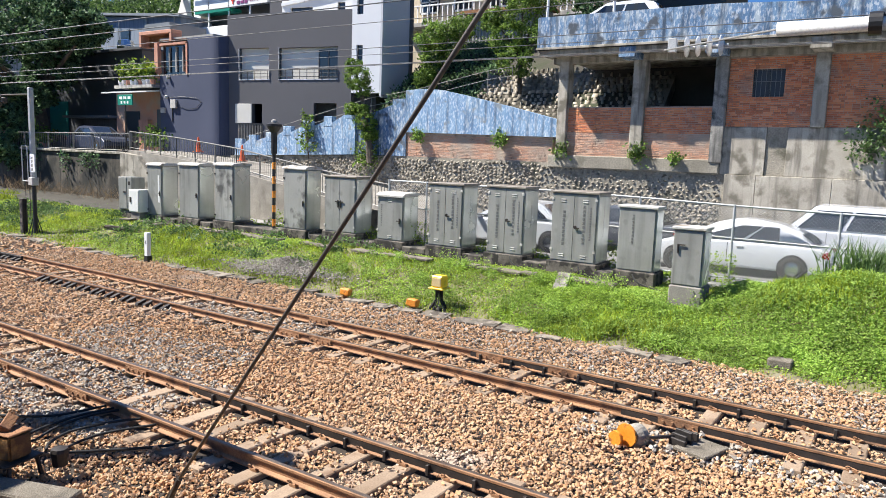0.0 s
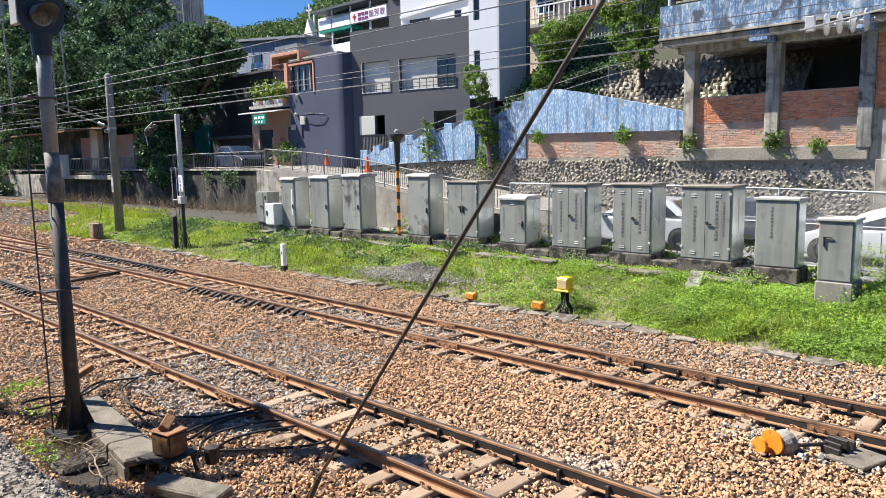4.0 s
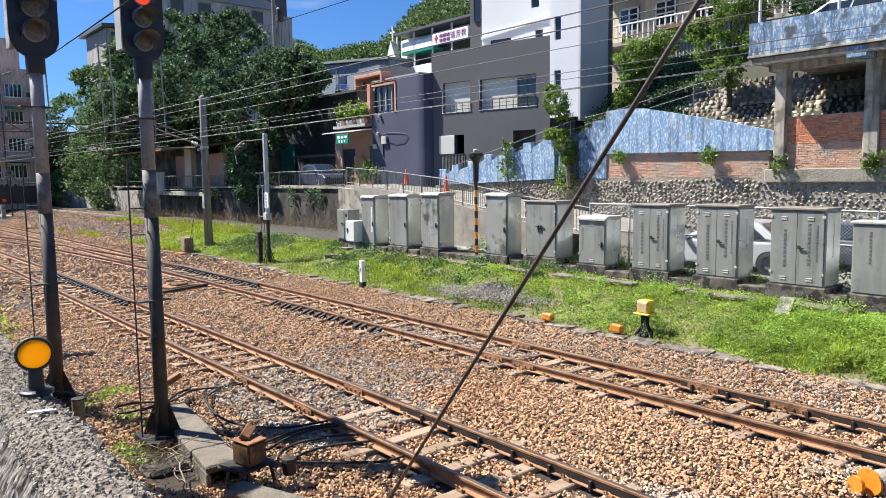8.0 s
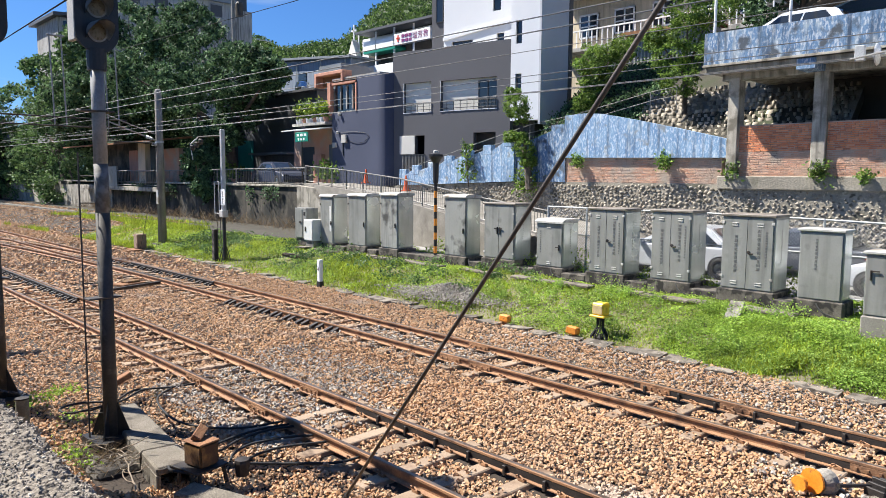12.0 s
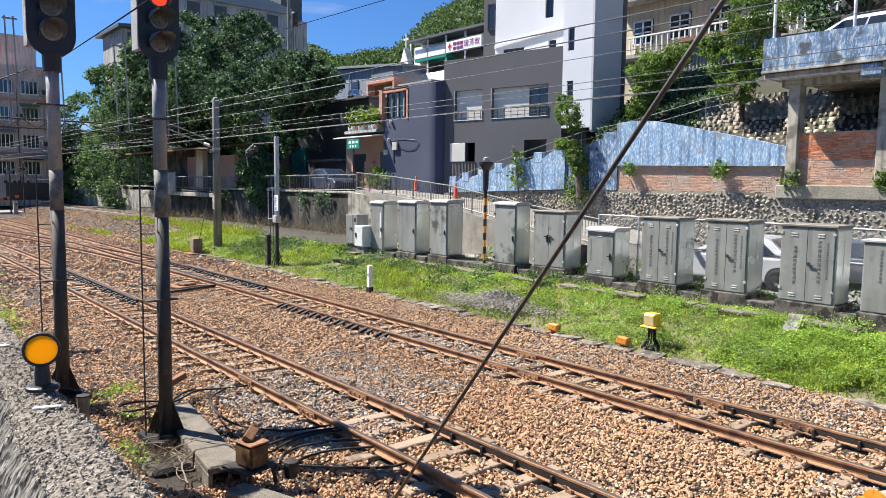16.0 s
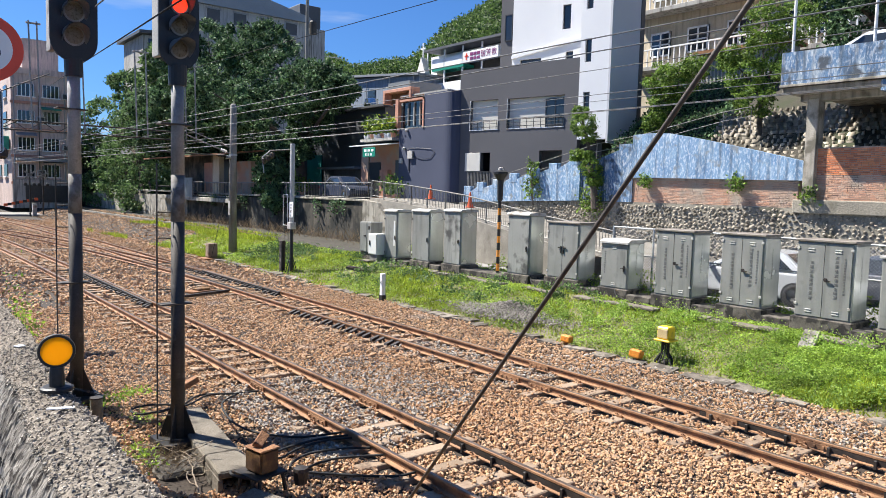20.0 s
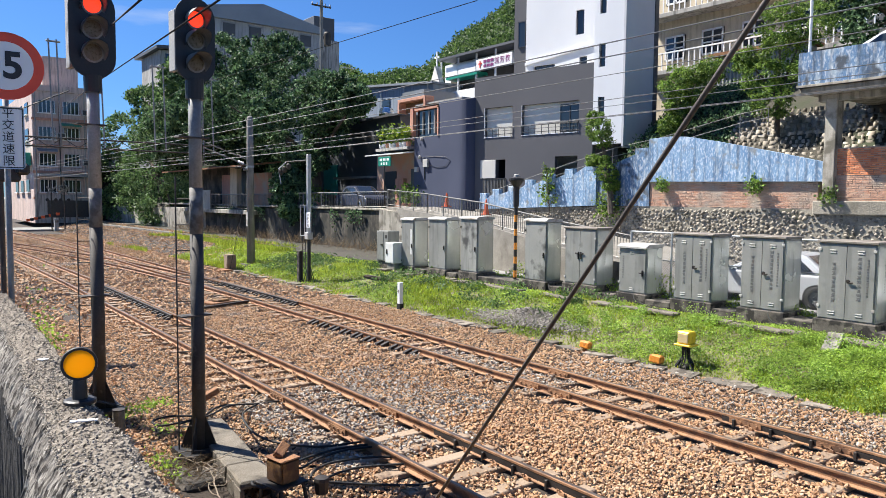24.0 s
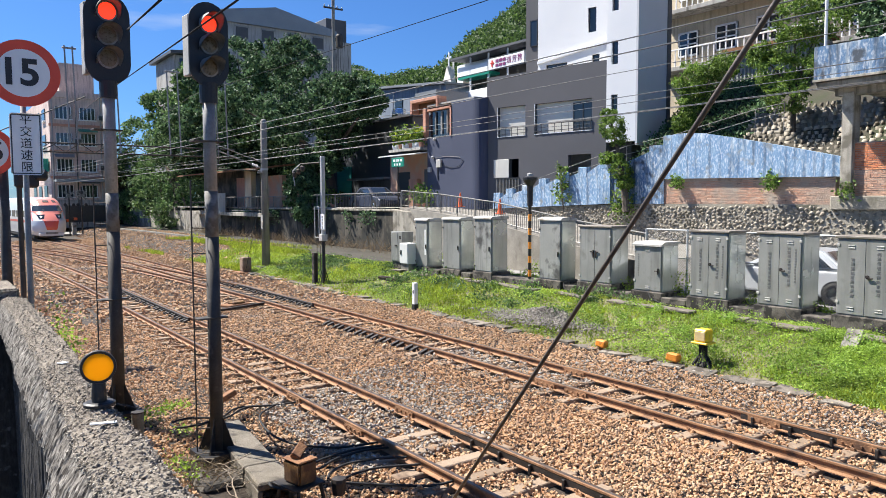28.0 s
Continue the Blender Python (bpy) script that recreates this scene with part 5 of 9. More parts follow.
    part("trim", P([(0.4, 11.55), (0.4, 11.7), (5.0, 11.1), (5.0, 10.95)], "y", -1.35, -1.27), "white_wall", t)
    part("trim", B(0.4, 0.55, -1.35, -1.27, 10.36, 11.55), "white_wall", t)
    part("grey_wing", B(5.0, 5.9, -3.2, -1.5, 10.3, 18), "grey_render", t, "dark grey corner bay")
    window(t, 5.1, 5.6, 12.0, 13.4, -1.48, 1)
    sh = [(-0.60, -0.25, 10.09, 11.2), (-0.60, -0.25, 7.6, 8.66), (-0.60, -0.25, 12.6, 13.6)]
    part("stair_wall", wall_with_holes(bmesh.new(), -1.62, 0.0, 6.4, 18, -0.3, 0.02, sh), "white_wall", t)
    for a, b, c, d in sh:
        window(t, a, b, c, d, -0.15, 1)
    part("side_wall", B(-1.66, -1.55, -2.9, 0.04, 6.2, 18), "grey_light", t, "light grey side wall")
    part("inner", B(-1.55, 5.0, -2.9, -1.65, 3.2, 18), "grey_light", t)
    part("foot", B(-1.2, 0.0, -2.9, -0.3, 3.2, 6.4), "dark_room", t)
    part("dark_joint", B(-1.7, -1.45, -3.3, -2.91, 3.2, 18), "sheet_dark", t)


grey_house()


def navy_house():
    h = thing("blue_grey_house", "low blue-grey rendered house with a rounded corner and salmon trim", "house", at=Matrix.Translation((0, 0, 0.126)) @ Matrix.Scale(0.965, 4))
    top = [(26.0, 37.2), (26.0, 32.75), (26.006, 32.6), (26.023, 32.45), (26.055, 32.31), (26.10, 32.18), (26.16, 32.07), (26.25, 31.97), (26.35, 31.9), (26.47, 31.85), (26.6, 31.83), (33, 31.83), (33, 37.2)]
    hole_a, hole_b = 34.75, 37.0
    part("wall", P([(26.0, 34.7), *top[1:-1], (33, 34.7)], "z", 3.1, 9.5), "navy", h)
    part("wall_low", P([(26.0, 34.7), (33, 34.7), (33, 37.2), (26.0, 37.2)], "z", 3.1, 7.5), "navy", h)
    part("wall_upper", B(26.25, 33, 34.7, 37.2, 7.5, 9.4), "navy", h)
    w = part("window", B(26.18, 26.22, 34.75, 37.1, 7.6, 9.25), "glass", h, "window with salmon surround")
    bm = bmesh.new()
    box(bm, 25.95, 26.26, 34.65, 34.78, 7.5, 9.3)
    box(bm, 25.95, 26.26, 34.65, 37.2, 9.2, 9.32)
    part("surround", bm, "salmon", w)
    for yy in (35.2, 35.8, 36.4):
        part("mullion", B(26.1, 26.2, yy, yy + 0.1, 7.7, 9.1), "old_conc", w)
    cn = part("canopy", B(25.9, 26.6, 35.95, 39.0, 9.86, 10.06, bevel=0.02), "salmon", h, "projecting salmon roof frame")
    part("canopy_fin", B(25.9, 26.6, 35.95, 36.15, 9.4, 9.86, bevel=0.01), "salmon", cn)
    part("canopy_fin", B(25.9, 26.6, 38.8, 39.0, 9.2, 9.86, bevel=0.01), "salmon", cn)
    part("canopy_back", B(26.45, 26.6, 36.15, 38.8, 9.25, 9.86), "rust", cn)
    part("column", B(25.9, 26.15, 37.25, 37.55, 7.4, 9.4), "salmon", h)
    part("roof", B(26.02, 33, 32.5, 37.2, 9.5, 9.6), "old_conc", h)
    # meters and cable
    for yy, zz, s in ((36.85, 5.55, 0.15), (35.85, 5.9, 0.24)):
        part("meter_box", B(25.85, 26.0, yy - s, yy + s, zz - s, zz + s, bevel=0.01), "cab_lid", h)
    part("conduit", path_tube(bmesh.new(), [(25.97, 36.05, 6.2), (25.97, 36.05, 4.9)], 0.03), "black", h)
    loop = [(25.97, 36.3 - 0.34 * k, 6.25 + 0.05 * math.sin(k * 0.6)) for k in range(8)] + [(25.97, 33.5, 6.0), (25.97, 33.9, 5.65), (25.97, 34.7, 5.6), (25.97, 35.6, 5.8)]
    part("cable", path_tube(bmesh.new(), loop, 0.014, 5), "black", h)
    for yy, zz in ((36.3, 7.4), (36.5, 6.3)):
        part("lamp", lathe(bmesh.new(), [(0.02, -0.1), (0.09, -0.06), (0.1, 0.05), (0.03, 0.1)], (25.9, yy, zz), "z", 10), "cab_lid", h)
    # ground-floor shop front with its terrace and awning
    s = thing("corner_shop", "brick shop front with a white awning and roof terrace", "house")
    part("wall", B(26.0, 33, 36.2, 41.6, 3.1, 6.7), "brick_pale", s)
    part("doorway", B(25.96, 26.02, 36.6, 37.5, 3.2, 5.6), "frame_dark", s)
    part("doorway", B(25.96, 26.02, 39.2, 40.7, 3.2, 5.5), "black", s)
    part("pillar", B(25.7, 26.02, 38.0, 38.9, 3.1, 5.0), "salmon", s)
    part("awning", P([(24.3, 6.42), (24.3, 6.48), (26.0, 6.72), (26.0, 6.64)], "y", 36.0, 40.4), "white_box", s, "white sheet awning")
    part("terrace", B(24.75, 27.5, 36.2, 39.8, 6.74, 6.9), "old_conc", s)
    return h


navy_house()


# ---- camera-side wall, signals and signs ----
def rough_wall():
    w = thing("wall_parapet", "rough weathered cement parapet wall beside the line", "wall", kind="structure")
    bm = bmesh.new()
    ys = np.concatenate([np.arange(1.0, 2.2, 0.05), np.arange(2.2, 6.4, 0.014), np.arange(6.4, 11.35, 0.04)])
    rows, pebbles = [], []
    for y in ys:
        k = ease((y - 2.0) / 9.0)
        # the near stretch of the inner face runs down, the far one is undercut
        under = ease((y - 4.35) / 0.35)
        edge = 0.60 + 0.09 * ease((y - 3.9) / 1.3) + 0.14 * ease((y - 5.0) / 5.0)
        top = 0.84 + 0.16 * k
        prof = [(0.98 + 0.2 * k, -0.2), (0.97 + 0.2 * k, 1.1), (0.95 + 0.2 * k, 2.10), (0.92 + 0.2 * k, 2.27), (top, 2.31), (top * 0.5 + edge * 0.5, 2.315), (edge + 0.03, 2.30), (edge, 2.28), (edge - 0.035, 2.22), (edge - 0.075, 2.14), (edge - 0.11, 2.05), (edge - 0.22 + 0.10 * under, 1.5 + 0.50 * under), (edge - 0.30 + 0.24 * under, 1.0 + 0.97 * under), (edge - 0.32 + 0.42 * under, 0.9 + 1.0 * under), (edge - 0.34 + 0.46 * under, 0.6), (edge - 0.36 + 0.48 * under, -0.8)]
        fine = [prof[0]]
        for a, b in zip(prof[:-1], prof[1:]):
            m = 7 if 3 <= prof.index(a) <= 5 else 4 if 2 <= prof.index(a) <= 11 else 2
            fine += [(a[0] + (b[0] - a[0]) * i / m, a[1] + (b[1] - a[1]) * i / m) for i in range(1, m + 1)]
        ring = []
        for x, z in fine:
            n = noise.fractal((x * 30, y * 30, z * 30), 0.6, 2.1, 4) * 0.021 + noise.noise((x * 2, y * 1.3, z * 2)) * 0.02
            side = x < edge + 0.005
            if side:
                n = noise.fractal((x * 9, y * 22, z * 3.2), 0.6, 2.1, 3) * 0.016 + noise.noise((x * 2, y * 1.3, z * 2)) * 0.02
            ring.append(bm.verts.new((x + n, y, z + (0 if side else n * 0.8))))
            if 1.78 < z and edge - 0.01 < x < 1.3 and RNG.random() < 0.8:
                pebbles.append((x + n + RNG.normal() * 0.008, y + RNG.normal() * 0.012, z + n * 0.8 + RNG.normal() * 0.006))
        rows.append(ring)
    for a, b in zip(rows[:-1], rows[1:]):
        for i in range(len(a) - 1):
            bm.faces.new((a[i], a[i + 1], b[i + 1], b[i]))
    bm.faces.new(rows[0])
    bm.faces.new(rows[-1])
    bmesh.ops.recalc_face_normals(bm, faces=bm.faces)
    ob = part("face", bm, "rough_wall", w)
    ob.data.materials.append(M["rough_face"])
    ob.data.materials.append(M["shade_dark_wall"])
    # lower far stretch takes the dark colour that holds its shade
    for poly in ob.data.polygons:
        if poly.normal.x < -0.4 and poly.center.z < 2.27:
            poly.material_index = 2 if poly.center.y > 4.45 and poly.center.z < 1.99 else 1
    q, cen = random.Random(9), []
    for ring in pebbles:
        if q.random() < 0.75:
            cen.append(ring)
    cen = np.concatenate([np.array(cen) + RNG.normal(size=(len(cen), 3)) * 0.008 for _ in range(2)])
    v, f = scatter(cen, RNG.uniform(0.006, 0.016, len(cen)), ROCK_V, ROCK_F, turns(len(cen), 0.5), 0.3, RNG.uniform((0.6, 0.6, 0.25), (1.3, 1.3, 0.6), (len(cen), 3)))
    batch("pebble_dash", v - (0, 0, 0.004), f, "stone_wall_pebble", w, "stuff", smooth=True)
    mark = part("paint_mark", B(-0.07, 0.07, -0.016, 0.016, 0, 0.006), "white", w, "white stroke of paint")
    mark.matrix_basis = pose(0.80, 4.42, 2.325, 0, 0, -18)
    mark = part("paint_mark", B(-0.03, 0.03, -0.03, 0.03, 0, 0.006), "white", w)
    mark.matrix_basis = pose(0.86, 6.3, 2.325, 0, 0, 30)
    part("end_block", B(0.62, 1.05, 11.3, 12.6, 1.9, 2.42, bevel=0.03), "rough_wall", w)
    # dark colour holds the shade below the end block
    part("end_footing", B(0.66, 1.05, 11.32, 12.58, -0.8, 1.9), "shade_dark_wall", w)


rough_wall()


def marker_disc():
    d = thing("marker_disc", "amber disc marker with black rim on the wall top", "track marker", at=pose(0.865, 4.88, 2.315, 0, 0, -10))
    part("base", lathe(bmesh.new(), [(0.095, 0.0), (0.095, 0.018), (0.08, 0.026)], (0, 0, 0), "z", 20), "black", d)
    part("stem", lathe(bmesh.new(), [(0.045, 0.02), (0.043, 0.10), (0.038, 0.145)], (0, 0, 0), "z", 14), "black", d)
    bm = lathe(bmesh.new(), [(0.089, -0.018), (0.104, -0.02), (0.107, 0.0), (0.104, 0.02), (0.089, 0.018), (0.089, -0.018)], (0, 0, 0.245), "y", 28)
    bmesh.ops.delete(bm, geom=[f for f in bm.faces if len(f.verts) > 4], context="FACES_ONLY")
    part("rim", bm, "black", d)
    part("disc", lathe(bmesh.new(), [(0.091, -0.008), (0.091, 0.004)], (0, 0, 0.245), "y", 28), "disc", d, "amber translucent face")
    c = thing("chain", "small dark chain on the wall top", "chain", at=pose(0.95, 4.80, 2.31))
    for k in range(7):
        part("link", T((0.015 * k, -0.03 * k, 0.012), (0.015 * k + 0.012, -0.03 * k - 0.024, 0.02), 0.006, 6), "steel_dark", c)


marker_disc()


def signal(label, x, y, post_r, z_head, board_w, board_h, lens_z, turn, low=0.0):
    """A three-lamp colour-light signal on a round post with a ladder; it faces -y."""
    s = thing("railway_signal", label, "railway signal", "colour-light signals", at=pose(x, y, 0, 0, 0, turn))
    part("post_base", lathe(bmesh.new(), [(post_r * 1.02, low - 0.1), (post_r * 0.99, 3.1)], (0, 0, 0), "z", 16), "steel_dark", s, "dark lower post", smooth=True)
    part("post_middle", lathe(bmesh.new(), [(post_r * 0.985, 3.1), (post_r * 0.972, 3.75)], (0, 0, 0), "z", 16), "post_patchy", s, "half-worn dark paint on the post", smooth=True)
    part("post", lathe(bmesh.new(), [(post_r * 0.97, 3.75), (post_r * 0.92, z_head)], (0, 0, 0), "z", 16), "post_grey", s, "grey upper post", smooth=True)
    part("collar", lathe(bmesh.new(), [(post_r * 1.3, z_head - 0.22), (post_r * 1.35, z_head + 0.06)], (0, 0, 0), "z", 16), "black", s)
    for k in range(4):
        a = math.pi / 4 + k * math.pi / 2
        c, sn = math.cos(a), math.sin(a)
        bm = bmesh.new()
        vs = [Vector((c * post_r * 0.8, sn * post_r * 0.8, low + 0.55)), Vector((c * post_r * 3.0, sn * post_r * 3.0, low + 0.02)), Vector((c * post_r * 0.8, sn * post_r * 0.8, low + 0.02))]
        off = Vector((-sn, c, 0)) * 0.008
        lo = [bm.verts.new(v - off) for v in vs]
        hi = [bm.verts.new(v + off) for v in vs]
        bm.faces.new(lo)
        bm.faces.new(hi[::-1])
        for i in range(3):
            j = (i + 1) % 3
            bm.faces.new((lo[i], hi[i], hi[j], lo[j]))
        part("fin", bm, "black", s)
    part("foot_plate", B(-post_r * 3.2, post_r * 3.2, -post_r * 3.2, post_r * 3.2, low - 0.06, low + 0.02), "black", s)
    # head: a long backboard with round ends
    out = []
    hw, z0, z1 = board_w / 2, z_head, z_head + board_h
    for k in range(13):
        a = math.pi * k / 12
        out.append((hw * math.cos(a), z1 - hw + hw * math.sin(a)))
    for k in range(13):
        a = math.pi + math.pi * k / 12
        out.append((hw * math.cos(a), z0 + hw + hw * math.sin(a)))
    head = part("backboard", P(out, "y", -0.06, -0.03), "black", s, "black rounded backboard")
    part("lamp_case", B(-hw * 0.62, hw * 0.62, -0.03, 0.2, z0 + 0.12, z1 - 0.12, bevel=0.03), "black", s)
    part("back_case", B(-hw * 0.95, -hw * 0.7, 0.0, 0.22, z0 + 0.15, z1 - 0.18, bevel=0.01), "cab_lid", s, "grey hinged case at the back")
    for k, z in enumerate(lens_z):
        r = board_w * 0.195
        part("lens", lathe(bmesh.new(), [(r, -0.065), (r, -0.075), (r * 0.5, -0.09), (0.001, -0.095)], (0, 0, z), "y", 20), "red_lens" if k == 0 else "lens_dull", head, "lit red lens" if k == 0 else "unlit dusty lens")
        bm = bmesh.new()
        n = 14
        rings = []
        for dep, drop in ((-0.06, 0.0), (-0.18, 0.02), (-0.33, 0.06)):
            ring = []
            for i in range(n + 1):
                a = math.radians(-25 + 230 * i / n)
                rad = r * (1.16 - dep * 0.6)
                cut = 1.0 if dep > -0.1 else max(0.0, min(1.0, 0.35 + math.sin(a)))
                ring.append((rad * math.cos(a), -0.06 + (dep + 0.06) * cut, z + rad * math.sin(a) - drop * 0.5))
            rings.append(ring)
        for off in (0.0, 0.008):
            vv = [[bm.verts.new((p[0] * (1 + off * 8), p[1], z + (p[2] - z) * (1 + off * 8))) for p in ring] for ring in rings]
            for a, b in zip(vv[:-1], vv[1:]):
                for i in range(n):
                    bm.faces.new((a[i], a[i + 1], b[i + 1], b[i]))
        part("visor", bm, "visor", head, "curved black visor with lit grey in its colour", smooth=True)
        part("lens_rim", lathe(bmesh.new(), [(r * 1.2, -0.06), (r * 1.2, -0.075), (r * 1.0, -0.08), (r * 1.0, -0.062)], (0, 0, z), "y", 24), "visor", head)
    # ladder at the side
    lad = part("ladder", T((-post_r - 0.16, 0.10, low), (-post_r - 0.16, 0.10, 3.9), 0.011, 6), "steel_dark", s, "thin steel ladder")
    z = low + 0.35
    while z < 3.85:
        part("rung", T((-post_r - 0.16, 0.10, z), (-post_r * 0.6, 0.02, z), 0.009, 6), "steel_dark", lad)
        z += 0.36
    for z in (1.95, z_head - 0.75):
        part("clamp", B(-post_r - 0.17, post_r + 0.08, -post_r - 0.006, post_r + 0.006, z - 0.012, z + 0.012, bevel=0.004), "steel_dark", s)
    return s


signal("three-lamp colour-light signal showing red on a grey post", 3.325, 10.10, 0.092, 5.19, 0.56, 1.16, (6.05, 5.77, 5.46), 4, 0.0)
signal("second colour-light signal showing red behind the wall", 2.62, 13.05, 0.105, 5.55, 0.72, 1.50, (6.75, 6.36, 5.98), 4, 0.0)


def words(name, text, size, parent, at, material, spacing=1.0):
    cu = bpy.data.curves.new(name, "FONT")
    cu.body, cu.size, cu.align_x, cu.align_y = text, size, "CENTER", "CENTER"
    cu.extrude, cu.space_line = 0.002, spacing
    cu.materials.append(M[material])
    ob = new(name, cu)
    ob.parent = parent
    ob.matrix_basis = at
    return ob


def speed_sign():
    s = thing("speed_sign", "round red-rimmed 15 speed sign with lettered plate on grey post", "road sign", at=pose(1.23, 11.5, 0, 0, 0, -4))
    part("post", lathe(bmesh.new(), [(0.038, -0.1), (0.038, 5.75)], (-0.02, 0.04, 0), "z", 12), "post_grey", s, smooth=True)
    part("rim", lathe(bmesh.new(), [(0.455, -0.012), (0.455, 0.012)], (0, 0, 5.38), "y", 40), "red", s, "red rim")
    f = part("face", lathe(bmesh.new(), [(0.325, -0.018), (0.325, -0.0125)], (0, 0, 5.38), "y", 40), "sign_white", s, "white face")
    n = words("number", "15", 0.50, s, pose(-0.05, -0.022, 5.375, 90, 0, 0), "writing")
    n.data.offset = 0.014
    p = part("plate", B(-0.195, 0.195, -0.012, 0.006, 3.98, 4.83, bevel=0.03), "sign_white", s, "white plate with black lettering")
    bm = bmesh.new()
    for a, b, c, d in ((-0.18, 0.18, 3.995, 4.008), (-0.18, 0.18, 4.802, 4.815), (-0.18, -0.168, 4.0, 4.81), (0.168, 0.18, 4.0, 4.81)):
        box(bm, a, b, -0.015, -0.011, c, d)
    part("border", bm, "writing", p)
    for k, ch in enumerate("平交道速限"):
        words("lettering", ch, 0.155, p, pose(0.0, -0.0155, 4.735 - 0.163 * k, 90, 0, 0), "writing")
    q = thing("speed_sign", "second round red-rimmed speed sign on a dark post", "road sign", at=pose(1.02, 16.0, 0, 0, 0, -4))
    part("post", lathe(bmesh.new(), [(0.09, -0.1), (0.09, 4.3)], (0.28, 0.12, 0), "z", 12), "steel_dark", q, smooth=True)
    part("rim", lathe(bmesh.new(), [(0.45, -0.012), (0.45, 0.012)], (0.06, 0, 4.55), "y", 40), "red", q)
    part("face", lathe(bmesh.new(), [(0.33, -0.018), (0.33, -0.0125)], (0.06, 0, 4.55), "y", 40), "white", q)
    words("number", "5", 0.50, q, pose(0.2, -0.022, 4.55, 90, 0, 0), "writing")
    r = thing("repeater_signal", "black repeater signal seen from behind on a post", "railway signal", at=pose(1.95, 20.0, 0))
    part("post", lathe(bmesh.new(), [(0.06, -0.1), (0.06, 4.4)], (0, 0, 0), "z", 10), "steel_dark", r)
    part("case", B(-0.1, 0.42, -0.1, 0.15, 3.95, 4.5, bevel=0.05), "black", r)
    part("hood", B(0.3, 0.6, -0.2, 0.1, 4.12, 4.4, bevel=0.06), "black", r)


speed_sign()


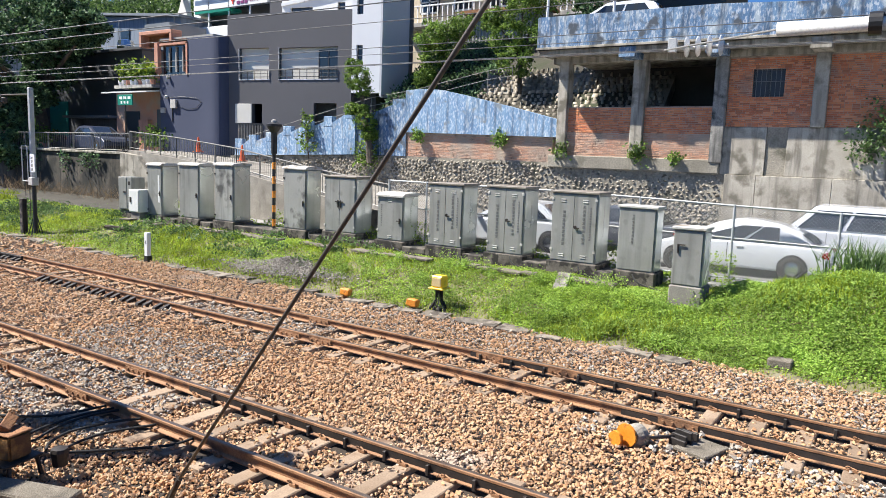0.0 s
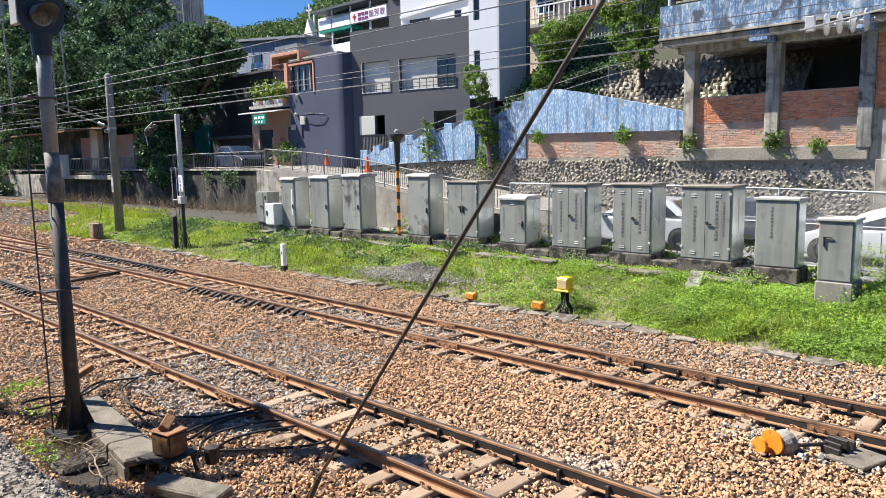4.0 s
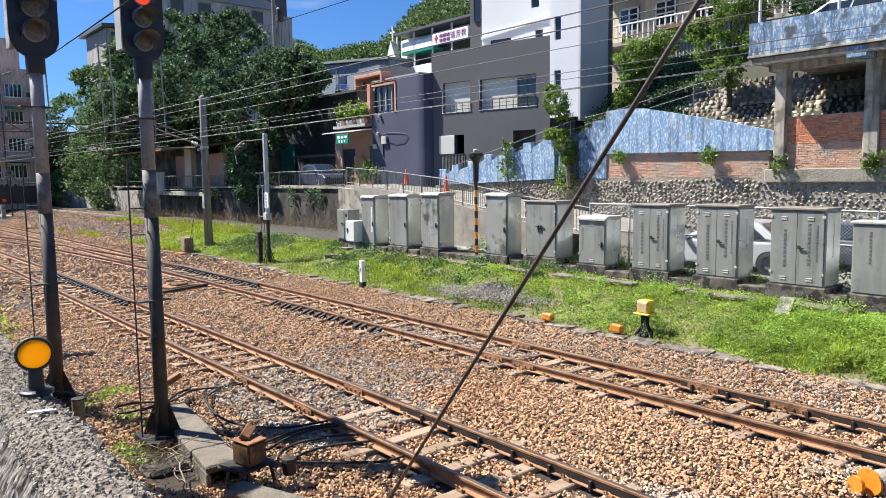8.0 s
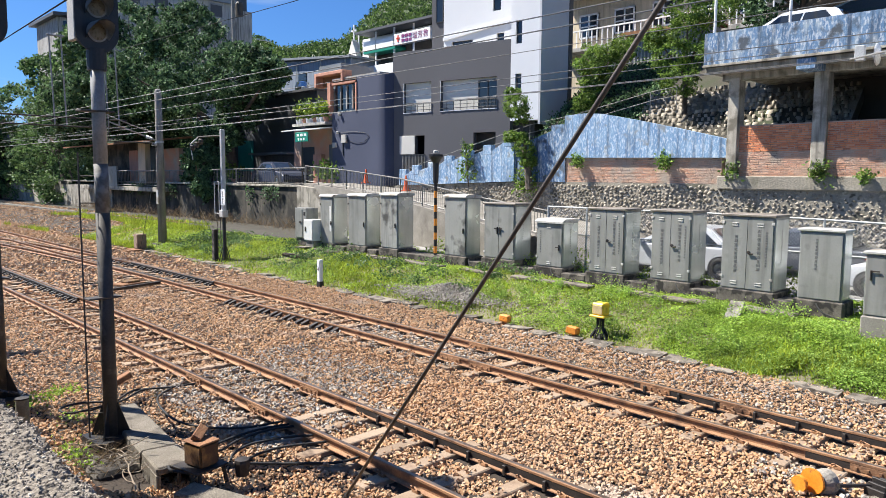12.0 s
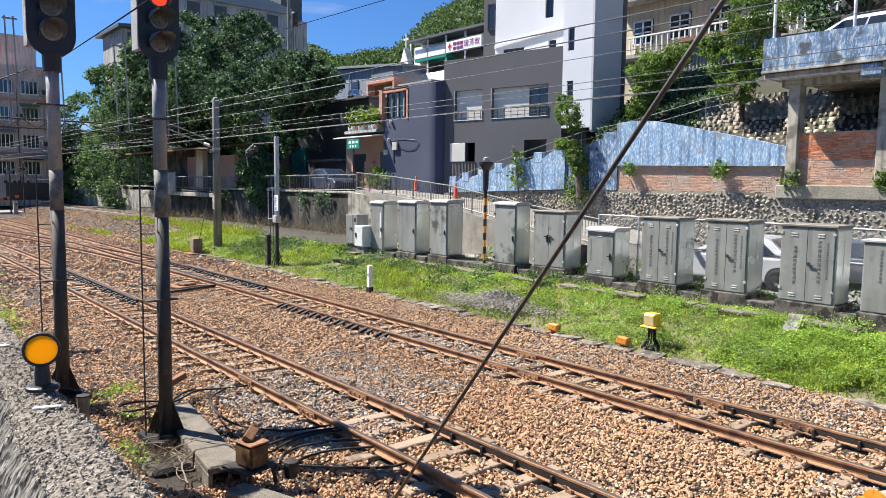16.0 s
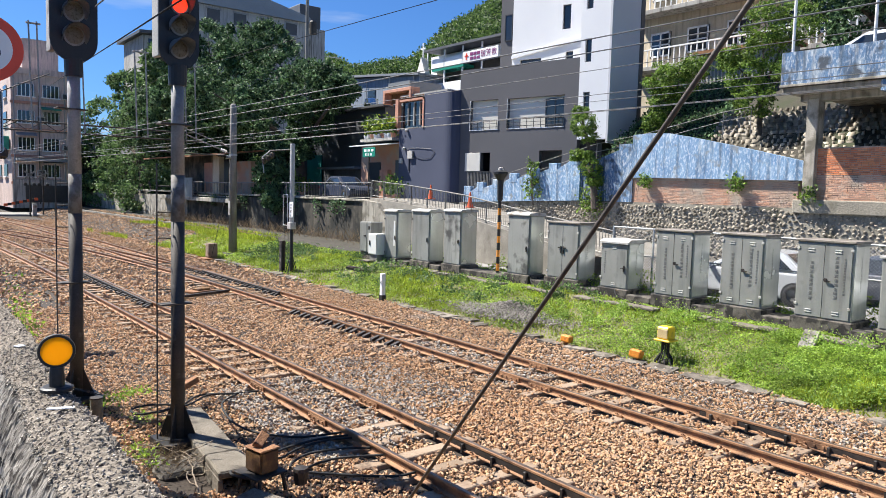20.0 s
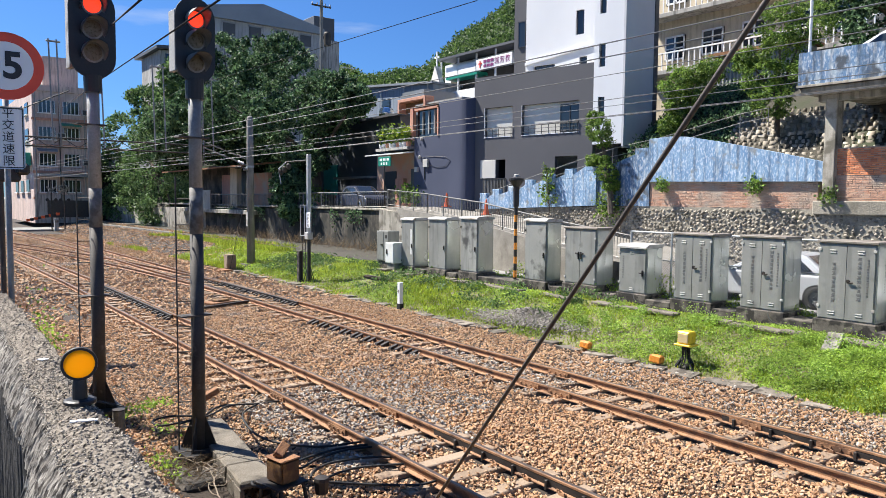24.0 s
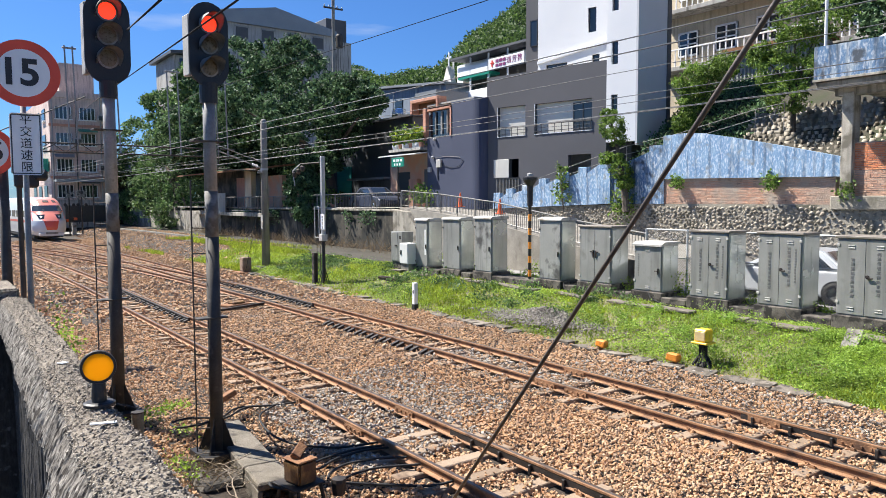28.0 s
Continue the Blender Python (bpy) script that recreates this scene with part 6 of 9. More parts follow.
def point_gear():
    b = thing("track_box", "rusty yellow-brown iron box on a dark stand beside the rail", "junction box", at=pose(3.68, 8.06, 0, 0, 0, 12) @ Matrix.Scale(0.82, 4))
    bm = bmesh.new()
    prism(bm, [(-0.17, -0.2), (0.17, -0.2), (0.17, 0.2), (-0.17, 0.2)], "z", 0.15, 0.50)
    bmesh.ops.bevel(bm, geom=list(bm.edges), offset=0.03, segments=2, affect="EDGES")
    part("case", bm, "rust_yellow", b)
    part("lid", B(-0.18, 0.18, -0.21, 0.21, 0.495, 0.52, bevel=0.01), "rust", b)
    lug = part("lug", B(-0.075, 0.075, -0.15, 0.15, -0.05, 0.05, bevel=0.012), "rust", b, "tilted rusty lug on the lid")
    lug.location, lug.rotation_euler = (0.02, 0.06, 0.59), (radians(20), radians(32), radians(-50))
    part("tray", B(-0.30, 0.26, -0.28, 0.3, 0.12, 0.15, bevel=0.006), "black_iron", b)
    for dx in (-0.2, 0.2):
        for dy in (-0.22, 0.22):
            part("leg", T((dx, dy, 0.13), (dx * 1.2, dy * 1.2, -0.15), 0.03, 6), "black_iron", b)
    p = thing("cable_pot", "small dark iron cable pot", "junction box", at=pose(4.05, 7.75, -0.03))
    part("pot", lathe(bmesh.new(), [(0.08, 0), (0.10, 0.16), (0.09, 0.2), (0.02, 0.21)], (0, 0, 0), "z", 8), "black_iron", p)
    t = thing("concrete_trough", "worn concrete trough slab leading away from the signal post", "cable trough", at=pose(3.64, 9.75, 0.0, 0, 0, -6.5))
    part("slab", B(-0.24, 0.24, -0.72, 1.4, -0.2, 0.08, bevel=0.025), "old_slab", t)
    part("slab", B(-0.23, 0.245, -1.42, -0.73, -0.02, 0.085, bevel=0.025), "old_slab", t)
    for s in (-1, 1):
        part("trough_side", B(*sorted((s * 0.23, s * 0.17)), -1.4, -0.73, -0.25, -0.02, bevel=0.01), "old_slab", t)
    e = thing("ground_slab", "pale flat concrete slab under the iron stand", "concrete slab", at=pose(3.66, 7.15, -0.07, 3, 0, 25))
    part("slab", B(-0.17, 0.17, -0.22, 0.75, -0.08, 0.04, bevel=0.02), "old_slab", e)
    # dark block colour stands for the shade in the hollow
    c = thing("post_foundation", "dark footing block under the signal post", "foundation", at=pose(3.2, 9.7, 0))
    part("block", B(-0.40, 0.30, -0.55, 0.6, -0.3, -0.13, bevel=0.05), "plinth", c)
    s = thing("iron_stub", "tilted rusty iron bracket on a stub", "bracket", at=pose(4.05, 12.1, 0))
    part("stub", T((0, 0, -0.1), (0, 0, 0.16), 0.03, 6), "black_iron", s)
    ob = part("plate", B(-0.12, 0.36, -0.07, 0.07, 0.1, 0.2, bevel=0.01), "rust", s)
    ob.rotation_euler = (0, radians(-24), 0)
    g = thing("pipe_stub", "short green-grey pipe stub standing in the ballast", "pipe", at=pose(2.6, 11.65, 0))
    part("pipe", T((0, 0, -0.1), (0, 0, 0.32), 0.09, 14), "pipe_grey", g)
    part("rim", T((0, 0, 0.315), (0, 0, 0.335), 0.095, 14), "black_iron", g)
    runs = [
        [(3.8, 8.3, 0.25), (4.0, 8.5, 0.12), (4.4, 8.8, 0.04), (4.9, 8.85, 0.04), (5.35, 8.7, 0.06)], [(3.82, 8.25, 0.2), (4.1, 8.4, 0.08), (4.5, 8.7, 0.03), (5.0, 8.75, 0.04), (5.38, 8.55, 0.06)],
        [(3.98, 7.9, 0.14), (4.2, 8.25, 0.05), (4.55, 8.45, 0.03), (5.0, 8.3, 0.05), (5.3, 8.1, 0.06)], [(4.05, 7.8, 0.1), (4.45, 8.05, 0.04), (4.8, 8.05, 0.04), (5.28, 7.75, 0.07)],
        [(3.4, 11.3, 0.04), (3.85, 11.5, 0.04), (4.3, 11.9, 0.04), (4.88, 11.7, 0.03), (5.5, 11.6, 0.04)], [(3.5, 11.35, 0.05), (3.95, 11.45, 0.05), (4.4, 11.8, 0.05), (4.86, 11.65, 0.04)],
        [(4.88, 11.7, 0.03), (4.45, 11.3, 0.03), (4.25, 10.6, 0.03), (4.22, 9.95, 0.03), (4.38, 9.5, 0.03), (4.75, 9.1, 0.03), (5.3, 8.9, 0.05)],
        [(3.5, 11.35, 0.05), (3.15, 11.35, 0.05), (3.1, 11.65, 0.05), (3.4, 11.8, 0.04), (3.8, 11.6, 0.03)], [(3.42, 8.42, 0.06), (3.35, 8.15, 0.1), (3.55, 7.95, 0.08), (3.75, 8.1, 0.12)],
        [(4.05, 7.8, 0.1), (4.5, 7.6, 0.03), (5.0, 7.15, 0.04), (5.3, 7.05, 0.06)]]
    for yy, x0 in ((16.7, 17.25), (13.4, 17.45), (11.0, 17.35), (9.2, 17.35), (7.1, 17.15), (5.6, 16.95)):
        g0 = ground_z(x0 - 0.5, yy)
        runs.append([(x0 - 0.08, yy, 0.86), (x0 - 0.2, yy - 0.15, 0.72), (x0 - 0.25, yy - 0.4, g0 + 0.1), (x0 - 0.45, yy - 0.9, g0 + 0.06), (x0 - 0.6, yy - 1.5, g0 + 0.05)])
    for r in runs:
        cb = thing("ground_cable", "black rubber cable lying on the ballast", "cable", "cables on the ballast")
        pts = []
        for i in range(len(r) - 1):
            p0, p1, p2, p3 = (Vector(r[max(0, i - 1)]), Vector(r[i]), Vector(r[i + 1]), Vector(r[min(len(r) - 1, i + 2)]))
            for k in range(6):
                u = k / 6
                pts.append(0.5 * ((2 * p1) + (p2 - p0) * u + (2 * p0 - 5 * p1 + 4 * p2 - p3) * u * u + (3 * p1 - p0 - 3 * p2 + p3) * u ** 3))
        pts.append(Vector(r[-1]))
        part("sheath", path_tube(bmesh.new(), pts, 0.017, 7), "cable_black", cb, smooth=True)


point_gear()


def verge_things():
    y = thing("point_box", "yellow junction box standing on black cable conduits", "junction box", at=pose(13.62, 9.05, ground_z(13.6, 9.0)) @ Matrix.Diagonal((0.8, 0.78, 1.0, 1.0)))
    bm = B(-0.17, 0.17, -0.19, 0.19, 0.55, 0.83, bevel=0.03)
    part("case", bm, "yellow", y)
    part("door", B(-0.184, -0.165, -0.16, 0.16, 0.58, 0.78, bevel=0.008), "yellow_dull", y, "faded front plate")
    part("flange", B(-0.22, 0.22, -0.25, 0.25, 0.51, 0.55, bevel=0.01), "yellow", y)
    part("foot", lathe(bmesh.new(), [(0.2, -0.04), (0.19, 0.05), (0.12, 0.11)], (0, 0, 0), "z", 12), "black_iron", y, "black iron foot")
    for k in range(11):
        a = k * 0.6
        part("conduit", path_tube(bmesh.new(), [(0.07 * math.cos(a), 0.11 * math.sin(a), 0.52), (0.09 * math.cos(a), 0.1 * math.sin(a), 0.25), (0.22 * math.cos(a), 0.32 * math.sin(a), 0.02)], 0.022, 6), "cable_black", y)
    for x, yy, s in ((13.32, 9.62, 1.0), (13.25, 11.62, 0.95)):
        o = thing("trackside_marker", "small orange iron marker box on a stub", "junction box", "small orange boxes", at=pose(x, yy, ground_z(x, yy), 0, 0, 10))
        part("stub", T((0, 0, -0.05), (0, 0, 0.14 * s), 0.05, 8), "rust", o)
        ob = part("cap", B(-0.11 * s, 0.11 * s, -0.14 * s, 0.14 * s, 0.1 * s, 0.28 * s, bevel=0.03), "orange", o)
        ob.rotation_euler = (0.1, 0.12, 0)
    w = thing("point_indicator", "pair of orange discs on a grey drum beside the rail", "point indicator", at=pose(8.72, 2.85, 0, 0, 0, -18))
    part("drum", lathe(bmesh.new(), [(0.11, -0.08), (0.155, 0.0), (0.15, 0.09), (0.10, 0.15), (0.03, 0.17)], (0.10, -0.10, 0.08), "x", 18), "slab", w, "dented grey drum")
    part("disc", lathe(bmesh.new(), [(0.15, -0.03), (0.15, 0.0)], (0.0, -0.05, 0.10), "x", 24), "orange", w)
    part("disc", lathe(bmesh.new(), [(0.095, -0.05), (0.095, 0.0)], (-0.10, 0.03, 0.06), "x", 24), "orange", w)
    part("rod", T((0.1, -0.3, 0.12), (0.85, -0.5, 0.07), 0.025, 8), "black_iron", w)
    for k in range(5):
        part("bracket", B(0.42 + 0.07 * k, 0.46 + 0.07 * k, -0.62 + 0.03 * (k % 2), -0.38, 0.0, 0.10 + 0.04 * (k % 3), bevel=0.006), "black_iron", w)
    part("plate", B(0.35, 0.9, -0.95, -0.5, -0.02, 0.03, bevel=0.01), "old_slab", w, "grey plate under the rods")
    m = thing("number_post", "short white concrete post numbered 4", "track marker", at=pose(13.3, 19.8, 0.0))
    part("post", B(-0.07, 0.07, -0.075, 0.075, 0.12, 0.86, bevel=0.012), "white", m)
    part("foot", B(-0.08, 0.08, -0.085, 0.085, -0.1, 0.14), "black", m)
    words("number", "4", 0.19, m, pose(-0.073, 0, 0.55, 90, 0, -90), "writing")
    p = thing("switch_box", "beige trackside switch box on a low base", "junction box", at=pose(13.3, 35.3, ground_z(13.3, 35.3)))
    part("case", B(-0.22, 0.22, -0.25, 0.25, 0.1, 0.82, bevel=0.02), "sleeper", p)
    part("door", B(-0.235, -0.215, -0.2, 0.2, 0.15, 0.76, bevel=0.01), "sleeper", p)
    part("base", B(-0.5, 0.3, -0.5, 0.4, -0.1, 0.1, bevel=0.02), "rust", p)
    cv = thing("point_cover", "rusty orange iron cover plate between the tracks", "cover plate", at=pose(8.6, 23.9, 0.0, 0, 0, 20))
    part("plate", B(-0.45, 0.45, -0.3, 0.3, 0.02, 0.10, bevel=0.02), "rust", cv)
    part("lug", B(-0.2, 0.3, -0.2, 0.15, 0.09, 0.17, bevel=0.02), "rust_yellow", cv)
    part("bar", B(-1.3, 1.3, -0.5, -0.38, 0.0, 0.07, bevel=0.01), "black_iron", cv)
    s = thing("striped_post", "black and orange banded post with a funnel top", "post", at=pose(17.6, 18.8, 0.62))
    z = 0.0
    k = 0
    while z < 2.75:
        part("band", lathe(bmesh.new(), [(0.062, z), (0.062, z + 0.25)], (0, 0, 0), "z", 12), ("black", "orange")[k % 2], s)
        z += 0.25
        k += 1
    part("shaft", lathe(bmesh.new(), [(0.062, 2.75), (0.10, 2.8), (0.115, 3.5), (0.27, 3.72), (0.27, 3.8), (0.1, 3.86)], (0, 0, 0), "z", 14), "black", s, "black funnel top")
    part("cap", lathe(bmesh.new(), [(0.1, 3.84), (0.1, 3.93), (0.05, 3.96)], (0, 0, 0), "z", 12), "cab_lid", s)
    part("foot", B(-0.3, 0.3, -0.4, 0.4, -0.3, 0.03, bevel=0.03), "plinth", s)
    # slim signal mast with lamps and a notice
    g = thing("lamp_mast", "slim steel mast with lamps, ladder and a notice", "mast", at=pose(13.9, 27.7, ground_z(13.9, 27.7)))
    part("mast", B(-0.08, 0.08, -0.08, 0.08, 1.95, 5.45, bevel=0.015), "galv", g)
    part("lower_mast", lathe(bmesh.new(), [(0.075, 0.0), (0.075, 2.0)], (0, 0, 0), "z", 10), "black", g)
    for k in range(4):
        a = k * math.pi / 2 + 0.6
        part("brace", T((0.05 * math.cos(a), 0.05 * math.sin(a), 0.7), (0.28 * math.cos(a), 0.28 * math.sin(a), 0.0), 0.02, 6), "black", g)
    part("arm", T((0, 0, 5.2), (-0.55, 1.0, 5.15), 0.035, 8), "steel_dark", g)
    part("arm", T((-0.55, 1.0, 5.15), (-0.75, 1.35, 4.85), 0.03, 8), "galv", g)
    part("arm", T((-0.75, 1.35, 4.85), (-0.7, 1.25, 4.2), 0.02, 8), "galv", g)
    for k in range(3):
        part("lamp", lathe(bmesh.new(), [(0.04, -0.16), (0.1, -0.08), (0.11, 0.06), (0.05, 0.1)], (-0.5 - 0.09 * k, 0.9 + 0.2 * k, 4.98 - 0.12 * k), "z", 10), "steel_dark", g)
    cage = part("cage", T((-0.15, 0.5, 3.3), (-0.15, 0.5, 2.0), 0.018, 6), "galv", g, "open steel ladder cage")
    for a, b in (((-0.15, 0.5, 3.3), (-0.15, 0.1, 3.3)), ((-0.15, 0.1, 3.3), (-0.15, 0.1, 2.0)), ((-0.15, 0.5, 2.0), (-0.15, 0.1, 2.0))):
        part("bar", T(a, b, 0.018, 6), "galv", cage)
    lad = part("ladder", T((-0.1, 0.42, 0.05), (-0.1, 0.42, 2.0), 0.014, 6), "steel_dark", g)
    part("stile", T((-0.1, 0.12, 0.6), (-0.1, 0.12, 2.0), 0.014, 6), "steel_dark", lad)
    for k in range(6):
        part("rung", T((-0.1, 0.42, 0.65 + k * 0.25), (-0.1, 0.12, 0.65 + k * 0.25), 0.011, 6), "steel_dark", lad)
    n = part("notice", B(-0.11, -0.09, -0.32, 0.06, 2.35, 3.0, bevel=0.005), "white", g, "white notice with a dark border")
    bars(n, -0.111, -0.13, 2.45, 2.92, 0.16, 55)
    part("case", B(-0.16, 0.1, -0.2, 0.1, 1.85, 2.15, bevel=0.02), "cab_lid", g)
    st = thing("gate_stub", "short dark slotted iron stub post", "post", at=pose(13.75, 28.25, ground_z(13.75, 28.2)))
    part("post", B(-0.09, 0.09, -0.12, 0.12, -0.05, 1.35, bevel=0.01), "black_iron", st)
    for k in range(4):
        part("slot", B(-0.1, -0.08, -0.09, 0.09, 0.15 + k * 0.3, 0.36 + k * 0.3, bevel=0.006), "plinth", st)
    rr = random.Random(5)
    rb = thing("broken_beam", "weathered timber beam lying in the grass", "timber", at=pose(15.2, 24.2, ground_z(15.2, 24.2) + 0.09, 4, 0, 35))
    bm = bmesh.new()
    tube(bm, (0, -0.55, -0.01), (0.05, 0.1, 0.0), 0.085, 9, 0.10)
    tube(bm, (0.05, 0.1, 0.0), (-0.02, 0.6, 0.05), 0.10, 9, 0.055)
    for v in bm.verts:
        v.co += Vector((rr.uniform(-0.02, 0.02), rr.uniform(-0.03, 0.03), rr.uniform(-0.02, 0.02)))
    part("beam", bm, "bark", rb)
    sl = thing("tilted_slab", "loose concrete slab leaning in the weeds", "concrete slab", at=pose(15.9, 7.0, ground_z(15.9, 7.0) + 0.12, 0, -30, 10))
    part("slab", B(-0.35, 0.35, -0.16, 0.16, -0.04, 0.04, bevel=0.01), "slab", sl)
    sk = thing("concrete_block", "square concrete block half buried in weeds", "concrete block", at=pose(13.75, 1.75, ground_z(13.75, 1.75)))
    part("block", B(-0.14, 0.14, -0.2, 0.2, -0.1, 0.15, bevel=0.02), "old_slab", sk)
    # second line of trough lids in the weeds before the cabinets
    t2 = thing("cable_trough", "mossy trough lids half hidden in the weeds before the cabinets", "cable trough", kind="structure")
    yy = 5.5
    while yy < 26:
        ln = rr.uniform(0.5, 0.8)
        x = 16.35 + 0.02 * math.sin(yy)
        if rr.random() < 0.8:
            ob = part("lid", B(-0.17, 0.17, -ln / 2, ln / 2, -0.03, 0.03, bevel=0.01), "old_slab", t2)
            ob.location = (x, yy, ground_z(x, yy) + 0.10)
            ob.rotation_euler = (rr.uniform(-0.05, 0.05), rr.uniform(-0.08, 0.02), rr.uniform(-0.08, 0.08))
        yy += ln + 0.04
    gp = []
    for k in range(5200):
        a, b = RNG.normal() * 0.6, RNG.normal() * 1.0
        gp.append((14.6 + a, 14.8 + b, ground_z(14.6, 14.8) + 0.05 + 0.28 * math.exp(-(a / 0.55) ** 2 - (b / 0.9) ** 2) * RNG.uniform(0.6, 1.0)))
    v, f = scatter(np.array(gp), RNG.uniform(0.022, 0.05, len(gp)), STONE_V, STONE_F, turns(len(gp)), 0.25)
    batch("gravel_heap", v, f, "gravel_grey", None, "stuff", "low heap of grey gravel in the weeds", "gravel")


verge_things()


# ---- overhead line ----
def overhead():
    def wire(label, pts, r, material="wire", sag=0.0):
        w = thing("overhead_wire", label, "wire", "overhead wires")
        out = []
        for a, b in zip(pts[:-1], pts[1:]):
            a, b = Vector(a), Vector(b)
            n = 8 if sag else 1
            for k in range(n):
                u = k / n
                p = a.lerp(b, u)
                p.z -= sag * 4 * u * (1 - u)
                out.append(p)
        out.append(Vector(pts[-1]))
        part("strand", path_tube(bmesh.new(), out, r, 6), material, w, smooth=True)
        return w
    for x, z, r, lab in ((5.9, 5.10, 0.0065, "contact wire over the near track"), (10.2, 5.87, 0.0065, "messenger wire over the far track"), (10.2, 5.43, 0.0065, "auxiliary wire over the far track"),
                         (12.5, 5.70, 0.0065, "feeder wire beside the far track"), (10.2, 5.14, 0.0065, "contact wire over the far track"), (10.5, 5.17, 0.0065, "second contact wire over the far track"), (5.9, 5.24, 0.0065, "messenger wire over the near track")):
        wire(lab, [(x, -12, z), (x, 36, z + 0.02), (x - 1.2, 80, z), (x - 3.4, 118, z)], r)
    # string insulators and a pale sleeve on the far contact wire
    ins = thing("insulator_string", "string of white disc insulators on the contact wire", "insulator")
    for k in range(4):
        part("disc", lathe(bmesh.new(), [(0.03, -0.04), (0.13, -0.015), (0.14, 0.0), (0.03, 0.03)], (10.2, 2.85 - k * 0.15, 5.17), "y", 18), "porcelain", ins)
    part("rod", T((10.2, 3.1, 5.15), (10.2, 2.3, 5.17), 0.02, 8), "galv", ins)
    part("clamp", B(10.17, 10.23, 2.98, 3.1, 5.1, 5.3, bevel=0.01), "galv", ins)
    sl = thing("insulated_line", "overhead line with a pale insulating sleeve", "wire")
    part("strand", T((8.6, -12, 5.06), (8.6, 0.1, 5.06), 0.012, 6), "wire", sl)
    part("tie_wire", T((8.6, 2.6, 5.06), (10.2, 4.3, 5.14), 0.012, 6), "wire", sl)
    part("sleeve", lathe(bmesh.new(), [(0.04, 0.0), (0.04, 0.35), (0.075, 0.36), (0.075, 2.6)], (8.6, 0, 5.06), "y", 16), "porcelain", sl, smooth=True)
    sl.matrix_world = pose(0, -1.15, 0, 0, 0, 0)
    part("collar", lathe(bmesh.new(), [(0.12, 1.62), (0.12, 1.74)], (8.6, 0, 5.06), "y", 16), "black", sl)
    part("stay_rod", T((8.6, 1.7, 5.14), (8.3, -0.3, 5.0), 0.035, 8), "black", sl)
    # concrete mast and light gantry
    c = thing("catenary_pole", "round concrete catenary pole on a mossy footing", "pole", at=pose(14.45, 35.4, 0))
    part("pole", lathe(bmesh.new(), [(0.21, -0.1), (0.16, 7.72), (0.10, 7.82)], (0, 0, 0), "z", 16), "post_conc", c, smooth=True)
    part("footing", B(-0.5, 0.6, -0.5, 0.5, -0.2, 0.25, bevel=0.1), "plinth", c)
    part("band", lathe(bmesh.new(), [(0.2, 5.2), (0.2, 5.3)], (0, 0, 0), "z", 14), "galv", c)
    part("plate", B(-0.2, -0.18, -0.12, 0.12, 2.2, 2.9), "cab_lid", c, "faded number plate")
    arm = part("bracket_arm", T((0, 0, 5.25), (-2.3, 0.1, 6.1), 0.035, 8), "post_conc", c)
    part("stay", T((0, 0, 5.55), (-2.5, 0.1, 6.45), 0.025, 8), "post_conc", arm)
    part("tube", T((0, 0.02, 5.18), (-3.6, 0.1, 5.22), 0.03, 8), "steel_dark", arm)
    part("steady_arm", T((-2.4, 0.08, 5.55), (-4.1, 0.1, 5.35), 0.018, 6), "post_conc", arm)
    part("drop_bracket", T((-2.3, 0.1, 6.1), (-2.4, 0.08, 5.2), 0.022, 6), "steel_dark", arm)
    for k, (x, z) in enumerate(((-0.35, 5.38), (-0.4, 5.69), (-0.5, 5.185))):
        ins = lathe(bmesh.new(), [(0.03, 0), (0.085, 0.04), (0.04, 0.08), (0.085, 0.12), (0.04, 0.16), (0.085, 0.2), (0.04, 0.24), (0.085, 0.28), (0.03, 0.33)], (0, 0, 0), "x", 10)
        ob = part("insulator", ins, "steel_dark" if k else "porcelain", arm)
        ob.matrix_basis = pose(x - 0.3, 0.02, z + (0.12 if k < 2 else 0.0), 0, 20 if k < 2 else 0, 0)
    bl = part("junction_block", B(-0.35, -0.2, -0.25, 0.1, 5.05, 5.2, bevel=0.02), "cab_lid", c, "pale clamp block with dark studs")
    part("stud", B(-0.36, -0.35, -0.2, 0.05, 5.09, 5.16), "black", bl)
    part("lead", path_tube(bmesh.new(), [(-0.22, -0.2, 5.1), (-0.5, -0.4, 3.4), (-0.9, -0.5, 1.8), (-1.3, -0.5, 0.1)], 0.012, 5), "cable_black", c, "loose black lead hanging from the pole")
    g = thing("overhead_gantry", "light lattice gantry carrying feeder frames over the tracks", "gantry")
    for z in (5.85, 6.25):
        part("chord", T((1.2, 36.2, z), (13.2, 36.2, z), 0.035, 8), "steel_dark", g)
    for k in range(20):
        x = 1.2 + k * 0.6
        part("lacing", T((x, 36.2, 5.85 if k % 2 else 6.25), (x + 0.6, 36.2, 6.25 if k % 2 else 5.85), 0.016, 6), "steel_dark", g)
    for x, wide, high in ((5.6, 0.32, 10.6), (7.35, 0.37, 9.6), (10.0, 0.5, 10.0), (12.35, 0.5, 10.0)):
        fr = part("feeder_frame", T((x, 36.2, 5.9), (x - 0.1, 36.2, high), 0.035, 8), "post_grey", g, "tall steel feeder frame")
        part("leg", T((x + wide, 36.2, 5.9), (x + wide - 0.1, 36.2, high), 0.035, 8), "post_grey", fr)
        part("cross_bar", T((x - 0.2, 36.2, high - 0.1), (x + wide + 0.05, 36.2, high - 0.1), 0.045, 8), "post_grey", fr)
    part("leg_post", T((1.2, 36.2, 0), (1.2, 36.2, 10.2), 0.1, 10), "steel_dark", g)
    part("strut", T((1.2, 36.2, 4.2), (5.0, 36.2, 6.2), 0.025, 8), "steel_dark", g)
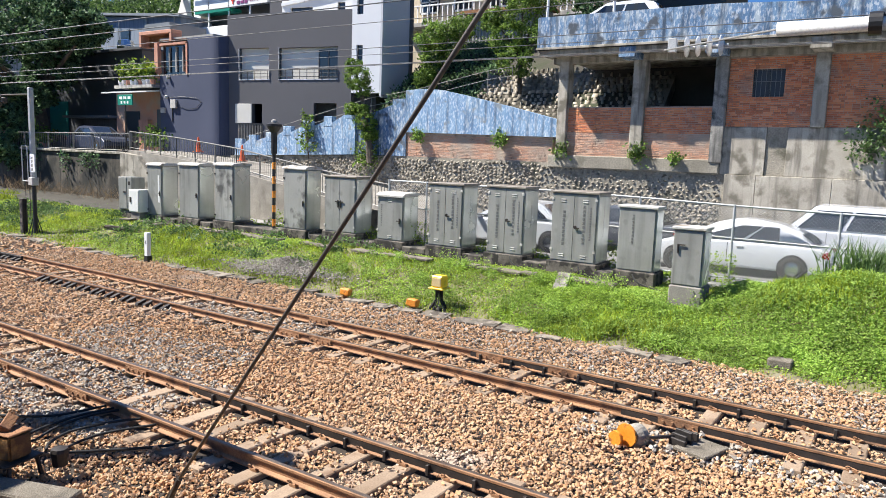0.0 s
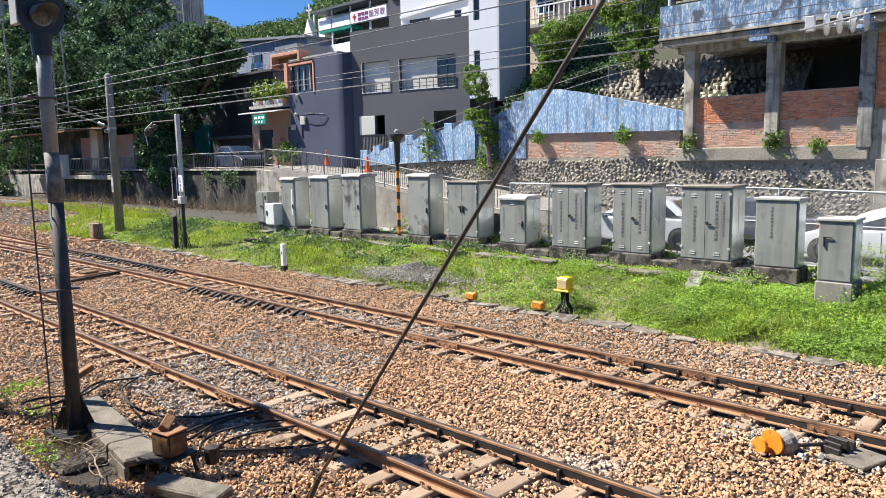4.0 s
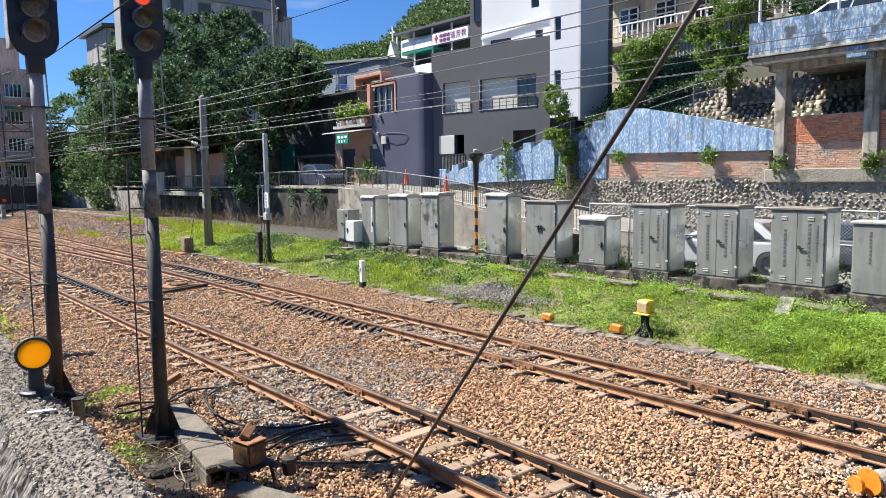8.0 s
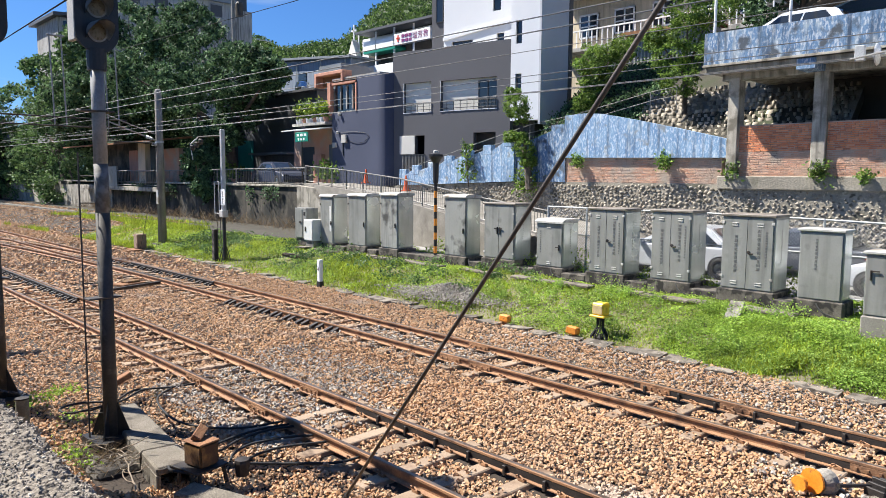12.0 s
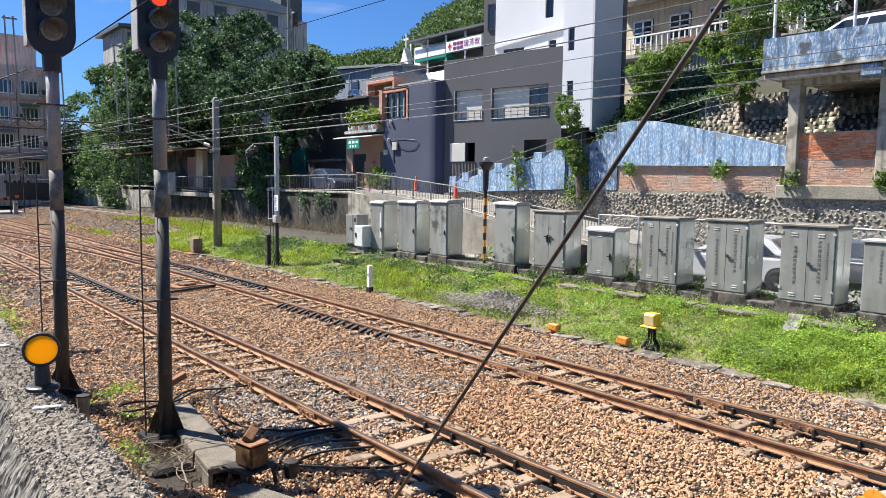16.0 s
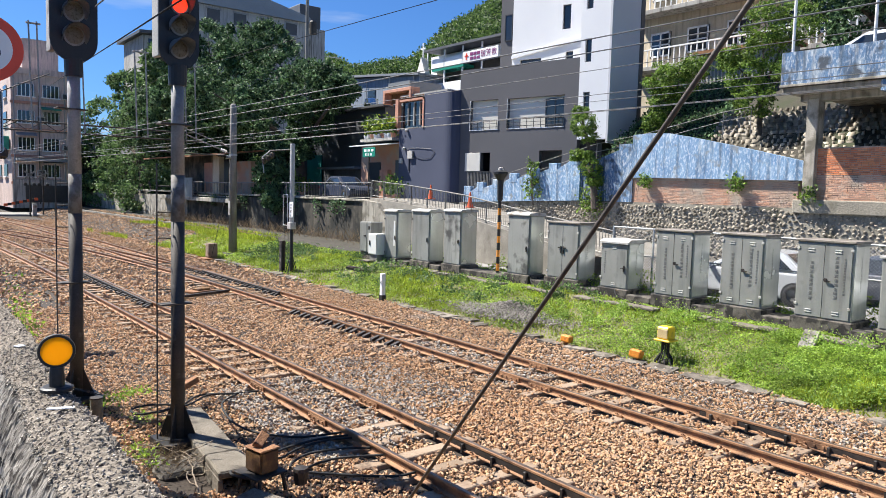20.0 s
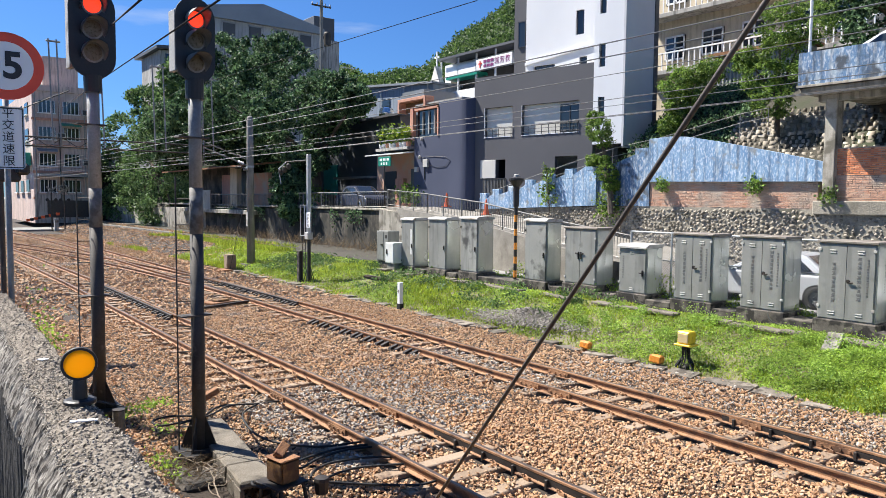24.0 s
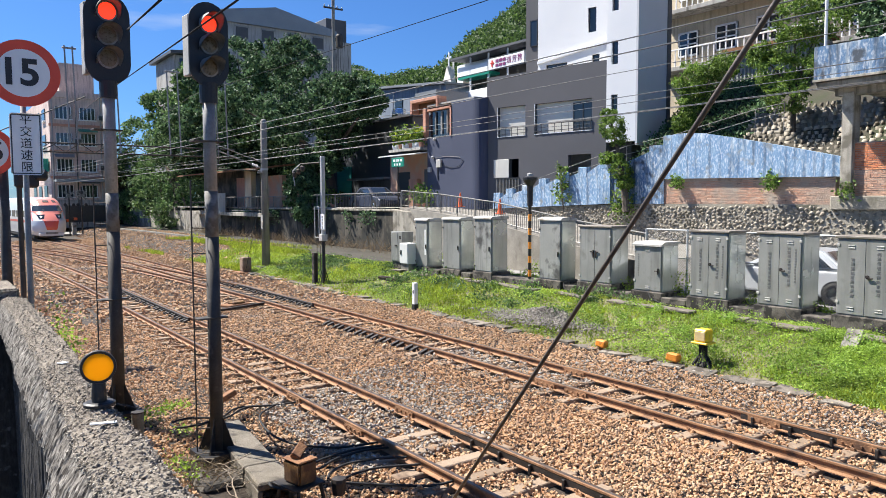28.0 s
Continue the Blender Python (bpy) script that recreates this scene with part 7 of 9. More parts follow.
    part("strut", T((1.2, 36.2, 5.8), (6.3, 36.2, 8.4), 0.025, 8), "steel_dark", g)
    # stays near the camera
    s = thing("stay_wire", "steel guy wire in a brown sleeve, slanting to the ground", "guy wire")
    a, b = Vector((4.26, 6.14, -0.05)), Vector((3.14, -1.74, 9.0))
    part("sleeve", tube(bmesh.new(), a, b, 0.0165, 12), "guy", s, smooth=True)
    part("anchor", T(a - Vector((0, 0, 0.1)), a.lerp(b, 0.04), 0.03, 8), "steel_dark", s)
    wire("black covered cable slanting past the signals", [(2.03, 5.43, 5.14), (3.65, 17.4, 6.2), (6.0, 36.2, 7.6)], 0.009, "cable_black")
    wire("black covered cable to the far signal", [(1.51, 5.61, 5.1), (2.92, 12.97, 6.47)], 0.011, "cable_black")
    wire("thin dark service wire", [(10.5, 12.6, 8.1), (9.3, 30.3, 8.0), (10.0, 36.2, 8.0)], 0.009, "cable_black")


overhead()


# ---- cars ----
def car(label, m, paint, length=4.3, width=1.76, height=1.46, kind="hatch"):
    """A car with its nose along +y, its wheels on z = 0."""
    c = thing("car", label, "car", "parked cars", at=m)
    L, W, H = length / 2, width / 2, height
    belt = H * 0.62
    if kind == "suv":
        low = [(-L, 0.42), (-L, belt), (L - 1.25, belt), (L - 0.25, belt - 0.06), (L, belt - 0.25), (L, 0.42), (L - 0.15, 0.28), (-L + 0.15, 0.28)]
        cab = [(-L + 0.05, belt), (-L + 0.2, H - 0.02), (-L + 0.6, H), (L - 1.9, H), (L - 1.2, belt)]
    elif kind == "sedan":
        low = [(-L, 0.38), (-L, belt - 0.1), (-L + 0.25, belt), (L - 1.2, belt), (L - 0.3, belt - 0.12), (L, belt - 0.32), (L, 0.36), (L - 0.2, 0.22), (-L + 0.2, 0.22)]
        cab = [(-L + 0.55, belt), (-L + 1.25, H - 0.03), (-L + 1.7, H), (L - 2.1, H - 0.02), (L - 1.05, belt)]
    elif kind == "fast":
        low = [(-L, 0.42), (-L + 0.02, belt - 0.16), (-L + 0.22, belt - 0.02), (-L + 0.8, belt), (L - 1.2, belt), (L - 0.5, belt - 0.1), (L - 0.1, belt - 0.28), (L, 0.5), (L - 0.05, 0.34), (L - 0.25, 0.22), (-L + 0.25, 0.22)]
        cab = [(-L + 0.28, belt), (-L + 0.75, H - 0.26), (-L + 1.25, H - 0.09), (-L + 1.75, H - 0.015), (-L + 2.2, H), (L - 2.1, H - 0.03), (L - 1.75, H - 0.12), (L - 0.95, belt)]
    else:
        low = [(-L, 0.40), (-L - 0.02, belt - 0.12), (-L + 0.1, belt), (L - 1.05, belt), (L - 0.3, belt - 0.13), (L, belt - 0.36), (L, 0.36), (L - 0.2, 0.22), (-L + 0.2, 0.22)]
        cab = [(-L + 0.12, belt), (-L + 0.55, H - 0.1), (-L + 1.1, H), (L - 2.15, H - 0.01), (L - 0.95, belt)]
    bm = P(low, "x", -W, W)
    bmesh.ops.bevel(bm, geom=[e for e in bm.edges], offset=0.07, segments=3, affect="EDGES", profile=0.6)
    part("body", bm, paint, c, smooth=kind == "fast")
    bm = bmesh.new()
    inset = 0.17
    rows = []
    for s in (-1, 1):
        rows.append([bm.verts.new((s * (W - 0.05 - inset * (z - belt) / (H - belt)), y, z)) for y, z in cab])
    n = len(cab)
    for i in range(n):
        j = (i + 1) % n
        bm.faces.new((rows[0][i], rows[0][j], rows[1][j], rows[1][i]))
    bm.faces.new(rows[0][::-1])
    bm.faces.new(rows[1])
    bmesh.ops.recalc_face_normals(bm, faces=bm.faces)
    bmesh.ops.bevel(bm, geom=list(bm.edges), offset=0.04, segments=2, affect="EDGES")
    part("cabin", bm, paint, c, smooth=kind == "fast")

    def sx(z, s, out=0.012):
        return s * (W - 0.05 - inset * (z - belt) / (H - belt) + out)
    y0, y1 = cab[0][0], cab[-1][0]
    t0, t1 = cab[2][0] - 0.25, cab[3][0]
    splits = [(0.27, 0.53), (0.56, 0.92)] if kind == "fast" else [(0.10, 0.46), (0.49, 0.90)] if kind != "suv" else [(0.03, 0.27), (0.30, 0.58), (0.61, 0.93)]
    za, zb = belt + 0.05, H - 0.13
    for s in (-1, 1):
        for u0, u1 in splits:
            bm = bmesh.new()
            pts = []
            for u, z in ((u0, za), (u1, za), (u1, zb), (u0, zb)):
                k = (z - belt) / (H - belt)
                yy = (y0 + (y1 - y0) * u) * (1 - k) + (t0 + (t1 - t0) * u) * k
                pts.append((yy, z))
            lo = [bm.verts.new((sx(z, s, 0.014), y, z)) for y, z in pts]
            hi = [bm.verts.new((sx(z, s, -0.02), y, z)) for y, z in pts]
            bm.faces.new(lo)
            bm.faces.new(hi[::-1])
            for i in range(4):
                j = (i + 1) % 4
                bm.faces.new((lo[i], hi[i], hi[j], lo[j]))
            bmesh.ops.recalc_face_normals(bm, faces=bm.faces)
            part("side_window", bm, "glass", c)
    for (ya, z_a), (yb, z_b), nm in ((cab[-1], cab[-2], "windscreen"), (cab[0], cab[1], "rear_window")):
        bm = bmesh.new()
        f = 1 if nm == "windscreen" else -1
        for out in (0.014, -0.015):
            q = []
            for (u, v) in ((0.1, 0.08), (0.9, 0.08), (0.9, 0.92), (0.1, 0.92)):
                y, z = ya + (yb - ya) * v + f * out, z_a + (z_b - z_a) * v + out
                w = W - 0.05 - inset * (z - belt) / (H - belt)
                q.append(bm.verts.new((-w + 2 * w * u, y, z)))
            bm.faces.new(q if out > 0 else q[::-1])
        part(nm, bm, "glass", c)
    for s in (-1, 1):
        for y in (-L + 0.82, L - 0.85):
            r = 0.315 if kind != "suv" else 0.36
            t = part("wheel", lathe(bmesh.new(), [(r * 0.8, -0.1), (r, -0.08), (r, 0.08), (r * 0.8, 0.1)], (s * (W - 0.07), y, r), "x", 20), "rubber", c)
            part("rim", lathe(bmesh.new(), [(r * 0.62, -0.02), (r * 0.5, 0.02 * s), (0.06, 0.03 * s)], (s * (W + 0.02), y, r), "x", 12), "chrome", t)
            part("arch", lathe(bmesh.new(), [(r * 1.14, -0.01), (r * 1.14, 0.012)], (s * (W - 0.004), y, r), "x", 20), "black", c)
        part("headlamp", B(s * (W - 0.42), s * (W - 0.06), L - 0.16, L - 0.02, belt - 0.40, belt - 0.24, bevel=0.03) if s > 0 else B(-W + 0.06, -W + 0.42, L - 0.16, L - 0.02, belt - 0.40, belt - 0.24, bevel=0.03), "glass", c)
        bmx = B(*sorted((s * (W - 0.16), s * (W + 0.006))), -L + 0.0, -L + 0.2, belt - 0.26, belt - 0.1, bevel=0.02)
        part("tail_lamp", bmx, "tail", c, "red tail lamp")
        part("mirror", B(*sorted((s * (W - 0.05), s * (W + 0.16))), y1 - 0.28, y1 - 0.12, belt, belt + 0.13, bevel=0.03), paint, c)
        part("door_line", B(*sorted((s * (W - 0.01), s * (W + 0.003))), 0.12, 0.135, 0.35, belt - 0.03), "black", c)
        part("door_handle", B(*sorted((s * (W - 0.01), s * (W + 0.025))), -0.25, -0.08, belt - 0.13, belt - 0.095, bevel=0.008), paint, c)
    part("number_plate", B(-0.25, 0.25, -L - 0.025, -L + 0.02, 0.5, 0.62), "white", c)
    part("bumper", B(-W + 0.05, W - 0.05, L - 0.12, L + 0.03, 0.24, 0.40, bevel=0.03), "black", c)
    return c


car("white fastback car parked behind the chain-link fence", pose(20.25, 3.85, 0.75), "car_white", 4.5, 1.78, 1.44, "fast")
car("white sport utility car parked by the concrete wall", pose(22.9, 1.85, 0.75), "car_white", 4.7, 1.85, 1.80, "suv")
car("white saloon car with black trim behind the cabinets", pose(20.4, 10.6, 0.75, 0, 0, 4), "car_white", 4.5, 1.78, 1.48, "sedan")
car("dark grey car behind the cabinets", pose(22.6, 8.0, 0.75), "car_grey", 4.3, 1.75, 1.46, "sedan")
car("white car parked on the flat roof", pose(25.9, 9.9, 7.44), "car_white", 4.4, 1.8, 1.75, "hatch")
car("dark blue-grey saloon parked on the upper road", pose(24.0, 40.2, 3.02, 0, 0, 176), "car_slate", 4.5, 1.78, 1.5, "sedan")
for x, y, z in ((24.0, 31.2, 3.26), (23.6, 27.4, 2.92)):
    k = thing("traffic_cone", "orange traffic cone on the ramp", "traffic cone", "traffic cones", at=pose(x, y, z))
    part("cone", lathe(bmesh.new(), [(0.16, 0.04), (0.12, 0.2), (0.04, 0.75), (0.02, 0.78)], (0, 0, 0), "z", 14), "cone", k)
    part("base", B(-0.2, 0.2, -0.2, 0.2, 0, 0.04), "cone", k)


# ---- far buildings ----
def far_buildings():
    f = thing("hilltop_building", "long grey building with a low gabled sheet roof on the slope", "building")
    part("wall_lower", B(30, 44.6, 85, 100, 10, 22.6), "old_conc", f)
    part("wall_upper", B(30.2, 44.4, 85.15, 100, 22.6, 25.2), "sheet_pale", f)
    part("gable", P([(29.6, 25.0), (45.0, 25.0), (44.8, 25.7), (36.5, 27.5), (29.6, 26.3)], "y", 84.7, 100), "metal_roof", f)
    for x in (31.5, 34.8, 38.2, 41.6):
        w = part("window", B(x, x + 1.5, 85.05, 85.12, 23.2, 24.6), "sheet_dark", f)
        part("frame", B(x - 0.12, x + 1.62, 85.0, 85.06, 23.05, 23.2), "metal_roof", w)
        part("frame", B(x - 0.12, x + 1.62, 85.0, 85.06, 24.6, 24.75), "metal_roof", w)
    part("tank", B(44.0, 47.0, 86, 90, 24.6, 27.6, bevel=0.05), "sheet_dark", f)
    part("tank_wall", B(44.6, 47.4, 85.5, 92, 12, 24.6), "old_conc", f)
    b = part("balcony", B(47.4, 50.5, 86, 90, 20, 20.2), "metal_roof", f)
    part("rail", T((50.4, 86, 21.4), (47.4, 86, 21.4), 0.06), "galv", b)
    h = thing("small_tile_house", "small house with a dark eave and a row of windows", "house")
    part("wall", B(25.0, 32.5, 88, 96, 8, 21.0), "old_conc", h)
    part("roof", P([(24.4, 21.0), (33, 21.6), (33, 22.0), (24.4, 21.35)], "y", 87.2, 97), "sheet_dark", h)
    for k in range(4):
        part("window", B(25.6 + k * 0.75, 26.2 + k * 0.75, 87.9, 88.0, 19.2, 20.6), "glass", h)
    # pinkish flats beside the level crossing
    p = thing("apartment_block", "pinkish four-storey apartment block with rows of windows", "apartment building")
    part("wall", B(12.7, 18.9, 96, 118, 0.5, 16.4), "pink_wall", p)
    part("roof_house", B(14.3, 18.2, 99, 110, 16.4, 20.6), "pink_wall", p)
    part("parapet", B(12.5, 19.1, 95.8, 96.1, 16.0, 16.7), "pink_wall", p)
    for fl in range(4):
        z = 4.2 + fl * 3.1
        part("band", B(12.6, 19.0, 95.85, 96.0, z - 0.9, z - 0.6), "salmon", p)
        for k in range(2):
            w = part("window", B(13.3 + k * 2.6, 15.1 + k * 2.6, 95.9, 96.02, z, z + 1.4), "glass", p)
            part("frame", B(13.2 + k * 2.6, 15.2 + k * 2.6, 95.8, 95.92, z - 0.12, z), "white", w)
            for m in range(5):
                part("bar", B(13.3 + k * 2.6 + m * 0.42, 13.38 + k * 2.6 + m * 0.42, 95.84, 95.9, z, z + 1.4), "white", w)
        for k in range(3):
            w = part("window", B(12.6, 12.72, 99 + k * 5, 101.5 + k * 5, z, z + 1.4), "glass", p)
            part("sill", B(12.45, 12.72, 98.9 + k * 5, 101.6 + k * 5, z - 0.15, z), "white", w)
    for k, x in enumerate((12.95, 15.5, 18.2, 18.75)):
        part("pipe", T((x, 95.75, 1.0), (x, 95.75, 16.2), 0.07, 6), ("old_conc", "steel_dark")[k % 2], p)
    for k, (x, z) in enumerate(((15.2, 4.3), (17.9, 7.4), (15.2, 10.5), (17.9, 13.4))):
        ac = part("air_conditioner", B(x, x + 0.9, 95.4, 95.85, z, z + 0.7, bevel=0.03), "cab_lid", p)
        part("grille", B(x + 0.1, x + 0.8, 95.37, 95.4, z + 0.1, z + 0.6), "frame_dark", ac)
    for k, (x, z) in enumerate(((13.1, 8.9), (15.7, 12.0), (15.8, 5.8))):
        part("window_awning", P([(95.1, z), (95.1, z + 0.06), (95.9, z + 0.4), (95.9, z + 0.3)], "x", x, x + 2.1), ("metal_roof", "sign_green")[k % 2], p)
    part("dark_base", B(12.75, 18.85, 95.72, 95.84, 0.5, 3.9), "old_conc", p)
    part("green_awning", B(11.7, 12.6, 97, 103, 7.2, 8.8, bevel=0.05), "sign_green", p, "green sheeted balcony")
    part("shop_front", B(14, 18.5, 95.6, 95.95, 1.2, 3.2), "frame_dark", p)
    part("shop_awning", B(13, 18.8, 94.4, 96.0, 6.0, 6.3), "metal_roof", p)
    # added dark block, keeps sky from showing through below the trees
    o = thing("backing_house", "added low dark house block closing the gap behind the trees", "house")
    part("wall", B(19.3, 30, 99, 106, 0.5, 7.5), "shade_stained_wall", o)
    part("roof", P([(98.4, 7.5), (106.6, 7.5), (102.5, 9.4)], "x", 19.0, 30.3), "sheet_dark", o)
    q = thing("apartment_block", "grey older block behind the signals", "apartment building")
    part("wall", B(-18, -4.5, 112, 130, 0.0, 13), "old_conc", q)
    for fl in range(3):
        for k in range(4):
            part("window", B(-16.5 + k * 3, -15.0 + k * 3, 111.9, 112.02, 3 + fl * 3.1, 4.4 + fl * 3.1), "glass", q)
    # level crossing
    r = thing("crossing_road", "grey asphalt road across the tracks", "road", kind="structure")
    part("deck", B(-12, 17.5, 86.5, 93, -0.1, 0.13), "asphalt", r)
    for x, y in ((12.9, 85.6), (14.3, 86.6)):
        s = thing("crossing_signal", "level crossing post with crossed boards and lamps", "crossing signal", "crossing signals", at=pose(x, y, 0))
        part("post", T((0, 0, 0), (0, 0, 5.3), 0.07, 8), "steel_dark", s)
        for a in (-1, 1):
            ob = part("board", B(-0.6, 0.6, -0.02, 0.02, -0.09, 0.09), "cab", s)
            ob.matrix_basis = pose(0, -0.1, 4.3, 0, 40 * a, 0)
        for dx in (-0.4, 0.4):
            part("lamp", lathe(bmesh.new(), [(0.17, -0.15), (0.17, 0.0)], (dx, -0.05, 3.3), "y", 14), "black", s)
    g = thing("crossing_barrier", "orange and black striped crossing barrier", "barrier")
    for k in range(9):
        part("stripe", B(10.6 + k * 0.35, 10.95 + k * 0.35, 86.2, 86.3, 1.0 + 0.08 * k, 1.28 + 0.08 * k), ("cone", "black")[k % 2], g)
    part("stand", B(13.2, 13.6, 86.0, 86.4, 0, 1.3), "cab_lid", g)
    # white hall with a lettered board
    w = thing("white_hall", "white hall with a green roof edge and a long lettered signboard", "building")
    part("wall", B(41.2, 50, 42.5, 54, 6, 16.2), "white_wall", w)
    part("balcony", B(40.0, 41.2, 42.5, 52.3, 12.4, 13.4, bevel=0.03), "white_wall", w)
    # dark sheet stands for the shade behind the balcony
    part("balcony_shade", B(41.12, 41.18, 43, 53, 13.4, 15.0), "dark_room", w)
    part("roof", B(39.6, 50, 42, 53, 16.3, 16.5), "sheet_dark", w)
    part("green_edge", B(39.9, 41.2, 47.8, 52.2, 14.5, 14.75), "sign_green", w)
    part("fascia", B(40.0, 40.12, 47.8, 52.3, 14.75, 15.6), "white_wall", w)
    for k in range(5):
        part("post", B(40.0, 40.12, 43 + k * 2.5, 43.12 + k * 2.5, 13.4, 16.3), "white_wall", w)
    bd = part("signboard", B(39.8, 39.95, 43.3, 47.8, 14.75, 15.65, bevel=0.02), "white", w, "white signboard with a red cross and dark red lettering")
    part("cross", B(39.76, 39.8, 47.2, 47.32, 14.95, 15.5), "red", bd)
    part("cross", B(39.76, 39.8, 47.05, 47.47, 15.2, 15.32), "red", bd)
    for k in range(3):
        part("small_writing", B(39.77, 39.8, 45.55 + 0.45 * k, 45.9 + 0.45 * k, 15.25, 15.5), "purple", bd)
        part("small_writing", B(39.77, 39.8, 45.55 + 0.45 * k, 45.9 + 0.45 * k, 14.9, 15.12), "purple", bd)
    for k, ch in enumerate("瑞芳教"):
        words("lettering", ch, 0.62, bd, pose(39.78, 45.15 - 0.68 * k, 15.2, 90, 0, -90), "purple")
    st = part("steeple", P([(52.5, 11.0), (53.9, 11.0), (53.9, 14.3), (53.2, 15.9), (52.5, 14.3)], "x", 39.4, 39.95), "cream_panel", w, "small cream steeple front")
    part("niche", lathe(bmesh.new(), [(0.25, -0.03), (0.25, 0.0)], (39.39, 53.2, 13.0), "x", 14), "yellow", st)
    part("cross", B(39.6, 39.7, 53.14, 53.26, 15.7, 17.2), "white", st)
    part("cross", B(39.6, 39.7, 52.85, 53.55, 16.6, 16.75), "white", st)
    # blue sheet-clad house and rooftop plant
    b = thing("sheet_house", "blue-grey sheet-clad house with small windows", "house")
    part("wall", B(38, 48, 51.5, 63, 6, 13.9), "blue_sheet", b)
    part("roof", P([(51.2, 13.9), (63.2, 14.9), (63.2, 15.1), (51.2, 14.1)], "x", 37.6, 48), "metal_roof", b)
    part("wall_top", P([(51.5, 13.9), (63, 13.9), (63, 14.8)], "x", 38, 48), "blue_sheet", b)
    for y in (53.5, 58.5):
        x = part("window", B(37.93, 38.02, y, y + 1.3, 12.2, 13.4), "glass", b)
        part("frame", B(37.9, 37.95, y - 0.1, y + 1.4, 12.1, 12.2), "white", x)
    for y in (52.2, 56, 60):
        part("pipe", T((37.9, y, 9), (37.9, y, 14.2), 0.05), "galv", b)
    d = thing("dark_house", "dark sheet-walled house on the upper road", "house")
    part("wall", B(28.5, 36, 42.6, 56, 3.0, 9.6), "sheet_dark", d)
    part("roof", B(28.2, 36, 42.4, 56.2, 9.6, 9.75), "sheet_dark", d)
    part("water_tank", lathe(bmesh.new(), [(0.55, 0), (0.6, 0.5), (0.5, 0.9), (0.1, 1.0)], (30.2, 47, 9.75), "z", 16), "chrome", d, "steel water tank")
    part("tank_box", B(31, 34, 43.2, 46, 9.75, 11.8), "metal_roof", d)
    part("teal_door", B(28.36, 28.48, 51.5, 53.8, 4.0, 6.4), "teal", d, "teal translucent sheet door")
    part("lean_to", B(27.2, 28.5, 44.5, 50, 5.2, 5.35), "metal_roof", d)
    part("shop_front", B(28.42, 28.48, 44.8, 49.5, 3.0, 5.2), "sheet_mid", d)
    # shack over the retaining wall, under the trees
    s = thing("shack", "orange-walled shack on a concrete ledge under the trees", "house")
    part("slab", B(20.3, 24, 50, 68, 2.45, 2.75, bevel=0.02), "concrete", s)
    # dark wall colour holds the shade under the trees
    part("wall", B(22.2, 24, 57.5, 66, 2.75, 6.4), "shade_stained_wall", s)
    part("wall_panel", B(22.12, 22.19, 58.2, 60.4, 2.8, 5.6), "salmon", s, "orange-painted wall panel")
    part("wall_side", B(22.2, 24, 51, 54, 2.75, 5.6), "brick_pale", s)
    part("pillar", B(21.4, 21.8, 55.2, 56.6, 2.75, 6.2), "cream", s)
    part("roof", P([(19.9, 5.95), (24.5, 6.5), (24.5, 6.65), (19.9, 6.07)], "y", 50, 70), "rust", s)
    # dark sheet painted in for the shade under the shack roof
    part("shade", B(22.3, 22.4, 54, 57.5, 2.75, 5.8), "frame_dark", s)
    part("panel", B(20.4, 20.5, 58.5, 63, 2.75, 4.3), "cab", s, "grey parapet panel")
    railing("steel railing of the shack's ledge", [(20.4, 50.2, 2.75), (20.4, 58.4, 2.75)], 1.2, 0.3)
    # cream flats above the bank
    c = thing("cream_flats", "cream apartment building with white-framed windows and balconies", "apartment building")
    part("wall", B(36, 46, 14, 28, 6, 19), "cream", c)
    for fl in range(2):
        z = 11.9 + fl * 3.2
        part("balcony", B(34.9, 36, 14, 27, z - 1.0, z - 0.75, bevel=0.02), "old_conc", c)
        for k in range(36):
            part("baluster", B(34.95, 35.0, 14.2 + k * 0.35, 14.26 + k * 0.35, z - 0.75, z + 0.15), "white", c)
        part("handrail", B(34.92, 35.02, 14, 27, z + 0.15, z + 0.22), "white", c)
        for k in range(5):
            w = part("window", B(35.9, 36.02, 15 + k * 2.4, 16.3 + k * 2.4, z - 0.1, z + 1.3), "glass", c)
            bm = bmesh.new()
            for a, b2, e, f2 in ((0, 1.3, -0.1, 0.0), (0, 1.3, 1.2, 1.3), (0, 0.08, -0.1, 1.3), (1.22, 1.3, -0.1, 1.3), (0.6, 0.68, -0.1, 1.3), (0, 1.3, 0.55, 0.62)):
                box(bm, 35.86, 35.92, 15 + k * 2.4 + a, 15 + k * 2.4 + b2, z + e, z + f2)
            part("frame", bm, "white", w)
    k = thing("sheet_fence", "pale green corrugated sheet shed on the bank", "shed")
    part("wall", B(33.5, 34.5, 16.5, 21, 8.5, 11.0), "metal_roof", k)
    part("roof", B(33.0, 34.8, 16.3, 21.2, 11.0, 11.15), "rust", k)
    for m in range(22):
        part("rib", B(33.44, 33.5, 16.6 + m * 0.2, 16.66 + m * 0.2, 8.5, 11.0), "cab_lid", k)
    # street furniture of the upper road
    sg = thing("street_sign", "green street name sign on a post", "street sign", at=pose(24.2, 37.85, 3.0))
    part("post", T((0, 0, 0), (0, 0, 3.2), 0.04, 8), "steel_dark", sg)
    pl = part("plate", B(-0.03, 0.03, -0.7, 0.7, 2.72, 3.3, bevel=0.01), "sign_green", sg, "green plate with unreadable white writing")
    for kk in range(3):
        part("writing", B(-0.036, -0.03, -0.55 + kk * 0.4, -0.28 + kk * 0.4, 3.05, 3.2), "white", pl)
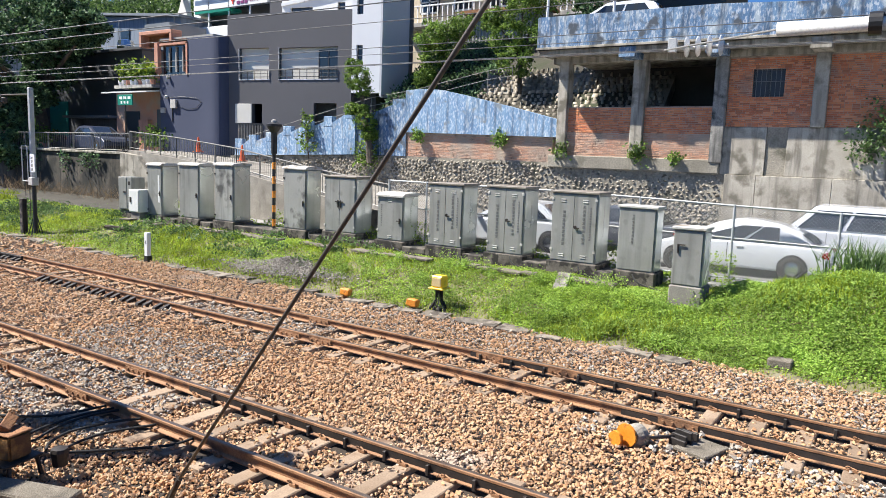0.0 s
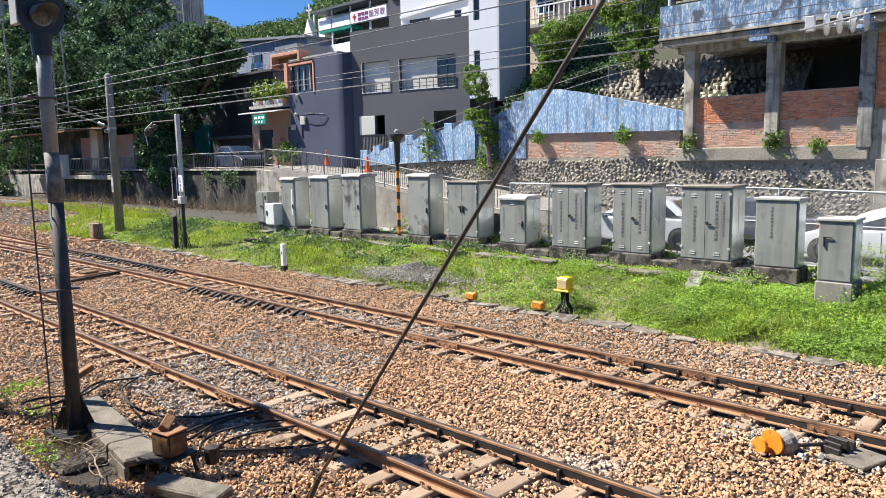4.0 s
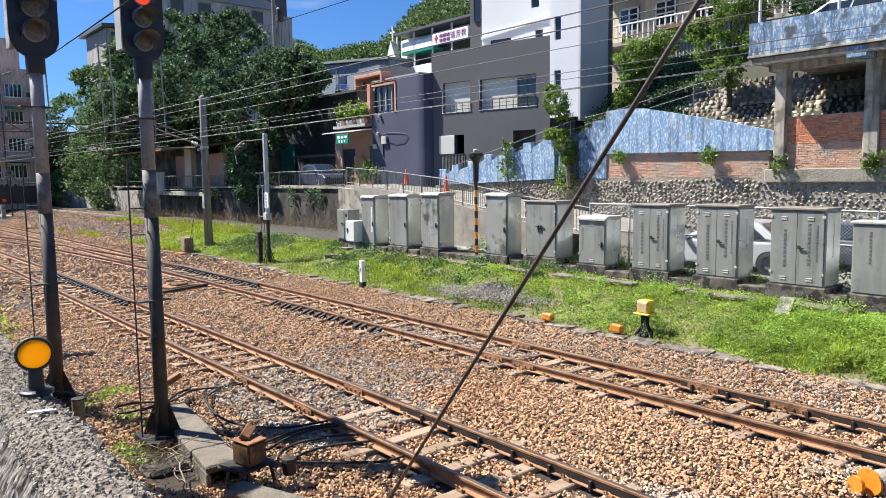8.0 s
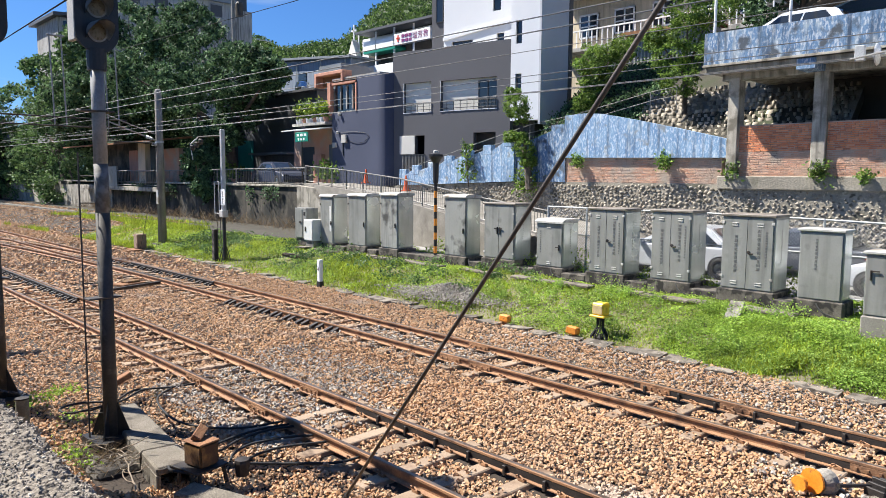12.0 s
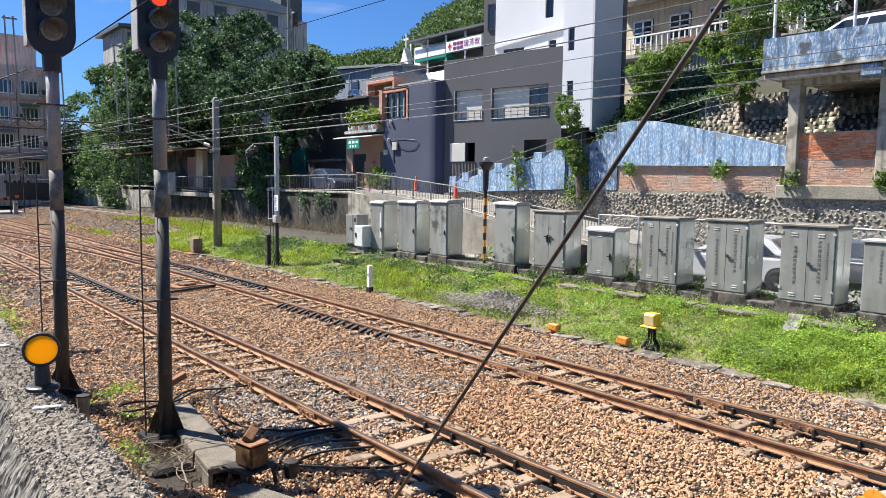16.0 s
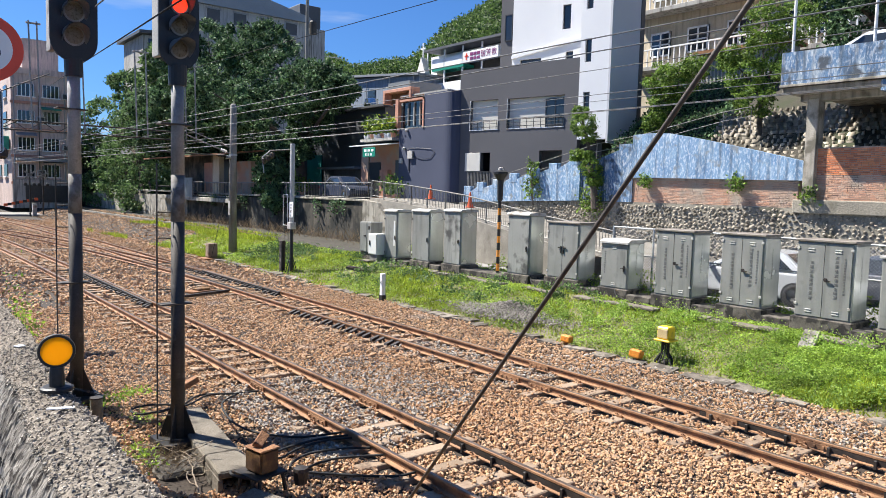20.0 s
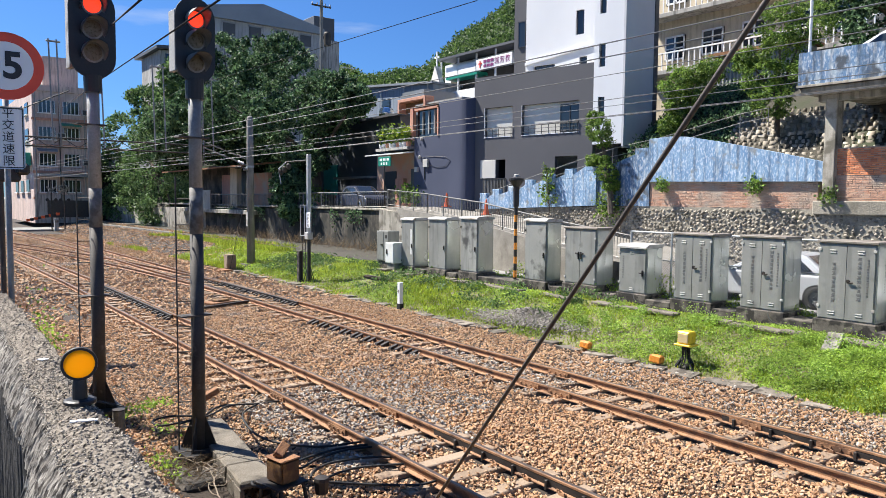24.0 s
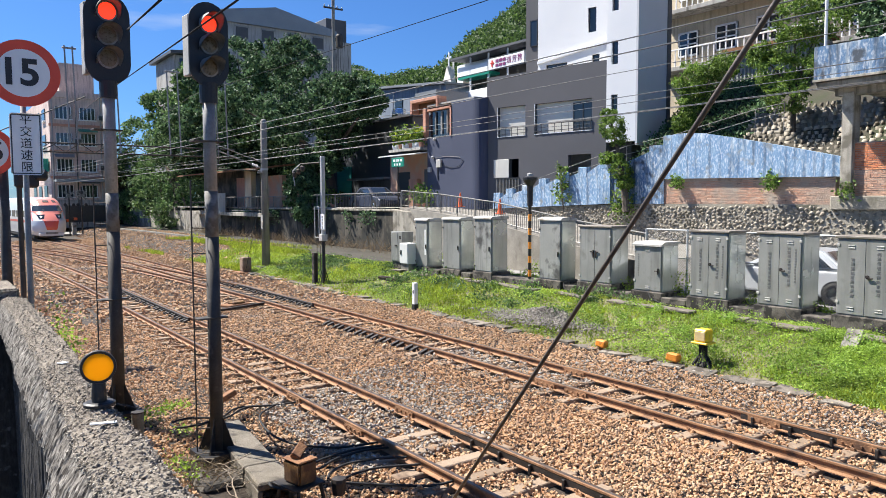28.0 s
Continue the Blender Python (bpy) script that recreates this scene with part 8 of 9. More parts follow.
        part("writing", B(-0.036, -0.03, -0.35 + kk * 0.3, -0.2 + kk * 0.3, 2.8, 2.95), "white", pl)
    ub = thing("utility_pole", "concrete utility pole with cross arms", "utility pole", at=pose(38.5, 73.5, 3))
    part("pole", lathe(bmesh.new(), [(0.24, 0), (0.17, 24)], (0, 0, 0), "z", 12), "post_conc", ub)
    for z in (22.2, 23.4):
        part("cross_arm", B(-1.2, 1.2, -0.08, 0.08, z, z + 0.16), "steel_dark", ub)
        for x in (-1.1, -0.5, 0.5, 1.1):
            part("insulator", lathe(bmesh.new(), [(0.07, 0.16), (0.09, 0.3), (0.04, 0.42)], (x, 0, z), "z", 8), "porcelain", ub)
    part("transformer", lathe(bmesh.new(), [(0.4, 18.0), (0.42, 19.3), (0.3, 19.5)], (0.75, 0, 0), "z", 12), "steel_dark", ub)
    for y, z in ((12.7, 7.42), (10.2, 7.42)):
        lp = thing("flag_pole", "thin white pole on the roof edge", "pole", at=pose(24.2, y - 0.9, z))
        part("pole", T((0, 0, 0), (0, 0, 4.2), 0.05, 8), "white", lp)


far_buildings()


# ---- stair and bank behind the blue wall ----
def bank():
    b = thing("bank", "shaded earth bank with rubble stones behind the blue wall", "bank", kind="structure")
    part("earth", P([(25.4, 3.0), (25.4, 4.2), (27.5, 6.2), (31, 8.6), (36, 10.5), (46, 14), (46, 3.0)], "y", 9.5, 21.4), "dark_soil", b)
    part("facing", P([(25.78, 4.35), (28.44, 7.15), (29.0, 7.15), (26.34, 4.35)], "y", 8.2, 16.6), "bank_mortar", b, "grey mortar between the rubble stones")
    q = random.Random(21)
    pts, sq = [], []
    z = 4.6
    while z < 7.4:
        y = 8.25 + q.uniform(0, 0.2)
        while y < 16.5:
            w = q.uniform(0.17, 0.36)
            pts.append((26.32 + (z - 5.0) * 0.95 + q.uniform(-0.02, 0.02), y + w / 2, z + q.uniform(-0.03, 0.03)))
            sq.append((0.11, w * 1.02, q.uniform(0.17, 0.23)))
            y += w + q.uniform(0.0, 0.06)
        z += 0.17
    v, f = scatter(np.array(pts), np.ones(len(pts)), ROCK_V, ROCK_F, turns(len(pts), 0.12), 0.15, np.array(sq))
    batch("rubble", v, f, "cobble", b, "stuff", smooth=True)
    iv = thing("bank_ivy", "dark ivy and ferns covering the shaded bank", "ivy")
    m = 15000
    p = np.stack([RNG.uniform(25.4, 33.0, m), RNG.uniform(16.4, 21.5, m), np.zeros(m)], -1)
    p[:5000, 1] = 21.45 + RNG.normal(0, 0.06, 5000)
    p[:, 2] = np.interp(p[:, 0], (25.4, 27.5, 31, 36), (4.2, 6.2, 8.6, 10.5)) + RNG.normal(0.08, 0.10, m)
    p[:5000, 2] = 3.2 + (p[:5000, 2] - 3.2) * RNG.random(5000)
    leaves("foliage", p, 0.15, "leaf_tree", iv)
    r = thing("stair_handrail", "grey tubular handrail climbing beside the stair", "handrail")
    line = [(24.9, 28.6, 4.1), (24.9, 24.5, 5.05), (24.9, 20.5, 5.95), (25.2, 18.2, 6.3), (25.6, 15.0, 7.0), (25.8, 14.0, 7.15)]
    for z in (0.0, -0.35):
        for a, c in zip(line[:-1], line[1:]):
            part("rail", T((a[0], a[1], a[2] + z), (c[0], c[1], c[2] + z), 0.016, 8), "post_conc", r)
    for a in line:
        part("post", T((a[0], a[1], a[2] - 1.0), a, 0.016, 8), "post_conc", r)
    s = thing("stair_back", "concrete stair behind the stepped blue parapet", "stair", kind="structure")
    for k in range(16):
        part("step", B(24.7, 25.2, 28.6 - k * 0.5 - 0.5, 28.6 - k * 0.5, 2.6, 3.25 + k * 0.12, bevel=0.01), "old_slab", s)


bank()


# ---- trees and plants ----
def tree(label, trunk, balls, per, size, material, name="tree", category="tree", spread=0.35, limb=0.3, grow=1.0, knot=14):
    t = thing(name, label, category)
    bm = bmesh.new()
    base = Vector(trunk)
    top = Vector((sum(b[0] for b in balls) / len(balls), sum(b[1] for b in balls) / len(balls), sum(b[2] for b in balls) / len(balls)))
    knee = base.lerp(top, 0.55)
    knee.x, knee.y = base.x * 0.7 + top.x * 0.3, base.y * 0.7 + top.y * 0.3
    tube(bm, base, knee, limb, 8, limb * 0.75)
    for x, y, z, r in balls:
        mid = knee.lerp(Vector((x, y, z)), 0.5) + Vector((0, 0, 0.15 * r))
        tube(bm, knee, mid, limb * 0.5, 6, limb * 0.3)
        tube(bm, mid, (x, y, z), limb * 0.3, 5, limb * 0.1)
    part("trunk", bm, "bark", t)
    pts = clumps([(x, y, z, r * grow, r * grow, r * 0.9 * grow) for x, y, z, r in balls], per, spread, knot)
    leaves("crown", pts, size, material, t)
    return t


tree("large dark banyan tree over the retaining wall", (25.5, 49, 3.0), [(25.0, 52.6, 12.8, 2.3), (25.0, 47.0, 10.5, 2.2), (25.0, 50.8, 8.7, 2.5), (25.0, 47.2, 8.4, 1.6), (25.0, 42.8, 10.3, 1.05), (25.0, 54.6, 15.1, 1.7), (25.0, 44.5, 11.0, 1.3), (25.0, 50.4, 6.0, 1.5), (26.5, 49, 11, 2.2), (20.2, 46.5, 8.8, 1.5), (19.6, 51.5, 10.3, 1.9), (21.6, 46.2, 4.2, 1.2), (21.4, 44.6, 2.9, 1.0), (23.0, 46.8, 6.2, 1.2)], 5200, 0.215, "leaf_tree", limb=0.45, grow=1.15, spread=0.2, knot=90)
tree("large dark banyan tree behind the signals", (25.5, 64, 3.0), [(25.0, 70.6, 14.4, 3.5), (25.0, 60.6, 13.4, 2.8), (25.0, 60.8, 9.0, 3.4), (25.0, 71.1, 7.4, 3.5), (25.0, 67.3, 17.1, 2.1), (25.0, 59.3, 15.4, 2.1), (25.0, 57.3, 5.4, 2.4), (25.5, 65.2, 4.5, 2.8), (27, 65, 12, 3.4), (21.8, 61.5, 9.6, 2.3), (21.5, 55.5, 8.6, 2.0), (21.3, 67, 8.4, 2.2), (19.4, 58, 10.6, 2.0), (19.0, 64, 9.4, 2.2), (20.4, 62.5, 8.4, 1.7), (20.4, 57, 8.0, 1.4), (20.6, 67.5, 7.6, 1.8)], 5600, 0.26, "leaf_tree", limb=0.5, grow=1.15, spread=0.2, knot=90)
tree("broad dark banyan tree hanging over the wall", (23.5, 82, 2.5), [(22.5, 82.3, 5.3, 3.6), (22.5, 91.5, 10.6, 3.2), (22.5, 75.5, 11.0, 3.6), (22.5, 76.3, 2.9, 2.8), (22.5, 93.9, 2.7, 3.1), (22.5, 99.1, 7.1, 2.3), (22.5, 71.5, 15.1, 2.0), (22.5, 83.7, 14.2, 2.0), (24, 84, 9, 3.6)], 6000, 0.27, "leaf_tree_light", limb=0.5, grow=1.15, spread=0.2, knot=80)
tree("slender leafy tree growing from the stair wall", (24.2, 19.9, 3.1), [(24.2, 20.75, 6.8, 0.5), (24.2, 20.5, 6.35, 0.4), (24.2, 21.05, 5.45, 0.27), (24.2, 20.2, 4.9, 0.4), (24.2, 20.35, 5.4, 0.2), (24.2, 19.95, 4.35, 0.28), (24.2, 20.9, 7.25, 0.3)], 1900, 0.075, "leaf_bright", limb=0.17, grow=1.15, knot=40, spread=0.3)
tree("dense green tree on the bank", (28.0, 19.0, 5.0), [(27.5, 19.2, 9.0, 0.75), (27.5, 18.3, 8.7, 0.8), (27.5, 19.0, 8.0, 0.65), (27.6, 17.6, 9.2, 0.6), (27.5, 19.4, 7.0, 0.55)], 2200, 0.10, "leaf_bright", limb=0.12, knot=45, spread=0.3)
tree("dense green tree beside the roof car park", (27.6, 14.6, 6.0), [(27, 15.0, 8.5, 0.8), (27, 14.5, 7.6, 0.75), (27.2, 14.4, 9.4, 0.8), (27, 15.7, 9.3, 0.5), (27.2, 13.3, 8.6, 0.6), (27.2, 14.4, 10.6, 0.8), (27.4, 13.4, 10.4, 0.9)], 2300, 0.10, "leaf_bright", limb=0.12, knot=45, spread=0.3)
tree("dark tall trees shading the bank", (30.5, 12.5, 8.0), [(30, 13.2, 12.0, 1.3), (30, 11.0, 12.4, 1.6), (30, 9.0, 12.2, 1.7), (30, 12.0, 10.5, 1.3), (30, 6.5, 12.0, 1.6), (30, 4.0, 12.4, 1.6), (31, 1.5, 12.0, 1.6)], 2400, 0.18, "leaf_tree", limb=0.3, knot=45, spread=0.3)


def sapling():
    s = thing("sapling", "thin leafy sapling on the cobbled wall", "sapling")
    bm = bmesh.new()
    tube(bm, (24.25, 23.6, 3.1), (24.2, 23.9, 5.2), 0.03, 6, 0.012)
    pts = []
    for k in range(34):
        z = 3.5 + 1.65 * RNG.random()
        a = RNG.uniform(0, 6.28)
        r = 0.6 * (1 - (z - 3.4) / 2.4) + 0.1
        e = Vector((24.22 + 0.3 * r * math.cos(a), 23.75 + r * math.sin(a), z + 0.15))
        tube(bm, (24.22, 23.7, z - 0.15), e, 0.008, 4)
        for u in (0.5, 0.7, 0.85, 1.0):
            pts.append(Vector((24.22, 23.7, z - 0.15)).lerp(e, u))
    part("stem", bm, "bark", s)
    leaves("foliage", np.repeat(np.array(pts), 2, 0) + RNG.normal(size=(len(pts) * 2, 3)) * 0.04, 0.15, "leaf_bright", s)


sapling()


def weeds():
    """Low weeds on the verge, thicker and higher to the right, thin and limy in places."""
    n = 215000
    x, y = 13.15 + 5.2 * RNG.random(n) ** 0.95, -1.5 + 46 * RNG.random(n) ** 1.35
    x, y = np.concatenate([x, 13.3 + 5.1 * RNG.random(165000)]), np.concatenate([y, -1.2 + 9.0 * RNG.random(165000)])
    n = len(x)
    d = np.array([noise.noise((a * 0.45, b * 0.35, 4.0)) + 0.6 * noise.noise((a * 1.4, b * 1.2, 9.0)) for a, b in zip(x, y)])
    edge = np.clip((x - 13.2 - 0.22 * np.sin(y * 1.7) - 0.2 * np.sin(y * 4.3)) / 0.5, 0, 1)
    keep = RNG.random(n) < edge * np.clip(0.62 + d * 1.3 + 0.5 * (y < 9) + 0.1 * (y > 17) - 0.2 * ((y > 12) & (y < 17.5) & (x < 15.4)), 0.02, 1)
    for c in CABS:
        keep &= ~((x > c[0] - 0.1) & (y < c[1] + 0.1) & (y > c[2] - 0.1))
    keep &= ~(x > 18.35)
    x, y, d = x[keep], y[keep], d[keep]
    g = np.array([ground_z(a, b) for a, b in zip(x, y)])
    tall = 0.05 + 0.26 * np.clip(d + 0.15, 0, 1) + 0.16 * np.exp(-((x - 16.0) / 1.5) ** 2 - ((y - 0.8) / 3.0) ** 2)
    tall += 0.14 * np.clip([noise.noise((a * 1.9, b * 1.9, 15.0)) for a, b in zip(x, y)], 0, 1)
    tall = np.where((x > 16.25) & (y > 4.6), tall * 0.4, tall)
    z = g + tall * RNG.random(len(x)) ** 0.7
    lime = (RNG.random(len(x)) < np.clip(0.02 + 0.22 * (y > 12) - 0.25 * (y < 5) + np.array([noise.noise((a * 0.3, b * 0.3, 30.0)) for a, b in zip(x, y)]), 0, 1))
    p = np.stack([x, y, z], -1)
    lush = ~lime & (y < 5.2 + 0.8 * np.sin(x * 2.0))
    low_weeds = ~lime & ~lush
    leaves("weeds", p[lush], 0.045, "leaf_mound", None, "stuff", "lush green weeds on the mound by the fence", "weeds", tilt=0.75)
    leaves("weeds", p[low_weeds], 0.045 + 0.02 * np.clip((p[low_weeds, 1] - 7.0) / 8.0, 0, 1), "leaf_weed", None, "stuff", "low bright green weeds on the verge", "weeds", tilt=0.75)
    q = p[lime]
    v, f = scatter(q - (0, 0, 0.05), RNG.uniform(0.07, 0.17, len(q)), [(-.14, 0, 0), (.14, 0, 0), (0, .25, 1)], BLADE_F, turns(len(q), 0.5))
    batch("grass", v, f, "leaf_lime", None, "stuff", "yellow-green grass on the verge", "grass")
    cx, cy = 13.7 + 2.9 * RNG.random(130), -1 + 15 * RNG.random(130) ** 1.2
    cz = np.array([ground_z(a, b) for a, b in zip(cx, cy)])
    rad = RNG.uniform(0.10, 0.24, 130)
    tuft = np.repeat(np.stack([cx, cy, cz + 0.12 + rad * 0.5], -1), 120, 0) + RNG.normal(size=(130 * 120, 3)) * np.repeat(rad, 120)[:, None] * (0.7, 0.7, 0.5)
    leaves("weeds", tuft, 0.048, "leaf_mound", None, "stuff", "bushier green weeds standing out of the verge", "weeds")
    # darker clumps of nettle and fern along the back of the verge
    m = 75
    cx, cy = 14.2 + 3.2 * RNG.random(m), 13.5 + 22 * RNG.random(m)
    cz = np.array([ground_z(a, b) for a, b in zip(cx, cy)])
    rad = RNG.uniform(0.14, 0.34, m)
    tuft = np.repeat(np.stack([cx, cy, cz + 0.08 + rad * 0.4], -1), 110, 0) + RNG.normal(size=(m * 110, 3)) * np.repeat(rad, 110)[:, None] * (0.75, 0.9, 0.4)
    leaves("weeds", tuft, 0.085, "leaf_reed", None, "stuff", "darker leafy weed clumps on the far verge", "weeds")
    n = 12000
    back = np.stack([RNG.uniform(17.95, 18.42, n), RNG.uniform(3.5, 27, n), np.zeros(n)], -1)
    back[:, 2] = 0.72 + 0.75 * RNG.random(n) ** 1.4 * np.clip(0.6 + np.sin(back[:, 1] * 2.1) * 0.5, 0.1, 1)
    leaves("weeds", back, 0.06, "leaf_weed", None, "stuff", "taller weeds along the fence behind the cabinets", "weeds")
    # short thin grass between the weeds
    n = 60000
    x, y = RNG.uniform(13.3, 18.2, n), -1 + 47 * RNG.random(n) ** 1.2
    v, f = scatter(np.stack([x, y, [ground_z(a, b) - 0.005 for a, b in zip(x, y)]], -1), RNG.uniform(0.04, 0.12, n), [(-.13, 0, 0), (.13, 0, 0), (0, .35, 1)], BLADE_F, turns(n, 0.7))
    batch("grass", v, f, "leaf_lime", None, "stuff", "short thin grass on the bare verge soil", "grass")
    # far verge
    n = 22000
    x, y = RNG.uniform(13.2, 18.6, n), 36 + 24 * RNG.random(n) ** 1.3
    keep = np.array([noise.noise((a * 0.3, b * 0.12, 7.0)) for a, b in zip(x, y)]) > 0.02 - 0.15 * (y < 46)
    x, y = x[keep], y[keep]
    p = np.stack([x - np.maximum(0, y - 45) * 0.03, y, [ground_z(a, b) + 0.05 for a, b in zip(x, y)]], -1)
    v, f = scatter(p, RNG.uniform(0.10, 0.30, len(p)), [(-.10, 0, 0), (.10, 0, 0), (0, .25, 1)], BLADE_F, turns(len(p), 0.5))
    batch("grass", v, f, "leaf_lime", None, "stuff", "yellow-green grass further along the verge", "grass")
    # reeds by the fence
    m = 380
    base = np.stack([RNG.normal(17.7, 0.3, m), RNG.normal(0.75, 0.32, m), np.full(m, 1.0)], -1)
    v, f = scatter(base, RNG.uniform(0.55, 1.25, m), [(-.014, 0, 0), (.014, 0, 0), (.012, .12, .6), (-.012, .12, .6), (0, .34, 1)], [(0, 1, 2, 3)], turns(m, 0.25))
    v2, f2 = scatter(base, RNG.uniform(0.55, 1.25, m), [(-.014, .12, .58), (.014, .12, .58), (.0, .42, .95), (-.001, .42, .95)], [(0, 1, 2, 3)], turns(m, 0.25))
    batch("reeds", np.concatenate([v, v2]), np.concatenate([f, f2 + len(v)]), "leaf_reed", None, "stuff", "tall blue-green reeds beside the fence", "reeds")
    # dry brush below the far wall and at the signal foot
    m = 1500
    base = np.stack([RNG.normal(20.0, 0.5, m), RNG.uniform(29, 66, m), np.full(m, 0.9)], -1)
    v, f = scatter(base, RNG.uniform(0.4, 1.1, m), [(-.012, 0, 0), (.012, 0, 0), (0, .3, 1)], BLADE_F, turns(m, 1.0))
    batch("dry_brush", v, f, "dry", None, "stuff", "dry cut brush below the wall", "brush")
    m = 420
    base = np.stack([RNG.normal(3.0, 0.22, m), RNG.normal(9.6, 0.3, m), np.full(m, -0.06)], -1)
    v, f = scatter(base, RNG.uniform(0.10, 0.28, m), [(-.02, 0, 0), (.02, 0, 0), (0, .5, 1)], BLADE_F, turns(m, 1.3))
    batch("dry_brush", v, f, "dry", None, "stuff", "dry grass round the signal foot", "brush")
    tw = random.Random(17)
    twigs = thing("twig_heap", "tangle of dry twigs in the hollow beside the signal foot", "twigs")
    for k in range(26):
        p = Vector((tw.uniform(2.85, 3.4), tw.uniform(8.7, 9.9), tw.uniform(-0.08, 0.05)))
        d = Vector((tw.uniform(-1, 1), tw.uniform(-1, 1), tw.uniform(-0.1, 0.35))).normalized()
        pts = [p]
        for j in range(7):
            d = (d + Vector((tw.uniform(-0.4, 0.4), tw.uniform(-0.4, 0.4), tw.uniform(-0.3, 0.12)))).normalized()
            pts.append(pts[-1] + d * 0.09)
        for q in pts:
            q.z = max(q.z, -0.1)
        part("twig", path_tube(bmesh.new(), pts, tw.uniform(0.004, 0.009), 5), "twig", twigs)
    spots = np.concatenate([RNG.normal((3.0, 12.45, 0.04), (0.17, 0.16, 0.012), (150, 3)), RNG.normal((3.4, 12.75, 0.04), (0.2, 0.13, 0.012), (150, 3)), RNG.normal((3.2, 11.35, 0.04), (0.12, 0.2, 0.012), (70, 3)), RNG.normal((1.46, 10.5, 1.72), (0.09, 0.45, 0.26), (380, 3)), RNG.normal((2.72, 9.7, 0.03), (0.1, 0.3, 0.04), (160, 3))])
    leaves("weeds", spots, 0.05, "leaf_weed", None, "stuff", "small green weeds beside the wall", "weeds")
    # ivy and tufts on the walls
    for k, (yy, zz, s, cnt) in enumerate(((13.6, 4.25, 0.3, 220), (17.5, 4.3, 0.28, 160), (8.2, 3.9, 0.35, 200), (6.9, 3.7, 0.22, 120), (11.0, 3.9, 0.3, 120), (20.2, 3.5, 0.7, 500), (0.9, 4.9, 0.7, 420), (1.4, 4.2, 0.5, 260))):
        h = thing("wall_plant", "leafy plant rooted in the wall", "plant", "plants on the walls")
        bm = bmesh.new()
        for j in range(7):
            tube(bm, (24.5, yy, zz - 0.1), (24.3 - 0.05 * (j % 3), yy + (j - 3) * s * 0.25, zz + s * (0.3 + 0.1 * (j % 2))), 0.008, 4)
        part("stem", bm, "bark", h)
        leaves("foliage", RNG.normal((24.3, yy, zz), (0.1, s * 0.5, s * 0.5), (cnt, 3)), 0.12, "leaf_bright" if k < 6 else "leaf_reed", h)
    h = thing("wall_creeper", "creeping plants over the dark retaining wall", "plant")
    pts = np.stack([RNG.normal(21.1, 0.12, 2600), 33 + 27 * RNG.random(2600), np.zeros(2600)], -1)
    pts = pts[np.sin(pts[:, 1] * 0.9) + np.sin(pts[:, 1] * 2.3) > 0.1]
    pts[:, 2] = 3.0 - np.abs(RNG.normal(0, 0.4, len(pts)))
    leaves("foliage", pts, 0.15, "leaf_tree", h)
    # potted plants on the terrace
    for k in range(9):
        yy = 36.4 + k * 0.38
        p = thing("potted_plant", "potted plant on the shop terrace", "potted plant", "terrace plants", at=pose(25.0, yy, 6.9))
        part("pot", lathe(bmesh.new(), [(0.13, 0), (0.18, 0.3), (0.16, 0.3)], (0, 0, 0), "z", 10), "white" if k % 3 else "salmon", p)
        leaves("foliage", RNG.normal((0, 0, 0.65 + 0.15 * (k % 3)), (0.16, 0.2, 0.22), (130, 3)), 0.2, "leaf_lime" if k % 3 == 1 else "leaf_bright", p)
    for x, y in ((25.3, 37.0), (25.0, 35.9), (24.8, 48.0)):
        p = thing("potted_plant", "leafy potted shrub on the pavement", "potted plant", "pavement plants", at=pose(x, y, 3.05))
        part("pot", lathe(bmesh.new(), [(0.2, 0), (0.28, 0.4), (0.25, 0.4)], (0, 0, 0), "z", 10), "salmon", p)
        leaves("foliage", RNG.normal((0, 0, 0.85), (0.3, 0.4, 0.28), (260, 3)), 0.25, "leaf_bright", p)


weeds()


# ---- wooded hill on the skyline ----
def hill():
    def top(az):
        """Height of the ridge at 300 m by bearing."""
        return 53.0 + 36 * ease((az - 0.60) / 0.19) + 1.8 * math.sin(az * 31) + 1.2 * math.sin(az * 77)
    v, f = [], []
    azs = np.linspace(0.30, 1.35, 60)
    for a in azs:
        for r, k in ((150, 0.0), (200, 0.4), (250, 0.78), (300, 1.0), (380, 0.9), (600, 0.2)):
            v.append((r * math.sin(a), r * math.cos(a), 2 + top(a) * k))
    for i in range(len(azs) - 1):
        for j in range(5):
            q = i * 6 + j
            f.append((q, q + 1, q + 7, q + 6))
    h = batch("hill", v, f, "hill_soil", None, "structure", "steep wooded hill behind the town", "hill", smooth=True)
    m, per = 2100, 70
    a, k = RNG.uniform(0.36, 1.0, m), RNG.uniform(0.0, 1.0, m)
    r = 150 + 155 * k
    frac = np.interp(r, (150, 200, 250, 300, 380), (0.0, 0.4, 0.78, 1.0, 0.9))
    z = 2 + np.array([top(q) for q in a]) * frac
    c = np.repeat(np.stack([r * np.sin(a), r * np.cos(a), z], -1), per, 0)
    d = RNG.normal(size=(m * per, 3))
    d /= np.linalg.norm(d, axis=1, keepdims=True)
    d[:, 2] = np.abs(d[:, 2])
    wide = np.repeat(RNG.uniform(1.8, 4.6, (m, 1)), per, 0) * RNG.uniform(0.8, 1.05, (m * per, 1))
    p = c + d * wide * (1.0, 1.0, 0.95)
    leaves("woodland", p, 1.0, "leaf_hill", None, "stuff", "dense broadleaf woodland covering the hill", "woodland")


hill()


